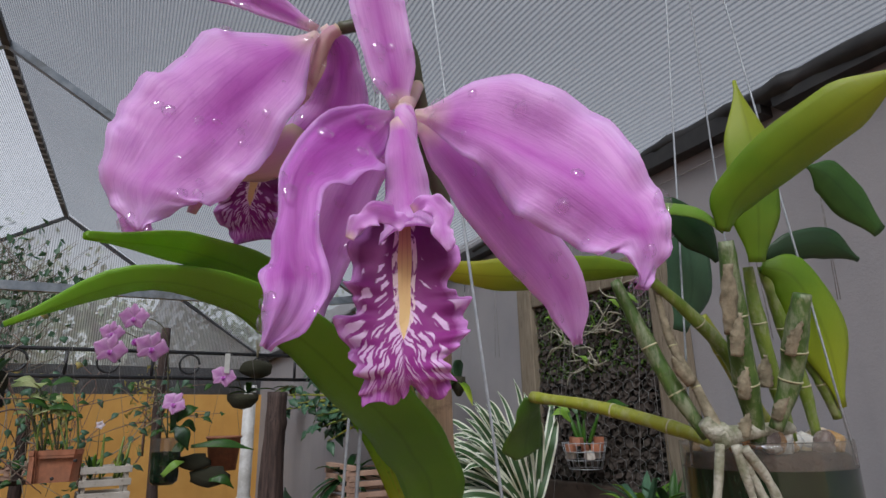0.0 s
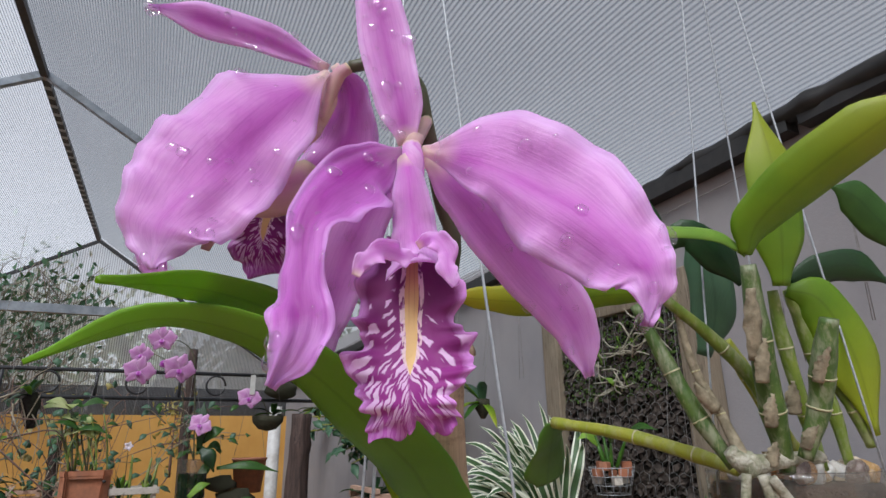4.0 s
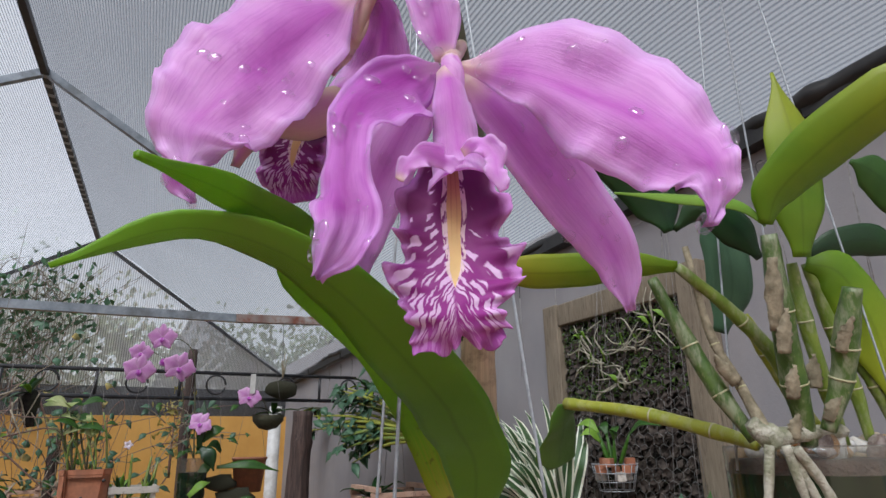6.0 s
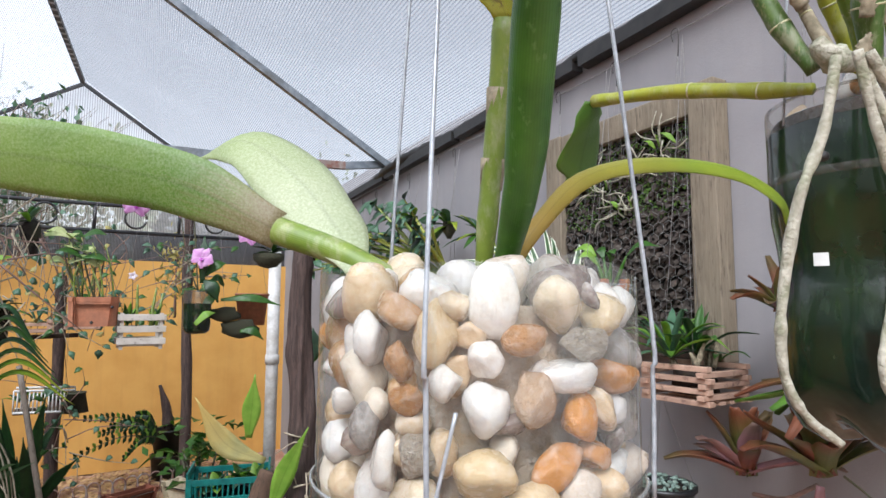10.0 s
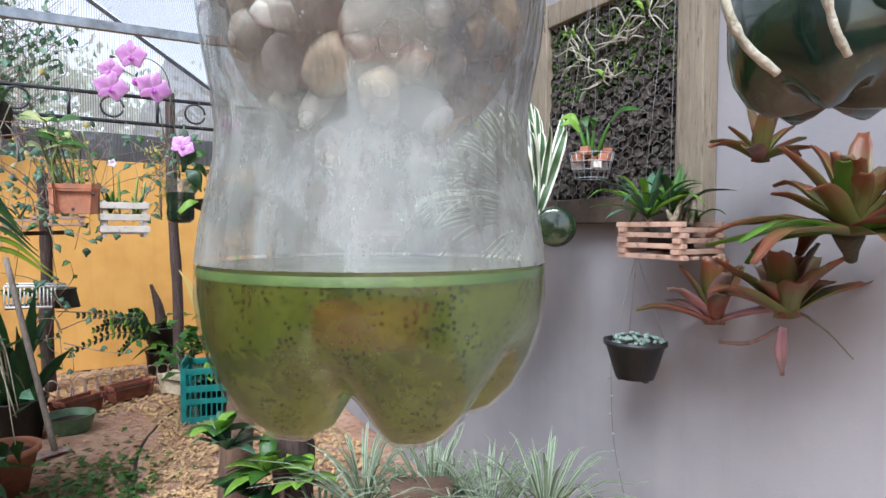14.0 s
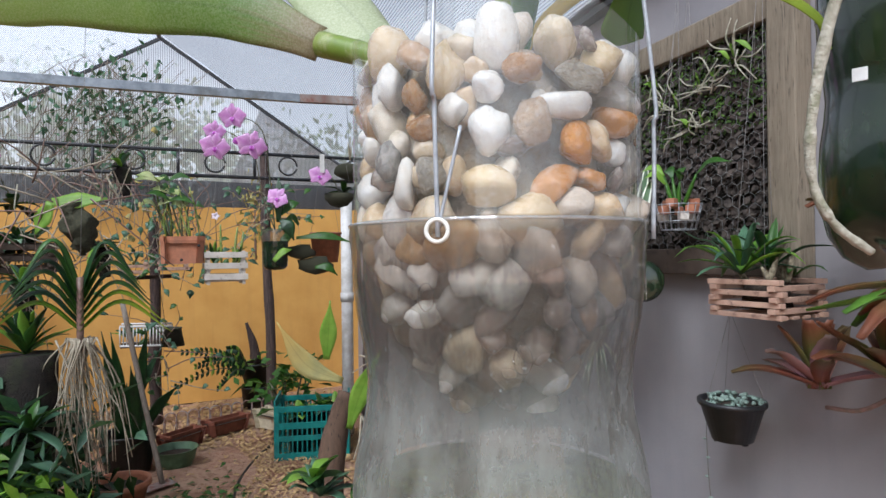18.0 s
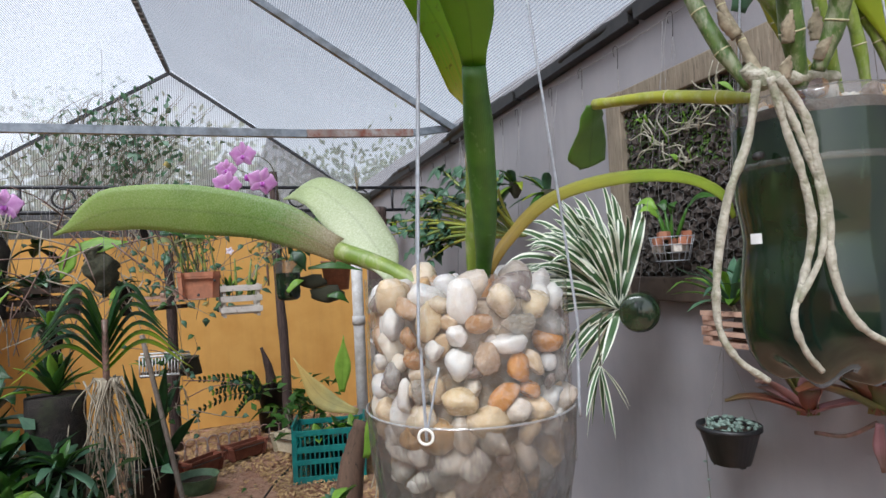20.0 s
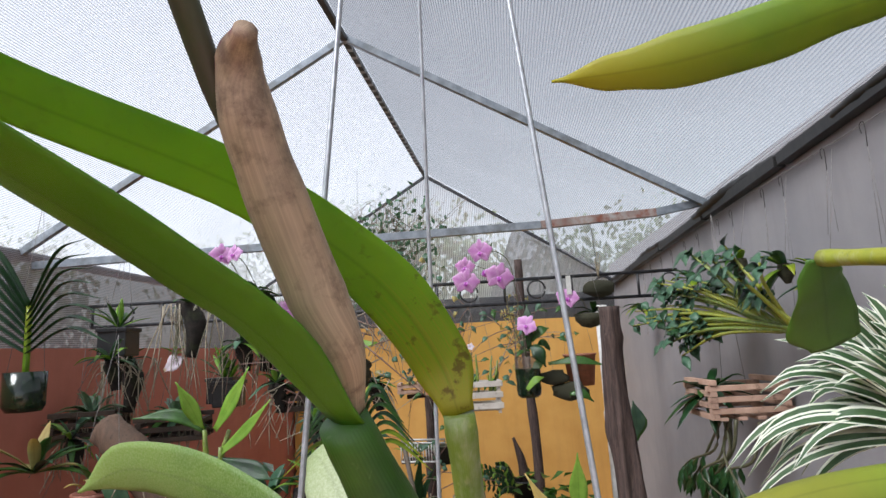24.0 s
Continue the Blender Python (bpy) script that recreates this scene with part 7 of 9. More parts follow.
part("bowl_body", lathe([(0.001, 0.0), (0.05, 0.012), (0.085, 0.05), (0.09, 0.085), (0.082, 0.085), (0.07, 0.05), (0.001, 0.03)], tuple(bq), 20), MAT["coir"], bowl)
strings(bowl, [bq + Vector((-0.08, 0, 0.08)), bq + Vector((0.08, 0, 0.08))], bq + Vector((0, 0, 0.5)), 0.001)
fo = thing("orchid", "orchid with one pink flower and a white tag", "orchid", tuple(bq + Vector((0, 0, 0.085))))
phal_flower(fo, (0.854, 3.52, 1.879), (-0.3, -0.95, 0.1), 0.07, 0.3)
part("flower_stem", tube([bq + Vector((0, 0, 0.08)), bq + Vector((-0.05, -0.04, 0.17)), (0.857, 3.53, 1.881)], 0.003, 6, 8), MAT["peduncle"], fo)
part("plant_tag", flat("tag", box((0.028, 0.003, 0.11), (0.864, 3.5, 1.949), 0.001)), MAT["white_plastic"], fo)
rosette(fo, bq + Vector((0.03, 0, 0.09)), 6, 0.2, 0.02, ["leaf_mid", "leaf_dark"], (0.1, 0.8), 0.4, 61)
tpot = thing("terracotta_pot", "terracotta hanging pot with a drain hole", "plant pot", (0.943, 3.75, 1.395))
part("pot_body", pot_body(0.075, 0.095, 0.19, (0.943, 3.75, 1.361)), MAT["terracotta"], tpot)
strings(tpot, [Vector((0.94, 3.75, 1.55)) + Vector((0.09, 0, 0)), Vector((0.94, 3.75, 1.55)) + Vector((-0.09, 0, 0))], (Vector((0.94, 3.75, 1.55)).x, RY, 2.1), 0.001)
mo = thing("orchid", "orchid on a mossy mount with strap leaves", "orchid", (0.755, 3.5, 1.461))
me = pebble_mesh("mount", 78, 2, 0.4)
for px, s in (((0.818, 3.5, 1.351), 0.055), ((0.732, 3.5, 1.43), 0.045)):
    ob = part("mossy_mount", me, MAT["coir"], mo)
    ob.matrix_basis = Matrix.LocRotScale(px, None, Vector((s * 1.5, s, s)))
for a, b in (((0.705, 3.48, 1.507), (1.027, 3.44, 1.479)), ((0.806, 3.45, 1.337), (0.928, 3.42, 1.289)), ((0.694, 3.5, 1.554), (0.585, 3.44, 1.399)), ((0.723, 3.5, 1.585), (0.641, 3.46, 1.612))):
    a, b = Vector(a), Vector(b)
    part("leaf", blade([a, a.lerp(b, 0.5) + Vector((0, -0.02, 0.025)), b], [0.01, 0.026, 0.003], (-0.2, -0.8, 0.5), 12, 4, 0.15, 0.003), MAT["leaf_mid"], mo)
strings(mo, [(0.731, 3.5, 1.461)], (Vector((0.731, 3.5, 1.461)).x, RY, 2.06), 0.001)
pipe = thing("drain_pipe", "white plastic drain pipe standing by the wall", "pipe", (2.02, 6.942, 0.0))
pv = Vector((1.322, 4.6, 1.794))
part("pipe_length", tube([(pv.x, pv.y, 0.0), (pv.x, pv.y, pv.z + 0.1)], 0.045, 16, 2), MAT["pvc"], pipe)
part("pipe_collar", tube([(pv.x, pv.y, pv.z - 0.75), (pv.x, pv.y, pv.z - 0.68)], 0.052, 16, 1), MAT["pvc"], pipe)

# posts
for a, b, r in (((0.839, 5.5, 2.414), (0.879, 5.5, 0.185), 0.042), ((-0.054, 5.6, 1.712), (-0.041, 5.6, 0.072), 0.045)):
    post = thing("rustic_post", "dark rough tree-trunk post in front of the orange wall", "post", (b[0], b[1], 0.0), "rough posts")
    pts = [(b[0], b[1], 0.0)] + [tuple(Vector(b).lerp(Vector(a), s) + Vector((rr_.uniform(-0.015, 0.015), 0, 0))) for s in (0.25, 0.5, 0.75, 1)]
    part("trunk", tube(pts, [r * 1.1, r, r * 0.9, r * 0.85], 10, 24, [(rr_.random(), 0.12) for _ in range(5)]), MAT["drift"], post)
bushes = thing("climber_plant", "sparse climbing plant with blue-green leaves round the post", "climber", (-0.04, 5.5, 1.577))
for k in range(60):
    p = Vector((-0.003, 5.4, 1.574)) + Vector((rr_.gauss(0, 0.22), rr_.uniform(-0.15, 0.1), rr_.gauss(0.05, 0.3)))
    d = Vector((rr_.uniform(-1, 1), -0.5, rr_.uniform(-1.2, 0.4))) * 0.06
    part("leaf", blade([p, p + d * 0.5 + Vector((0, -0.01, 0.01)), p + d], [0.01, 0.032, 0.003], (0.1, -0.9, 0.3), 5, 2, 0.1), MAT["leaf_blue" if k % 3 else "leaf_dry"], bushes)
for k in range(14):
    p = Vector((-0.037, 5.45, 1.702)) + Vector((rr_.gauss(0, 0.3), rr_.uniform(-0.1, 0.1), 0.3 + rr_.gauss(0, 0.15)))
    part("twig", tube([p, p + Vector((rr_.uniform(-0.15, 0.15), 0, -0.2)), p + Vector((rr_.uniform(-0.3, 0.3), 0, -0.5 - rr_.random() * 0.3))], [0.004, 0.002], 5, 8), MAT["pedicel"], bushes)
shrub = thing("dry_bush", "thin dry bushy twigs with olive leaves by the post", "shrub", (0.756, 5.6, 1.759))
part("foliage", scatter(160, (0.08, 0.06, 0.16), (0.07, 0.011), 71, (0.769, 5.6, 1.76), tilt=1.4), MAT["leaf_dry"], shrub, "", "stuff")
part("trunk", tube([(0.766, 5.6, 1.378), (0.762, 5.6, 1.902)], [0.012, 0.004], 6, 4), MAT["pedicel"], shrub)

# the white rack and the low baskets on the orange wall
rack = thing("wire_rack", "white wire rack with small plants hung on the post", "rack", (-0.08, 5.2, 0.812))
ra, rb = Vector((-0.292, 5.2, 0.882)), Vector((0.075, 5.2, 0.866))
rh = 0.15
for z in (0, -rh):
    for dy in (0, 0.2):
        part("rack_rail", tube([ra + Vector((0, dy, z)), rb + Vector((0, dy, z))], 0.009, 6, 1), MAT["white_plastic"], rack)
for k in range(17):
    p = ra.lerp(rb, k / 16)
    part("rack_rod", tube([p, p + Vector((0, 0, -rh))], 0.005, 5, 1), MAT["white_plastic"], rack)
part("rack_tray", flat("tray", box(((rb - ra).length, 0.19, 0.02), (ra + rb) / 2 + Vector((0, 0.1, -rh)), 0.004)), MAT["wood_dark"], rack)
part("rack_pot", pot_body(0.085, 0.06, 0.14, (0.076, 5.1, 0.724)), MAT["coir"], rack)
strings(rack, [ra + Vector((0.05, 0.1, 0)), rb + Vector((-0.05, 0.1, 0))], (ra.x * 0.5 + rb.x * 0.5, 5.3, 1.9), 0.002, "wire_dark")
rp = thing("potted_plants", "low mixed plants in the white rack", "plants", tuple(ra.lerp(rb, 0.5)))
for k in range(6):
    rosette(rp, ra.lerp(rb, (k + 0.5) / 6) + Vector((0, 0.09, -0.09)), 6, 0.16, 0.018, ["leaf_fresh", "leaf_blue", "leaf_mid"], (0.5, 1.3), 0.3, 80 + k, seg=6, m=2)
for a, b, z in (((-0.287, 5.0, 1.347), (-0.094, 5.0, 1.35), 0), ((-0.019, 5.0, 1.367), (0.189, 5.0, 1.371), 0)):
    a, b = Vector(a), Vector(b)
    sb = thing("slat_basket", "flat wooden slat basket with dry plants on the orange wall", "basket", tuple(a.lerp(b, 0.5)))
    slat_basket(sb, a.lerp(b, 0.5) + Vector((0, 0.14, -0.06)), (b - a).length, 4, "wood_slat", 0.0, (0.03, 0.022), 5)
    strings(sb, [a + Vector((0.02, 0.1, 0)), b + Vector((-0.02, 0.1, 0))], a.lerp(b, 0.5) + Vector((0, 0.14, 0.55)), 0.0015)
    pl = thing("epiphyte", "small grey epiphyte in the flat slat basket", "plant", tuple(a.lerp(b, 0.5) + Vector((0, 0.14, 0.02))))
    rosette(pl, a.lerp(b, 0.5) + Vector((0, 0.14, 0.0)), 8, 0.2, 0.014, ["leaf_dry", "leaf_blue"], (0.2, 1.2), 0.4, 90 + int(a.x * 10), seg=6, m=2)
shelf = thing("wall_board", "narrow dark board fixed to the post", "board", (-0.083, 5.3, 1.245))
part("board", flat("board", bar((-0.227, 5.3, 1.249), (0.071, 5.3, 1.258), 0.12, 0.03)), MAT["wood_dark"], shelf)
fern = thing("fern", "spreading fern with paired leaflets before the orange wall", "fern", (0.668, 5.7, 0.357))
for k, (x, y) in enumerate(((165, 545), (155, 600), (185, 570), (220, 610), (200, 560), (235, 545))):
    a, b = Vector((0.698, 5.65, 0.387)), None
    b = a + Vector(((x - 268) * 0.0052, -0.05, (585 - y) * 0.0052))
    mid = spline([a, a.lerp(b, 0.5) + Vector((0, -0.05, 0.08)), b], 14)
    part("frond_rib", tube(mid, [0.006, 0.002], 5, 14), MAT["peduncle"], fern)
    for i in range(2, 15):
        for sgn in (-1, 1):
            p = mid[i]
            q = p + Vector((-0.02, -0.01, sgn * 0.075 * (1 - i / 22)))
            part("leaflet", blade([p, p.lerp(q, 0.5), q], [0.006, 0.014, 0.001], (0, -1, 0.1), 4, 2, 0.05), MAT["leaf_dark" if (i + k) % 4 else "leaf_fresh"], fern)
jug = thing("stacked_pots", "two dark plastic pots stacked, with a mounted orchid", "plant pot", (0.77, 5.75, 0.13))
jz = Vector((0.779, 5.75, 0.139))
part("pot_body", pot_body(0.11, 0.13, 0.2, (jz.x, jz.y, 0.02)), MAT["black_plastic"], jug)
part("pot_body", pot_body(0.10, 0.14, 0.2, (jz.x, jz.y, 0.23)), MAT["black_plastic"], jug)
part("driftwood_piece", tube([(jz.x, jz.y, 0.42), (jz.x - 0.02, jz.y, 0.6), (jz.x - 0.08, jz.y, 0.8)], [0.05, 0.04, 0.015], 8, 10), MAT["drift"], jug)
jp = thing("orchid", "small green orchid in the stacked pots", "orchid", (jz.x, jz.y, 0.43))
rosette(jp, (jz.x + 0.03, jz.y, 0.43), 14, 0.2, 0.02, ["leaf_fresh", "leaf_mid"], (0.2, 1.2), 0.4, 95, seg=6, m=2)

# ---- on the ground ----
teal = thing("plastic_crate", "teal plastic harvest crate standing on the earth", "crate", (0.86, 4.35, 0))
TC, TR_, TW, TD, TH = Vector((0.985, 4.32, 0.0)), math.atan2(-0.13, 0.22) * 0.55, 0.5, 0.34, 0.37


def crate_part(name, size, at, mat="teal"):
    M = Matrix.Translation(TC) @ Matrix.Rotation(TR_, 4, "Z")
    v, f = box(size, at, 0.004)
    part(name, flat("crate", ([tuple(M @ Vector(p)) for p in v], f)), MAT[mat], teal)


for sy in (-1, 1):
    y = sy * TD / 2
    for z, h in ((0.025, 0.05), (0.15, 0.035), (0.235, 0.045), (TH - 0.02, 0.04)):
        crate_part("crate_rail", (TW, 0.014, h), (0, y, z))
    for k in range(15):
        x = -TW / 2 + 0.02 + k * (TW - 0.04) / 14
        crate_part("crate_rib", (0.01, 0.01, TH - 0.04), (x, y, TH / 2))
    for sx in (-1, 1):
        crate_part("crate_corner", (0.035, 0.02, TH + 0.01), (sx * (TW / 2 - 0.012), y, TH / 2))
for sx in (-1, 1):
    x = sx * TW / 2
    for z, h in ((0.025, 0.05), (0.16, 0.08), (0.3, 0.03), (TH + 0.015, 0.05)):
        crate_part("crate_rail", (0.014, TD, h), (x, 0, z))
    for k in range(9):
        y = -TD / 2 + 0.02 + k * (TD - 0.04) / 8
        crate_part("crate_rib", (0.01, 0.01, TH), (x, y, TH / 2))
crate_part("crate_floor", (TW - 0.01, TD - 0.01, 0.012), (0, 0, 0.02))
for k, (x, y, s) in enumerate(((-0.1, -0.03, 0.09), (0.08, 0.04, 0.085), (0.16, -0.06, 0.08))):
    pt = thing("plant_pot", "small black nursery pot inside the teal crate", "plant pot", tuple(TC + Vector((x, y, 0.03))), "pots in the crate")
    part("pot_body", pot_body(s * 0.75, s, 0.26, TC + Vector((x, y, 0.03))), MAT["black_plastic"], pt)
    pl = thing("potted_plant", "leafy young plant in a nursery pot", "plant", tuple(TC + Vector((x, y, 0.29))), "young plants")
    rosette(pl, TC + Vector((x, y, 0.27)), 12, 0.22, 0.035, ["leaf_fresh", "leaf_mid", "leaf_blue"], (0.3, 1.3), 0.35, 110 + k, seg=6, m=2)
bs = thing("leafy_plant", "bushy plant with rounded green leaves behind the crate", "plant", (1.109, 6.001, 0.0))
bb = Vector((0.876, 4.7, 0.456))
part("foliage", scatter(120, (0.15, 0.12, 0.10), (0.11, 0.035), 120, bb, tilt=0.7), MAT["leaf_mid"], bs, "", "stuff")
for _ in range(7):
    part("stem", tube([(bb.x + rr_.uniform(-0.1, 0.1), bb.y, 0), bb + Vector((rr_.uniform(-0.2, 0.2), 0, rr_.uniform(-0.1, 0.1)))], 0.008, 5, 2), MAT["peduncle"], bs)
for a, b, h, d, mat, lab in (((0.028, 4.701, 0.0), (0.32, 4.919, 0.0), 0.12, 0.16, "brown_plastic", "long brown plastic planting trough with dry soil"), ((0.333, 4.959, 0.0), (0.673, 5.137, 0.0), 0.12, 0.17, "brown_plastic", "long brown plastic planting trough with dry soil"), ((0.643, 5.155, 0.0), (0.823, 4.867, 0.0), 0.15, 0.2, "cream", "cream plastic planting trough with dark soil")):
    tt = thing("planting_trough", lab, "planter", (a[0], a[1], 0), "troughs on the ground")
    trough(tt, (a[0], a[1], h), (b[0], b[1], h), h, h, d, mat, taper=0.85)
bz = Vector((0.075, 4.418, -0.0))
basin = thing("enamel_basin", "green enamel basin with a pale rim, holding soil", "basin", (bz.x, bz.y, 0))
part("basin_body", lathe([(0.001, 0.005), (0.10, 0.0), (0.125, 0.06), (0.14, 0.125), (0.148, 0.13), (0.138, 0.128), (0.115, 0.05), (0.001, 0.02)], (bz.x, bz.y, 0), 28), MAT["green_basin"], basin)
part("soil", lathe([(0.001, 0.09), (0.125, 0.085)], (bz.x, bz.y, 0), 16), MAT["soil"], basin)
sn = Vector((-0.203, 4.435, 0.0))
spt = thing("plant_pot", "large black plastic pot with snake plants", "plant pot", (sn.x, sn.y, 0))
part("pot_body", pot_body(0.13, 0.17, 0.27, (sn.x, sn.y, 0)), MAT["black_plastic"], spt)
snake = thing("snake_plant", "upright dark green snake plant leaves in a black pot", "snake plant", (sn.x, sn.y, 0.25))
for k in range(13):
    p = Vector((sn.x + rr_.uniform(-0.09, 0.11), sn.y + rr_.uniform(-0.08, 0.08), 0.22))
    q = p + Vector((rr_.uniform(-0.18, 0.3), rr_.uniform(-0.1, 0.1), rr_.uniform(0.3, 0.75)))
    part("leaf", blade([p, p.lerp(q, 0.5) + Vector((0, 0, 0.04)), q], [0.02, 0.036, 0.002], (rr_.uniform(-0.4, 0.4), -1, 0.2), 10, 4, 0.25, 0.004), MAT["leaf_dark"], snake)
tz = Vector((-0.21, 3.659, 0.0))
tpt = thing("terracotta_pot", "round terracotta pot with a thick rim on the ground", "plant pot", (tz.x, tz.y - 0.05, 0))
part("pot_body", pot_body(0.10, 0.145, 0.23, (tz.x, tz.y - 0.05, 0.0), lip=0.014), MAT["terracotta"], tpt)
part("soil", lathe([(0.001, 0.19), (0.135, 0.188)], (tz.x, tz.y - 0.05, 0), 16), MAT["soil"], tpt)
hoe = thing("garden_hoe", "garden hoe with a grey wooden handle leaning among the pots", "hoe", (-0.001, 4.049, 0.0))
hb = Vector((-0.0, 4.037, 0.02))
ht = Vector((-0.232, 4.432, 1.1151))
part("handle", tube([hb, hb.lerp(ht, 0.5), ht], 0.016, 10, 8), MAT["stick"], hoe)
part("blade", flat("hoe", box((0.2, 0.1, 0.006), hb + Vector((-0.03, -0.02, 0.012)), 0.002, rz=0.5)), MAT["rust"], hoe)
hose = thing("garden_hose", "thin black hose lying across the earth", "hose", (0.393, 3.809, 0.0))
part("hose_line", tube([(0.82, 4.735, 0.012), (0.597, 4.342, 0.012), (0.437, 3.953, 0.012), (0.362, 3.603, 0.012), (0.317, 3.23, 0.012), (0.321, 2.846, 0.012)], 0.010, 8, 40), MAT["hose"], hose)
grs = random.Random(9)


def flakes(n, x0, x1, y0, y1, size, seed, z=0.012, keep=None):
    r = random.Random(seed)
    V, F = [], []
    while len(F) < n * 3:
        x, y = r.uniform(x0, x1), r.uniform(y0, y1)
        if keep and not keep(x, y):
            continue
        M = Matrix.LocRotScale((x, y, z + 0.035 * noise.noise(Vector((x * 1.3, y * 1.3, 0))) + r.uniform(0, 0.01)), Euler((r.uniform(-0.5, 0.5), r.uniform(-0.5, 0.5), r.uniform(0, 6.3))), None)
        L, w = size * r.uniform(0.5, 1.6), size * r.uniform(0.25, 0.6)
        k = len(V)
        V += [tuple(M @ Vector(p)) for p in ((-L, -w, 0), (L, -w * 0.6, 0), (L * 0.8, w, 0), (-L, w * 0.8, 0), (0, 0, w * 0.6))]
        F += [(k, k + 1, k + 4), (k + 1, k + 2, k + 4), (k + 2, k + 3, k + 4), (k + 3, k, k + 4)][:3] + [(k + 3, k, k + 4)]
    return V, F


ca_ = Vector((0.557, 3.709, 0.0))
tagged(part("wood_chip_mulch", flakes(7000, 0.25, 1.55, 2.4, 4.7, 0.014, 5, keep=lambda x, y: x > 0.34 + 0.10 * (y - 2.6) + 0.05 * math.sin(y * 5)), MAT["chips"]), "pale wood chip mulch spread over the earth", "mulch", kind="stuff")
tagged(part("leaf_litter", flakes(5000, -1.3, 1.6, 4.75, 6.25, 0.02, 6), MAT["chips"]), "dry brown leaf litter along the orange wall", "leaf litter", kind="stuff")
tagged(part("leaf_litter", flakes(1400, -1.6, 0.6, 2.2, 5.0, 0.012, 7), MAT["chips"]), "scattered dry leaves on the bare earth", "leaf litter", kind="stuff")
tagged(part("weeds", scatter(420, (0.16, 0.25, 0.012), (0.05, 0.016), 8, Vector((0.183, 3.495, 0.0)) + Vector((0, 0, 0.02)), tilt=0.5), MAT["leaf_mid"]), "low green weeds on the bare earth", "weeds", kind="stuff")
for k in range(14):
    p = Vector((-0.25 + 0.085 * k, 5.15 + 0.02 * k, 0.02))
    if k == 0:
        edging = thing("wire_edging", "low rusty wire hoop edging in the bed", "edging", tuple(p))
    part("hoop", tube([p, p + Vector((0.01, 0, 0.13)), p + Vector((0.05, 0, 0.16)), p + Vector((0.09, 0, 0.13)), p + Vector((0.10, 0, 0))], 0.005, 5, 10), MAT["rust"], edging)

# ---- driftwood post with orchids ----
dr = Vector((0.7229, 2.1535, 1.7269))
drift = thing("driftwood_post", "dark cracked driftwood post standing upright", "post", (dr.x + 0.05, dr.y + 0.05, 0))
part("trunk", gnarled(tube([(dr.x + 0.05, dr.y + 0.04, -0.02), (dr.x + 0.03, dr.y + 0.03, 0.5), (dr.x + 0.01, dr.y + 0.01, 1.0), (dr.x - 0.01, dr.y, 1.4), (dr.x - 0.008, dr.y, dr.z)], [0.095, 0.072, 0.056, 0.038, 0.037, 0.031], 28, 60, [(rr_.random(), rr_.uniform(-0.12, 0.14)) for _ in range(12)]), 0.016, 1.0, 40, 3), MAT["drift"], drift)
dl = Vector((0.6264, 2.4092, 0.6058))
logp = thing("leaning_log", "short brown log leaning against the driftwood post", "log", (dl.x, dl.y, 0))
part("log_body", tube([(dl.x - 0.05, dl.y, 0.0), tuple(dl), (0.7017, 2.4216, 0.8337)], [0.06, 0.055, 0.045], 12, 14, [(0.3, 0.1), (0.7, -0.1)]), MAT["log"], logp)
do = thing("orchid", "orchid mounted on driftwood with broad strap leaves and roots", "orchid", (0.6992, 2.127, 0.8741))
for pts, w, mt in (([(0.5586, 2.218, 1.0153), (0.5593, 2.1894, 1.1179), (0.5595, 2.1605, 1.238)], 0.032, "leaf_fresh"), ([(0.6258, 2.1625, 0.7636), (0.6547, 2.1024, 0.9094), (0.7064, 2.0275, 1.0667)], 0.035, "leaf_fresh"), ([(0.6109, 2.1883, 0.936), (0.4871, 2.2402, 0.9993), (0.3881, 2.2723, 1.1591)], 0.04, "leaf_dry"), ([(0.784, 2.2526, 1.2631), (0.7984, 2.2437, 1.3272), (0.793, 2.2474, 1.3911)], 0.03, "leaf_blue"), ([(0.7983, 2.2899, 1.2483), (0.8118, 2.2829, 1.3137), (0.8087, 2.2862, 1.3682)], 0.035, "leaf_mid")):
    part("leaf", blade(pts, [0.012, w, 0.002], (-0.3, -0.95, 0.1), 12, 4, 0.2, 0.003), MAT[mt], do)
for k in range(26):
    p = Vector((0.7159, 2.1164, 0.894)) + Vector((rr_.uniform(-0.06, 0.1), rr_.uniform(-0.05, 0.05), rr_.uniform(-0.2, 0.15)))
    q = p + Vector((rr_.uniform(-0.12, 0.12), rr_.uniform(-0.08, 0.0), rr_.uniform(-0.16, 0.06)))
    part("root", tube([p, p.lerp(q, 0.5) + Vector((0, -0.02, rr_.uniform(-0.03, 0.03))), q], [0.0035, 0.002], 5, 6), MAT["root_thin"], do)
lowp = thing("fern", "ferny blue-green foliage plants at the foot of the driftwood", "fern", (0.774, 3.055, 0.0))
for px, py, n, L, w, mt in ((400, 790, 12, 0.2, 0.022, ["leaf_blue"]), (470, 830, 14, 0.2, 0.03, ["leaf_fresh", "leaf_mid"]), (430, 870, 10, 0.17, 0.04, ["leaf_dark"]), (530, 850, 9, 0.17, 0.03, ["leaf_fresh"]), (390, 760, 9, 0.16, 0.035, ["leaf_mid", "leaf_fresh"])):
    base = Vector((0.4993, 2.0799, 0.4341))
    p = base + Vector(((px - 400) * 0.0016, (px - 400) * -0.0010, (860 - py) * 0.0019))
    rosette(lowp, p, n, L, w, mt, (0.1, 1.1), 0.35, px, seg=7, m=2)
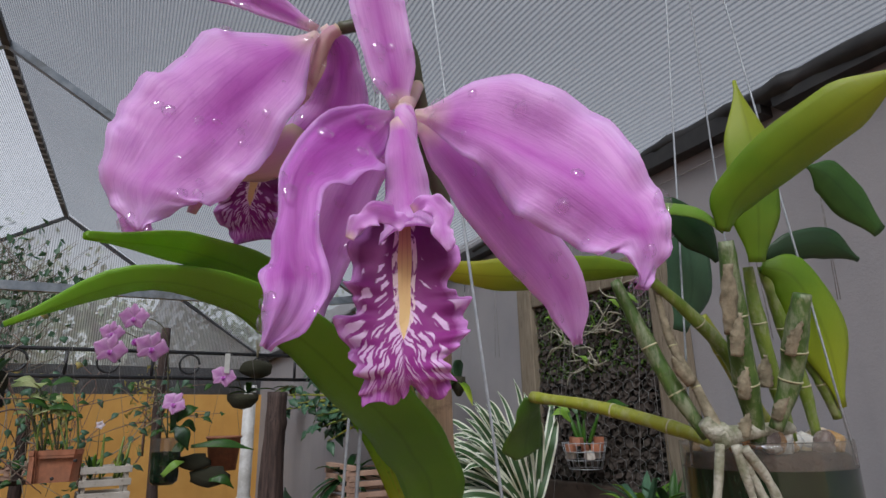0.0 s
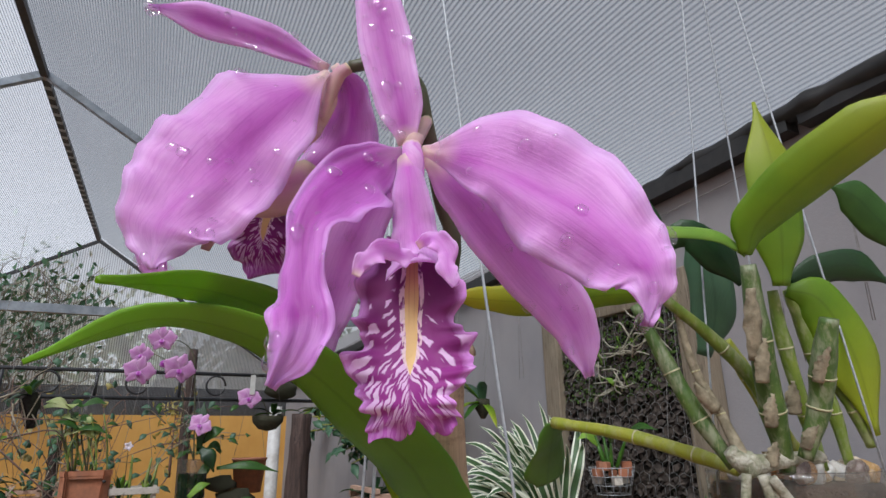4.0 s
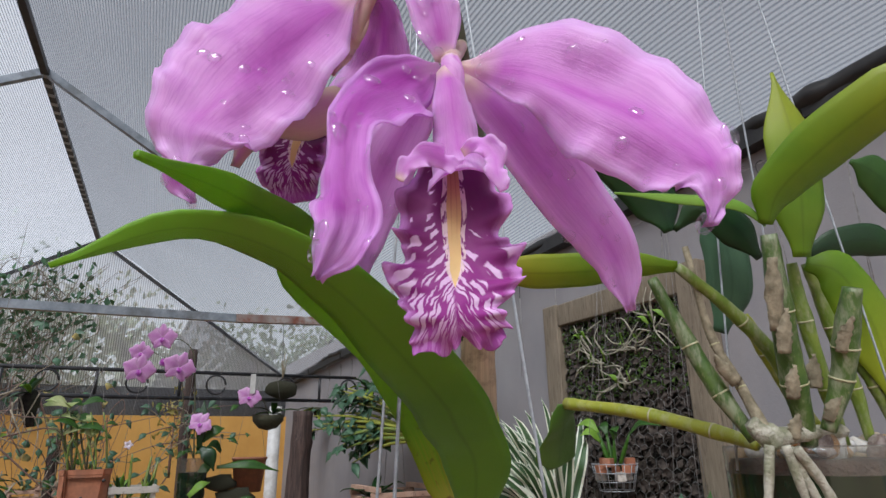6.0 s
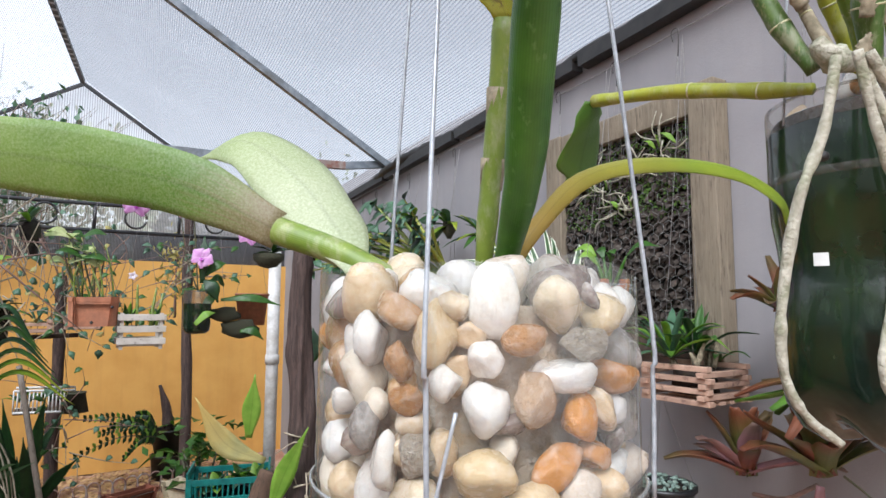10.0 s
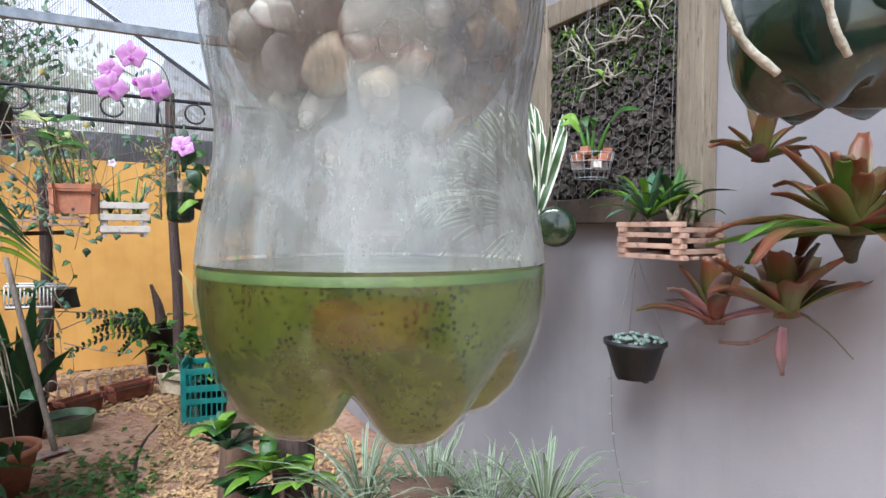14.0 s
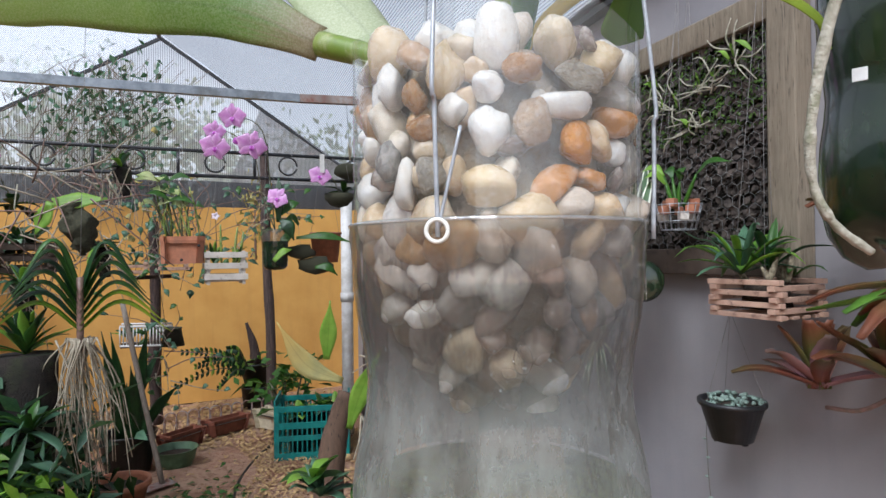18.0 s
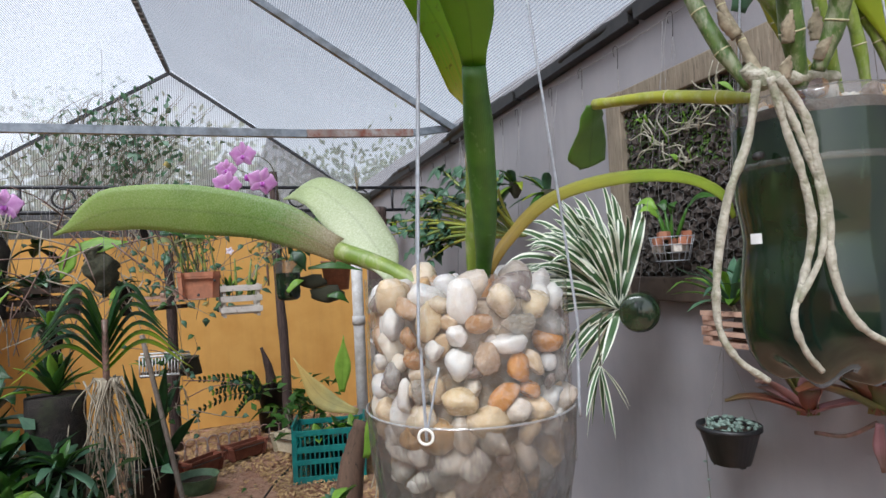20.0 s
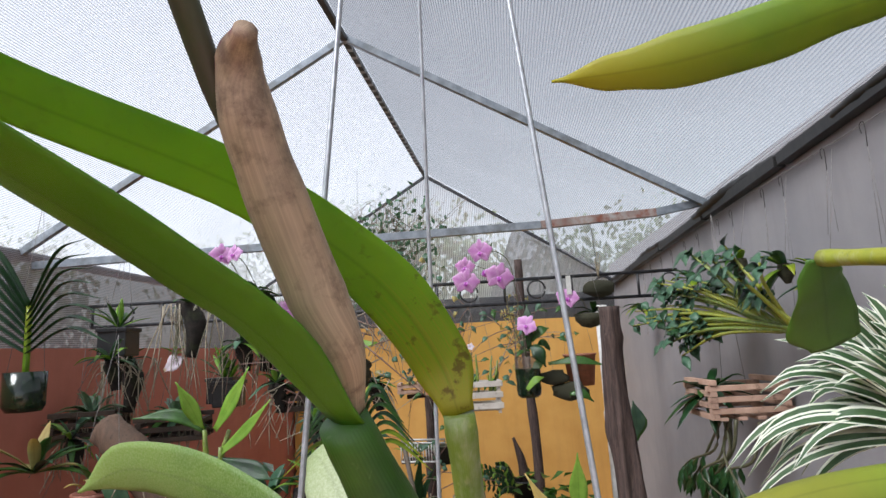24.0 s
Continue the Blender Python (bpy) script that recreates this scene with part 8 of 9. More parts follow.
for k in range(4):
    part("stem", tube([Vector((0.5466, 2.0476, 0.3968)) + Vector((0.06 * k, 0, -0.6)), Vector((0.5471, 2.0491, 0.4347)) + Vector((0.04 * k, 0, 0))], 0.01, 5, 2), MAT["pedicel"], lowp)
ggp = Vector((1.05, 1.62, 0.0))
gpot = thing("plant_pot", "black pot of ornamental grass by the grey wall", "plant pot", tuple(ggp))
part("pot_body", pot_body(0.14, 0.19, 0.3, tuple(ggp)), MAT["black_plastic"], gpot)
grass = thing("ornamental_grass", "fountain of thin grey-green striped grass leaves", "grass", (ggp.x, ggp.y, 0.3))
rosette(grass, ggp + Vector((0, 0, 0.28)), 120, 0.62, 0.0065, ["grass"], (0.5, 1.45), 0.55, 131, thick=0.001, cup=0.3, base=0.7, seg=9, m=2)
rosette(grass, ggp + Vector((-0.3, 0.25, 0.22)), 70, 0.55, 0.0065, ["grass"], (0.4, 1.4), 0.55, 132, thick=0.001, cup=0.3, base=0.7, seg=9, m=2)
for k, cp in enumerate(((0.8383, 1.7403, 0.4016), (0.9935, 1.5801, 0.3927), (1.0809, 1.4062, 0.4278), (1.1528, 1.2435, 0.4879))):
    rosette(grass, cp, 70, 0.56 - 0.02 * k, 0.0055, ["grass"], (0.35, 1.4), 0.5, 133 + k, thick=0.001, cup=0.3, base=0.7, seg=8, m=2)
bchip = thing("wood_block", "old weathered block of wood lying in the grass", "wood block", (0.9154, 1.519, 0.5501))
part("block_body", gnarled(box((0.18, 0.09, 0.06), (0.9152, 1.5185, 0.5368), 0.006, rz=-0.5, wobble=0.004), 0.004), MAT["log"], bchip)

# ---- the cascade of canes on the grey wall ----
dbx = Vector((1.4739, 2.9192, 1.3383))
dbask = thing("slat_basket", "dark slatted basket on the grey wall under hanging canes", "basket", tuple(dbx))
slat_basket(dbask, dbx + Vector((0, 0, -0.1)), 0.34, 7, "wood_slat", WALL_RZ, (0.03, 0.025), 9)
strings(dbask, [dbx + Vector((0, 0.12, 0.05)), dbx + Vector((0, -0.12, 0.05))], (dbx.x, dbx.y, 2.2), 0.0012)
canes = thing("dendrobium", "cane orchid with drooping stems and rounded blue-green leaves", "orchid", tuple(dbx))
cen = Vector((1.4732, 2.3764, 1.6081))
cane_end = Vector((1.3807, 3.5421, 1.7538))
for k in range(36):
    out = (cane_end - cen) * rr_.uniform(0.45, 1.1) + Vector((rr_.uniform(-0.12, 0.1), rr_.uniform(-0.1, 0.1), rr_.uniform(-0.2, 0.22)))
    if k >= 28:
        out = Vector((rr_.uniform(-0.25, -0.05), rr_.uniform(-0.15, 0.5), rr_.uniform(0.1, 0.4)))
    a = cen + Vector((0, rr_.uniform(-0.1, 0.1), 0))
    b = a + out
    mid = spline([a, a.lerp(b, 0.5) + Vector((-0.04, 0, 0.05)), b], 12)
    part("cane", tube(mid, [0.009, 0.008, 0.004], 6, 12), MAT["bulb_yellow" if k % 3 else "bulb_light"], canes)
    for i in range(7, 13):
        for sgn in (-1, 1):
            if rr_.random() < 0.35:
                continue
            d = Vector((rr_.uniform(-0.05, 0.02), sgn * rr_.uniform(0.03, 0.1), rr_.uniform(-0.08, 0.05)))
            part("leaf", blade([mid[i], mid[i] + d * 0.5 + Vector((0, 0, 0.012)), mid[i] + d], [0.006, 0.026, 0.002], (-0.7, -0.4, 0.6), 5, 2, 0.1), MAT["leaf_blue" if (k + i) % 4 else "leaf_dark"], canes)
rosette(canes, dbx + Vector((-0.1, 0.05, 0.0)), 22, 0.24, 0.026, ["leaf_dark", "leaf_blue", "leaf_mid"], (-0.5, 1.0), 0.4, 139, seg=6, m=2)
for k in range(8):
    a = dbx + Vector((-0.05, 0.1 - 0.05 * k, -0.1))
    a = a + Vector((rr_.uniform(-0.05, 0.02), rr_.uniform(-0.1, 0.1), 0))
    pts = [a, a + Vector((rr_.uniform(-0.08, 0), rr_.uniform(-0.05, 0.1), -0.15)), a + Vector((-0.08, rr_.uniform(-0.2, 0.3), -rr_.uniform(0.22, 0.34))), a + Vector((-0.05, rr_.uniform(-0.45, 0.55), -rr_.uniform(0.3, 0.45)))]
    mid = spline(pts, 14)
    part("cane", tube(pts, [0.008, 0.004], 6, 14), MAT["peduncle"], canes)
    for i in range(7, 15):
        d = Vector((rr_.uniform(-0.04, 0.02), rr_.uniform(-0.08, 0.08), -rr_.uniform(0.05, 0.11)))
        part("leaf", blade([mid[i], mid[i] + d * 0.5, mid[i] + d], [0.006, 0.02, 0.002], (-0.9, -0.4, 0.2), 5, 2, 0.1), MAT["leaf_dark"], canes)
for k, (x, y) in enumerate(((1310, 470), (1390, 480), (1440, 430), (1220, 490), (1140, 530))):
    cpos = [(1.5482, 2.8427, 1.9405), (1.5169, 2.4254, 1.8562), (1.4716, 2.0881, 1.7717), (1.6001, 3.5351, 1.9408), (1.6872, 4.6955, 1.8779)][k]
    wp = thing("hanging_orchid", "small orchid hung against the grey wall", "orchid", cpos, "small orchids on the wall")
    rosette(wp, cpos, 9, 0.2, 0.02, ["leaf_mid", "leaf_blue", "leaf_yellow"], (-0.2, 1.2), 0.4, 140 + k, seg=6, m=2, start=1.6, arc=3.1)
    part("root_ball", tube([Vector(cpos) + Vector((0, 0, 0.02)), Vector(cpos) - Vector((0, 0, 0.06))], [0.03, 0.035, 0.01], 8, 4), MAT["coir"], wp)
    strings(wp, [Vector(cpos) + Vector((0, 0, 0.02))], on_wall(cpos[1], 2.24, 0.06), 0.001)

# ---- tangles on the back posts ----
tg = random.Random(77)
for at, n, reach in (((-0.0413, 4.5674, 1.5322), 26, 0.22), ((0.0072, 4.4964, 0.7163), 16, 0.2), ((0.6019, 4.2772, 1.655), 20, 0.18)):
    c = Vector(at)
    tw = thing("epiphyte", "tangle of thin twigs and small grey-green leaves on a post", "plant", at, "tangles on the back posts")
    strings(tw, [c], (c.x, RY, max(c.z + 0.1, r1a.z)), 0.0012)
    for i in range(n):
        a = c + Vector((tg.gauss(0, 0.05), tg.gauss(0, 0.03), tg.gauss(0, 0.12)))
        q = a + Vector((tg.gauss(0, reach), tg.uniform(-0.1, 0.02), tg.gauss(0.04, reach * 0.7)))
        m_ = a.lerp(q, 0.5) + Vector((tg.uniform(-0.05, 0.05), 0, tg.uniform(-0.04, 0.06)))
        part("twig", tube([a, m_, q], [0.004, 0.002], 4, 6), MAT["pedicel" if i % 2 else "root_thin"], tw)
        for p in (m_, q):
            dv = Vector((tg.uniform(-0.07, 0.07), tg.uniform(-0.04, 0.01), tg.uniform(-0.06, 0.03)))
            part("leaf", blade([p, p + dv * 0.5 + Vector((0, 0, 0.01)), p + dv], [0.004, 0.02, 0.002], (0, -0.7, 0.6), 5, 2, 0.1), MAT["leaf_blue" if i % 3 else "leaf_mid"], tw)

# ---- the west side: hanging baskets, mounted orchids, thick planting ----
vd = Vector((-0.299, 2.8705, 1.1055))
vanda = thing("vanda_orchid", "vanda orchid with fanned strap leaves and hanging roots", "orchid", tuple(vd))
for k in range(14):
    sgn = -1 if k % 2 else 1
    z = vd.z + 0.025 * (k // 2)
    L = 0.34 - 0.012 * k
    tipz = 0.10 - 0.12 * (1 - k / 14)
    pts = [(vd.x, vd.y, z), (vd.x + sgn * L * 0.45, vd.y - 0.03, z + 0.11 + 0.008 * k), (vd.x + sgn * L, vd.y - 0.05, z + tipz)]
    part("leaf", blade(pts, [0.014, 0.019, 0.002], (0, -0.35, 0.95), 14, 4, 0.5, 0.002), MAT["leaf_yellow" if k < 3 else ("leaf_mid" if k % 3 else "leaf_dark")], vanda)
part("stem", tube([(vd.x, vd.y, vd.z - 0.08), (vd.x, vd.y, vd.z + 0.22)], 0.014, 8, 4), MAT["pedicel"], vanda)
for k in range(60):
    p = vd + Vector((rr_.gauss(0, 0.03), rr_.gauss(0, 0.03), -0.03))
    q = p + Vector((rr_.gauss(0.02, 0.07), rr_.gauss(0, 0.05), -rr_.uniform(0.25, 0.62)))
    part("hanging_root", tube([p, p.lerp(q, 0.4) + Vector((rr_.uniform(-0.06, 0.06), 0, 0)), q], [0.0042, 0.003, 0.002], 5, 8), MAT["root_thin"], vanda)
part("hanging_wire", tube([vd + Vector((0, 0, 0.2)), (vd.x, RY - 0.6, 2.6)], 0.001, 4, 2), MAT["string"], vanda)

for nm, a, b, dy in (("x", (-0.7126, 3.5321, 1.4141), (-0.4644, 3.4256, 1.4085), 0.0), ("y", (-0.8337, 3.4372, 1.3955), (-0.4427, 3.4079, 1.4041), 0.0), ("z", (-1.9539, 3.3207, 1.3572), (-1.6042, 3.3011, 1.3078), 0.0), ("w", (-1.5532, 3.4, 1.2932), (-1.1756, 3.3752, 1.2714), 0.0)):
    a, b = Vector(a), Vector(b)
    m_ = a.lerp(b, 0.5)
    db = thing("slat_basket", "dark weathered slat basket hung from wires", "basket", tuple(m_), "dark slat baskets")
    slat_basket(db, m_ + Vector((0, 0, -0.06)), (b - a).length * 0.85, 5, "wood_dark", 0.2, (0.03, 0.026), int(m_.x * 10))
    strings(db, [m_ + Vector((-0.1, 0, 0.05)), m_ + Vector((0.1, 0, 0.05))], m_ + Vector((0, 0.1, 0.7)), 0.0012)
    pl = thing("orchid", "tangled orchid with grey-green leaves and roots in the dark basket", "orchid", tuple(m_ + Vector((0, 0, 0.05))), "orchids in dark baskets")
    rosette(pl, m_ + Vector((0, 0, 0.04)), 22, 0.25, 0.024, ["leaf_grey", "leaf_blue", "leaf_grey", "leaf_mid"], (0.0, 1.2), 0.4, int(abs(m_.x) * 100), seg=6, m=2)
    for k in range(14):
        p = m_ + Vector((rr_.uniform(-0.14, 0.14), rr_.uniform(-0.1, 0.1), 0))
        part("root", tube([p, p + Vector((rr_.uniform(-0.08, 0.08), -0.05, -rr_.uniform(0.05, 0.3)))], 0.003, 5, 3), MAT["root_thin"], pl)

# broad-leaved plant above the vanda
hp = Vector((-0.3699, 3.0757, 1.6161))
hang = thing("hanging_orchid", "orchid with two long hanging leaves among bare twigs", "orchid", tuple(hp))
for pts in ([(-0.4251, 3.0761, 1.6475), (-0.4569, 3.0863, 1.5787), (-0.4888, 3.0964, 1.5098)], [(-0.4251, 3.0761, 1.6475), (-0.3253, 3.0679, 1.6559), (-0.211, 3.0581, 1.6691)]):
    part("leaf", blade(pts, [0.02, 0.04, 0.004], (-0.2, -0.9, 0.4), 8, 4, 0.15, 0.003), MAT["leaf_fresh"], hang)
part("dark_mount", gnarled(tube([hp + Vector((0.02, 0, 0.03)), hp + Vector((0.05, 0, -0.1)), hp + Vector((0.06, 0, -0.2))], [0.035, 0.065, 0.05, 0.02], 16, 18), 0.03, 2.0, 26, 26), MAT["coir"], hang)
for k in range(40):
    p = hp + Vector((rr_.gauss(0, 0.12), rr_.gauss(0, 0.05), rr_.gauss(0.05, 0.1)))
    q = p + Vector((rr_.gauss(0, 0.2), rr_.gauss(0, 0.08), rr_.gauss(-0.05, 0.2)))
    part("twig", tube([p, p.lerp(q, 0.5) + Vector((rr_.uniform(-0.05, 0.05), 0, rr_.uniform(-0.05, 0.05))), q], [0.004, 0.002], 4, 5), MAT["pedicel" if k % 2 else "root_thin"], hang)

# pale pink moth orchids and root-hung mounts under the rail
for ft, at, sz in (((-0.1, -1, 0.05), (-0.7694, 3.4771, 1.888), 0.085), ((0.2, -1, -0.1), (-1.1116, 3.3636, 2.2142), 0.07), ((-0.3, -1, 0.2), (-1.0427, 3.3584, 2.2164), 0.06)):
    fl = thing("phalaenopsis", "pink moth orchid flower on a thin stem", "orchid", at, "moth orchids under the rail")
    phal_flower(fl, at, ft, sz)
    a = Vector(at)
    part("flower_stem", tube([a, a + Vector((0.05, 0.03, -0.05)), a + Vector((0.12, 0.06, -0.2))], 0.003, 5, 8), MAT["peduncle"], fl)
    rosette(fl, a + Vector((0.12, 0.06, -0.22)), 6, 0.18, 0.03, ["leaf_mid", "leaf_dark"], (-0.2, 0.8), 0.4, int(a.z * 1000), seg=6, m=3)
for at, n, L in (((-1.2064, 3.2014, 1.9278), 26, 0.5), ((-0.8744, 3.39, 1.8334), 26, 0.4), ((-1.6108, 3.3623, 1.6585), 40, 0.35), ((-0.7954, 3.3436, 1.7488), 14, 0.3)):
    a = Vector(at)
    mt = thing("mounted_orchid", "bark-mounted orchid with a curtain of pale hanging roots", "orchid", at, "root curtains")
    part("bark_mount", tube([a + Vector((-0.05, 0, 0.02)), a + Vector((0.02, 0, -0.1)), a + Vector((0.0, 0, -0.28))], [0.04, 0.055, 0.03], 8, 8), MAT["bark"], mt)
    for k in range(n):
        p = a + Vector((rr_.gauss(0, 0.07), rr_.gauss(0, 0.04), 0))
        q = p + Vector((rr_.gauss(0, 0.06), rr_.gauss(0, 0.03), -L * rr_.uniform(0.5, 1.1)))
        part("hanging_root", tube([p, p.lerp(q, 0.5) + Vector((rr_.uniform(-0.03, 0.03), 0, 0)), q], [0.004, 0.002], 4, 5), MAT["root_thin" if k % 4 else "root"], mt)
    rosette(mt, a, 8, 0.16, 0.02, ["leaf_mid", "leaf_blue", "leaf_fresh"], (0.0, 1.2), 0.3, int(abs(a.x) * 99), seg=6, m=2)
for at, s in (((-1.6175, 3.2518, 1.747), 0.075), ((-1.1274, 3.4511, 1.4591), 0.07), ((-1.0822, 3.4147, 1.4401), 0.07)):
    a = Vector(at)
    kp = thing("hanging_pot", "square black plastic pot hung from wires", "plant pot", at, "small black pots")
    part("pot_body", flat("pot", box((s * 2, s * 2, s * 1.9), a, 0.008)), MAT["black_plastic"], kp)
    part("pot_rim", flat("pot", box((s * 2.2, s * 2.2, s * 0.3), a + Vector((0, 0, s * 0.9)), 0.005)), MAT["black_plastic"], kp)
    strings(kp, [a + Vector((sx * s, 0, s)) for sx in (-1, 1)], a + Vector((0, 0.05, 0.6)), 0.0012)
    kpl = thing("orchid", "young orchid in a small black pot", "orchid", tuple(a + Vector((0, 0, s))), "orchids in black pots")
    rosette(kpl, a + Vector((0, 0, s)), 8, 0.24, 0.018, ["leaf_mid", "leaf_fresh"], (0.5, 1.4), 0.25, int(a.x * 77), seg=6, m=2)
wt_ = thing("white_root_orchid", "orchid with two thick white roots arching up", "orchid", (-1.2794, 3.2396, 1.6398))
part("thick_root", tube([(-1.3182, 3.2438, 1.6274), (-1.2751, 3.2159, 1.8441), (-1.203, 3.1935, 1.9948), (-1.1745, 3.1933, 1.9786)], [0.012, 0.011, 0.008], 8, 14), MAT["root"], wt_)
part("thick_root", tube([(-1.2487, 3.2343, 1.6673), (-1.2371, 3.2134, 1.8419), (-1.1954, 3.1957, 1.971)], [0.010, 0.008], 8, 10), MAT["root"], wt_)
part("white_flower", blade([(-1.3701, 3.2523, 1.5866), (-1.3004, 3.2225, 1.6266), (-1.2641, 3.2369, 1.6535)], [0.01, 0.045, 0.01], (-0.1, -1, 0.2), 8, 4, 0.3), MAT["white_petal"], wt_)
rosette(wt_, (-1.3072, 3.2381, 1.6706), 6, 0.12, 0.012, ["leaf_fresh"], (0.2, 1.2), 0.3, 171, seg=6, m=2)

# the log and the white-flowered orchid in the foreground of the west side
lg = thing("mount_log", "thick brown log with orchids fixed to it", "log", (-1.0351, 2.36, 1.2354))
part("log_body", gnarled(tube([(-1.22, 2.4578, 1.3795), (-1.09, 2.4091, 1.2824), (-0.9374, 2.3678, 1.1053), (-0.848, 2.3952, 0.8098), (-0.8415, 2.4754, 0.1043)], [0.06, 0.075, 0.08, 0.085, 0.09], 14, 30, [(rr_.random(), rr_.uniform(-0.1, 0.12)) for _ in range(9)]), 0.012, 3.0, 16, 5), MAT["log"], lg)
fp = Vector((-1.1564, 2.302, 1.1391))
flute = thing("hanging_pot", "ribbed reddish-brown clay pot with a white tag, hung by the log", "plant pot", tuple(fp))
part("pot_body", lathe([(0.001, -0.09), (0.055, -0.09), (0.078, 0.02), (0.084, 0.02), (0.084, 0.035), (0.076, 0.035), (0.001, 0.02)], tuple(fp), 36, lambda r, z, an: (r * (1 + 0.025 * math.cos(12 * an)), z)), MAT["brown_plastic"], flute)
part("plant_tag", flat("tag", box((0.018, 0.002, 0.08), fp + Vector((-0.04, -0.085, -0.01)), 0.0005, rot=Euler((0.1, 0.35, 0)).to_matrix())), MAT["white_plastic"], flute)
strings(flute, [fp + Vector((sx * 0.08, 0, 0.03)) for sx in (-1, 1)], fp + Vector((0, 0.1, 0.6)), 0.0012)
fpl = thing("orchid", "small orchid with dark strap leaves in the ribbed pot", "orchid", tuple(fp + Vector((0, 0, 0.03))))
rosette(fpl, fp + Vector((0, 0, 0.03)), 8, 0.2, 0.018, ["leaf_mid", "leaf_dry"], (0.2, 1.2), 0.35, 188, seg=7, m=3)
wf = thing("orchid", "orchid with broad upright leaves and white yellow-centred flowers", "orchid", (-0.7725, 2.2556, 1.1))
for pts, w, mt in (([(-0.7488, 2.2224, 1.3758), (-0.7762, 2.1947, 1.4582), (-0.8218, 2.1674, 1.5498)], 0.03, "leaf_fresh"), ([(-0.6992, 2.2191, 1.3729), (-0.6279, 2.1828, 1.4692), (-0.5566, 2.144, 1.5869)], 0.03, "leaf_fresh"), ([(-0.6834, 2.2271, 1.2928), (-0.5837, 2.1911, 1.3686), (-0.4843, 2.1519, 1.4721)], 0.022, "leaf_fresh"), ([(-0.7389, 2.2217, 1.3752), (-0.8365, 2.2021, 1.4322), (-0.9838, 2.1929, 1.429)], 0.024, "leaf_mid"), ([(-0.9686, 2.2255, 1.0465), (-1.0282, 2.1932, 1.1896), (-1.0811, 2.1516, 1.3218)], 0.04, "leaf_blue"), ([(-0.928, 2.2184, 1.0828), (-1.0124, 2.1998, 1.1217), (-1.1055, 2.1748, 1.1347)], 0.03, "leaf_blue"), ([(-0.724, 2.2321, 1.2754), (-0.5611, 2.2053, 1.2301), (-0.4881, 2.1832, 1.2004)], 0.035, "leaf_dark")):
    part("leaf", blade(pts, [0.012, w, 0.002], (-0.2, -0.9, 0.35), 12, 4, 0.2, 0.003), MAT[mt], wf)
for a, b in (((-0.7556, 2.2613, 1.0396), (-0.7389, 2.2217, 1.3752)), ((-0.716, 2.2587, 1.0374), (-0.6824, 2.2248, 1.3126)), ((-0.8038, 2.2853, 1.0369), (-0.6568, 2.2368, 1.3681))):
    part("cane", tube([a, Vector(a).lerp(Vector(b), 0.5) + Vector((0.01, 0, 0)), b], [0.012, 0.014, 0.008], 8, 8), MAT["bulb_light"], wf)
for p, s in (((-0.794, 2.1908, 1.2393), 0.06), ((-0.8458, 2.1931, 1.252), 0.05)):
    p = Vector(p)
    for k in range(5):
        an = k * 1.257 + 0.3
        d = Vector((math.cos(an), -0.15, math.sin(an))) * s
        part("white_petal", blade([p, p + d * 0.55, p + d], [0.006, s * 0.4, 0.004], (-0.1, -1, 0.1), 8, 4, 0.1), MAT["white_petal"], wf)
    part("yellow_throat", tube([p + Vector((0, -0.01, 0.0)), p + Vector((0, -0.025, -0.012))], [0.012, 0.016, 0.006], 8, 4), MAT["yellow_petal"], wf)
for k in range(40):
    p = Vector((-0.834, 2.2642, 1.064)) + Vector((rr_.gauss(0, 0.1), rr_.gauss(0, 0.05), rr_.gauss(0, 0.06)))
    q = p + Vector((rr_.gauss(0, 0.09), rr_.gauss(-0.02, 0.04), rr_.gauss(-0.05, 0.08)))
    part("root", tube([p, p.lerp(q, 0.5) + Vector((0, 0, 0.02)), q], [0.003, 0.002], 4, 4), MAT["root_thin"], wf)

# far-left vanda and bottle pot
fv = Vector((-1.7748, 2.7749, 1.6171))
fpot = thing("bottle_pot", "grey-green cut plastic bottle hung as a pot", "plant pot", tuple(fv))
part("bottle_body", lathe([(0.001, -0.18), (0.07, -0.175), (0.085, -0.15), (0.088, 0.0), (0.083, 0.0), (0.08, -0.14), (0.001, -0.16)], tuple(fv), 24), MAT["green_bottle"], fpot)
strings(fpot, [fv + Vector((sx * 0.085, 0, 0)) for sx in (-1, 1)], fv + Vector((0, 0.05, 0.8)), 0.0012)
fan = thing("vanda_orchid", "vanda with long dark strap leaves above the bottle pot", "orchid", tuple(fv))
for k in range(16):
    sgn = -1 if k % 2 else 1
    L = 0.42 - 0.01 * k
    z = fv.z + 0.08 + 0.03 * (k // 2)
    part("leaf", blade([(fv.x, fv.y, z), (fv.x + sgn * L * 0.5, fv.y - 0.04, z + 0.10 + 0.01 * k), (fv.x + sgn * L, fv.y - 0.06, z + 0.02 + 0.02 * k)], [0.014, 0.019, 0.002], (0, -0.3, 0.95), 12, 4, 0.5, 0.002), MAT["leaf_dark"], fan)
part("stem", tube([(fv.x, fv.y, fv.z - 0.05), (fv.x, fv.y, fv.z + 0.3)], 0.014, 8, 4), MAT["leaf_yellow"], fan)
pbx = thing("orchid", "orchid in a wooden basket with long dark leaves", "orchid", (-1.4806, 2.5389, 1.229))
rosette(pbx, (-1.5499, 2.5424, 1.2102), 16, 0.3, 0.024, ["leaf_mid", "leaf_dry", "leaf_dark"], (0.1, 1.2), 0.35, 181, seg=7, m=3)
rosette(pbx, (-1.2561, 2.6581, 1.1284), 14, 0.2, 0.02, ["leaf_mid", "leaf_blue"], (0.1, 1.2), 0.35, 182, seg=7, m=3)

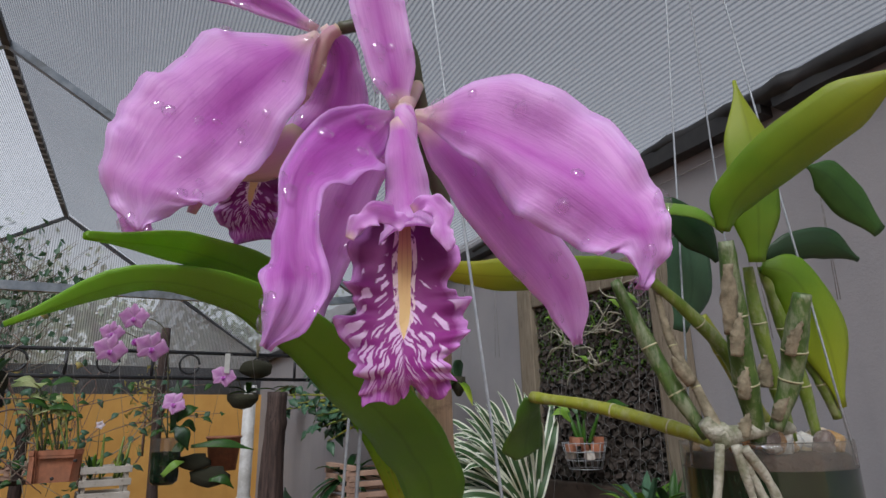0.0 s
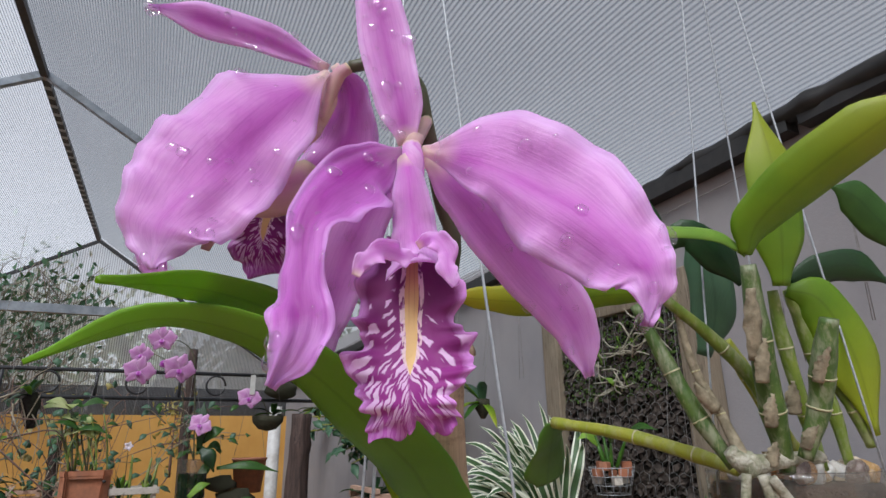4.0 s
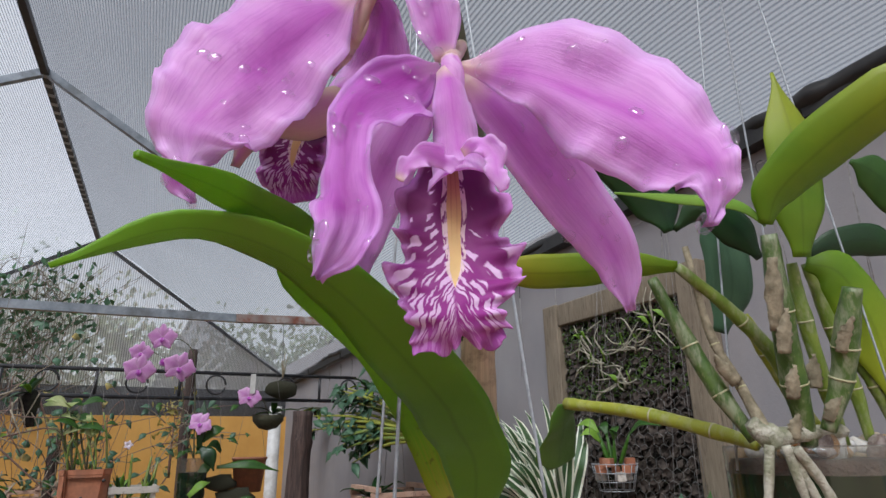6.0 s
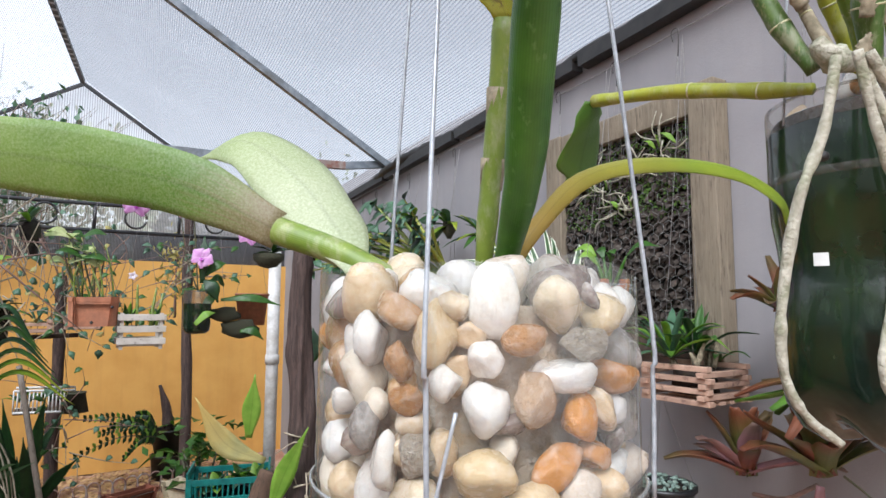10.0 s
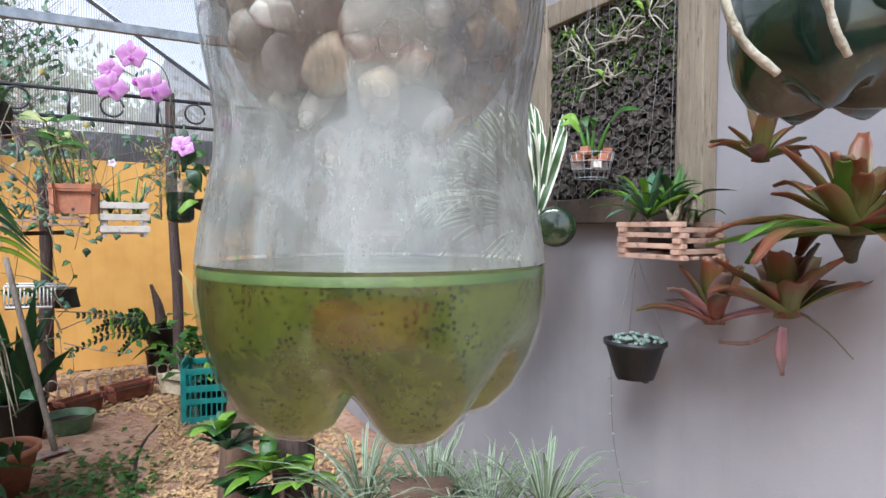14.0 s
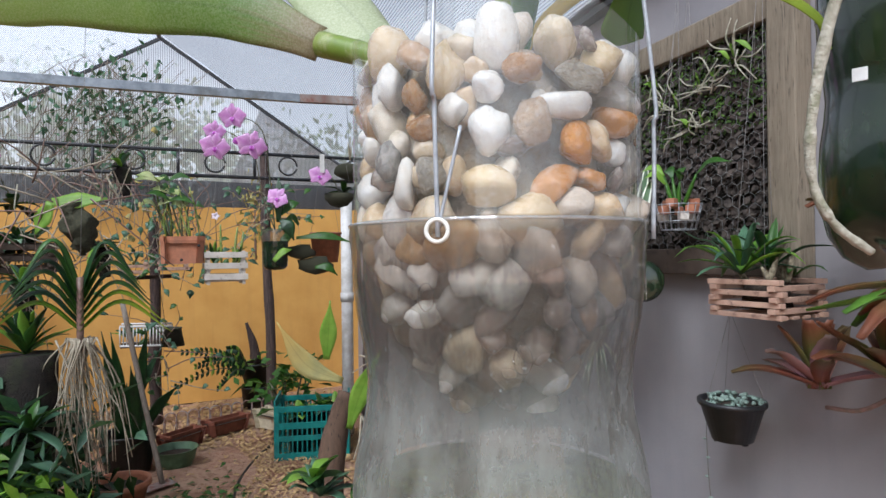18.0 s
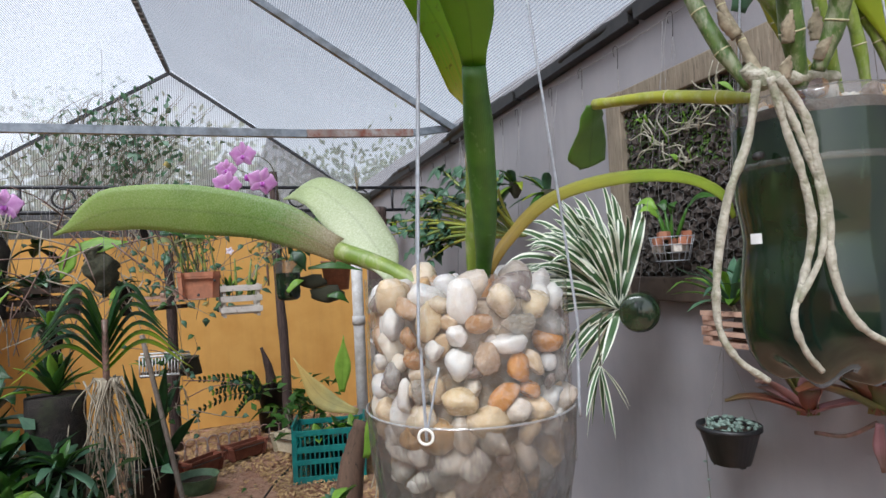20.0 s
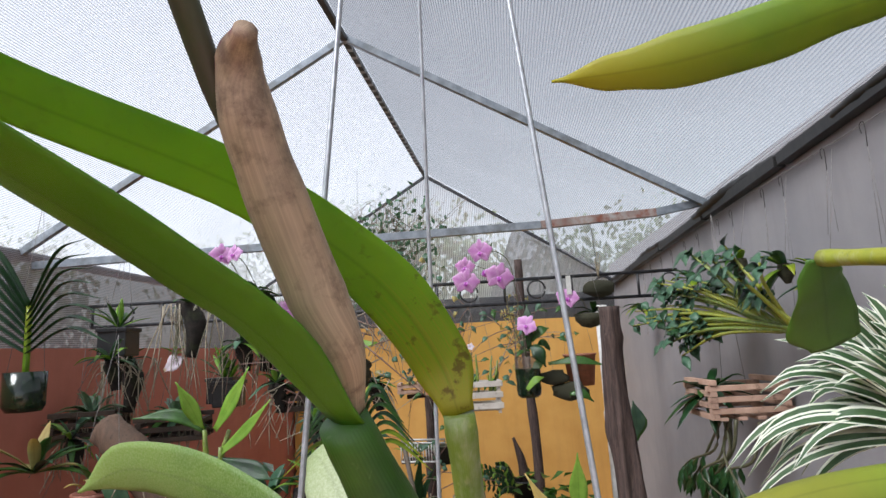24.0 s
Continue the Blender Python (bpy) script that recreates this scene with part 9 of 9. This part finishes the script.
# thick planting on the ground below
stump = thing("stump_planter", "dark rough stump planted with a tuft of strap leaves", "planter", (-0.665, 4.084, 0.0))
st = Vector((-0.5, 2.9586, 1.0133))
part("stump_body", tube([(st.x, st.y, 0.0), (st.x, st.y, 0.5), (st.x, st.y, st.z)], [0.13, 0.11, 0.115], 14, 14, [(0.3, 0.08), (0.7, -0.06)]), MAT["bark"], stump)
stp = thing("bromeliad", "green strap-leaved plant in the stump", "bromeliad", tuple(st))
rosette(stp, st, 22, 0.3, 0.022, ["leaf_mid", "leaf_fresh", "leaf_dark"], (0.3, 1.35), 0.35, 191, seg=7, m=3)
ths = random.Random(33)
for k, (px, py, d, n, L, w, mats, nm, lab) in enumerate((
    (0, 760, 2.3, 26, 0.34, 0.03, ["leaf_dark", "leaf_mid"], "foliage_plant", "bushy plant with long dark green leaves"),
    (150, 770, 2.4, 22, 0.24, 0.024, ["leaf_mid", "leaf_blue"], "foliage_plant", "bushy plant with grey-green leaves"),
    (40, 860, 2.0, 30, 0.3, 0.024, ["leaf_mid", "leaf_fresh"], "foliage_plant", "low plant with arching green leaves"),
    (160, 860, 2.1, 26, 0.2, 0.018, ["leaf_mid", "leaf_dark"], "foliage_plant", "low plant with narrow arching leaves"),
    (-60, 700, 2.6, 26, 0.4, 0.04, ["leaf_blue", "leaf_dark"], "foliage_plant", "tall plant with broad grey-green leaves"),
    (235, 700, 2.9, 16, 0.2, 0.04, ["leaf_blue", "leaf_dark"], "foliage_plant", "plant with broad blue-green leaves"),
    (-120, 820, 2.2, 26, 0.4, 0.03, ["leaf_mid", "leaf_dark"], "foliage_plant", "bushy plant with long green leaves"),
)):
    base = [(-0.6751, 2.7662, 0.7745), (-0.5371, 2.8164, 0.7428), (-0.5724, 2.3976, 0.6683), (-0.4457, 2.4531, 0.6075), (-0.8964, 3.186, 0.8663), (-0.4698, 3.3318, 0.736), (-0.8771, 2.7454, 0.7033)][k]
    pl = thing(nm, lab, "plant", (base[0], base[1], 0.0), "thick planting on the west side")
    part("stem", tube([(base[0], base[1], 0.0), tuple(base)], [0.02, 0.012], 7, 4), MAT["pedicel"], pl)
    for lev in range(3):
        rosette(pl, Vector(base) + Vector((ths.uniform(-0.1, 0.1), ths.uniform(-0.1, 0.1), -0.16 * lev)), n // 2 + 2, L, w, mats, (-0.1, 1.3), 0.45, 200 + 10 * k + lev, seg=6, m=2)
    part("undergrowth", scatter(260, (0.13, 0.14, 0.16), (0.13, 0.02), 300 + k, Vector(base) + Vector((0, 0, -0.3)), tilt=1.2), MAT[mats[-1]], pl, "", "stuff")

# small mounted plants crowding the red wall
wr = random.Random(52)
for at, n, L in (((-1.5457, 3.0779, 1.6245), 14, 0.2), ((-0.9566, 3.2701, 1.6793), 12, 0.18), ((-0.7573, 3.2064, 1.4651), 14, 0.16), ((-0.2686, 3.4152, 1.428), 16, 0.16), ((-0.1782, 3.4446, 1.8305), 10, 0.14), ((-1.7022, 3.0426, 1.2554), 14, 0.22), ((-0.5403, 3.1404, 1.2632), 14, 0.2)):
    c = Vector(at)
    sm = thing("mounted_orchid", "small orchid tied to bark, with thin trailing roots", "orchid", at, "small mounted orchids by the red wall")
    part("bark_mount", gnarled(tube([c + Vector((-0.03, 0, 0.05)), c, c + Vector((0.02, 0, -0.12))], [0.025, 0.045, 0.02], 10, 10), 0.012, c.x, 30, 20), MAT["bark"], sm)
    rosette(sm, c + Vector((0, -0.03, 0.03)), n, L, 0.017, ["leaf_mid", "leaf_blue", "leaf_dark", "leaf_fresh"], (-0.3, 1.3), 0.4, int(abs(c.x) * 1000), seg=7, m=2)
    for k in range(16):
        p = c + Vector((wr.gauss(0, 0.04), wr.gauss(-0.02, 0.02), wr.gauss(0, 0.04)))
        q = p + Vector((wr.gauss(0, 0.09), wr.uniform(-0.05, 0.02), -wr.uniform(0.05, 0.28)))
        part("root", tube([p, p.lerp(q, 0.5) + Vector((wr.uniform(-0.04, 0.04), 0, 0.02)), q], [0.0032, 0.0018], 4, 6), MAT["root_thin" if k % 3 else "pedicel"], sm)
    strings(sm, [c + Vector((0, 0, 0.04))], c + Vector((0, 0.08, 0.62)), 0.0012)

# ---- trees beyond the gable ----
def tree(x, y, h, seed):
    r = random.Random(seed)
    t = thing("tree", "leafy tree behind the garden wall, pale against the sky", "tree", (x, y, 0), "trees beyond the wall")
    trunk = [(x, y, 0), (x + r.uniform(-0.2, 0.2), y, h * 0.35), (x + r.uniform(-0.4, 0.4), y, h * 0.7), (x + r.uniform(-0.5, 0.5), y, h)]
    part("trunk", tube(trunk, [0.22, 0.17, 0.1, 0.03], 10, 18), MAT["trunk"], t)
    mid = spline(trunk, 20)
    tips = []
    for i in range(5, 20):
        for _ in range(2):
            an = r.uniform(0, 6.28)
            L = h * 0.3 * (1.1 - i / 24)
            b = mid[i] + Vector((math.cos(an) * L, math.sin(an) * L * 0.6, L * r.uniform(0.1, 0.6)))
            part("limb", tube([mid[i], mid[i].lerp(b, 0.5) + Vector((0, 0, 0.1)), b], [0.05, 0.03, 0.01], 6, 6), MAT["trunk"], t)
            tips += [b, mid[i].lerp(b, 0.6)]
    V, F, U = [], [], []
    for p in tips:
        v, f, u = scatter(38, (0.45, 0.4, 0.38), (0.15, 0.045), r.randint(0, 9999), p, tilt=1.5)
        k = len(V)
        V += v
        U += u
        F += [tuple(i + k for i in q) for q in f]
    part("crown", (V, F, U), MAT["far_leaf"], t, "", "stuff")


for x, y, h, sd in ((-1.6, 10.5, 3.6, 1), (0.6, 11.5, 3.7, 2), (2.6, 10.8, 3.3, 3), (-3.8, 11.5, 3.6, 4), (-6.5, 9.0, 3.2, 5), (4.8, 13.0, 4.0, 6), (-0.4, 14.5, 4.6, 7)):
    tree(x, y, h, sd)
vine = thing("climbing_vine", "sparse vine of twigs and leaves climbing inside the gable net", "vine", (-0.4, 6.2, 2.0))
vr = random.Random(4)
for k in range(190):
    a = Vector((vr.triangular(-1.5, 0.05, -0.4), 6.25 - vr.uniform(0, 0.25), vr.uniform(1.9, 2.9)))
    b = a + Vector((vr.uniform(-0.3, 0.5), vr.uniform(-0.15, 0.05), vr.uniform(0.1, 0.6)))
    b.z = min(b.z, 3.2)
    part("twig", tube([a, a.lerp(b, 0.5) + Vector((vr.uniform(-0.1, 0.1), 0, vr.uniform(-0.1, 0.1))), b], [0.004, 0.002], 4, 5), MAT["stick"], vine)
part("foliage", scatter(420, (0.3, 0.1, 0.3), (0.085, 0.026), 44, (-0.45, 6.12, 2.72), tilt=1.5), MAT["leaf_blue"], vine, "", "stuff")
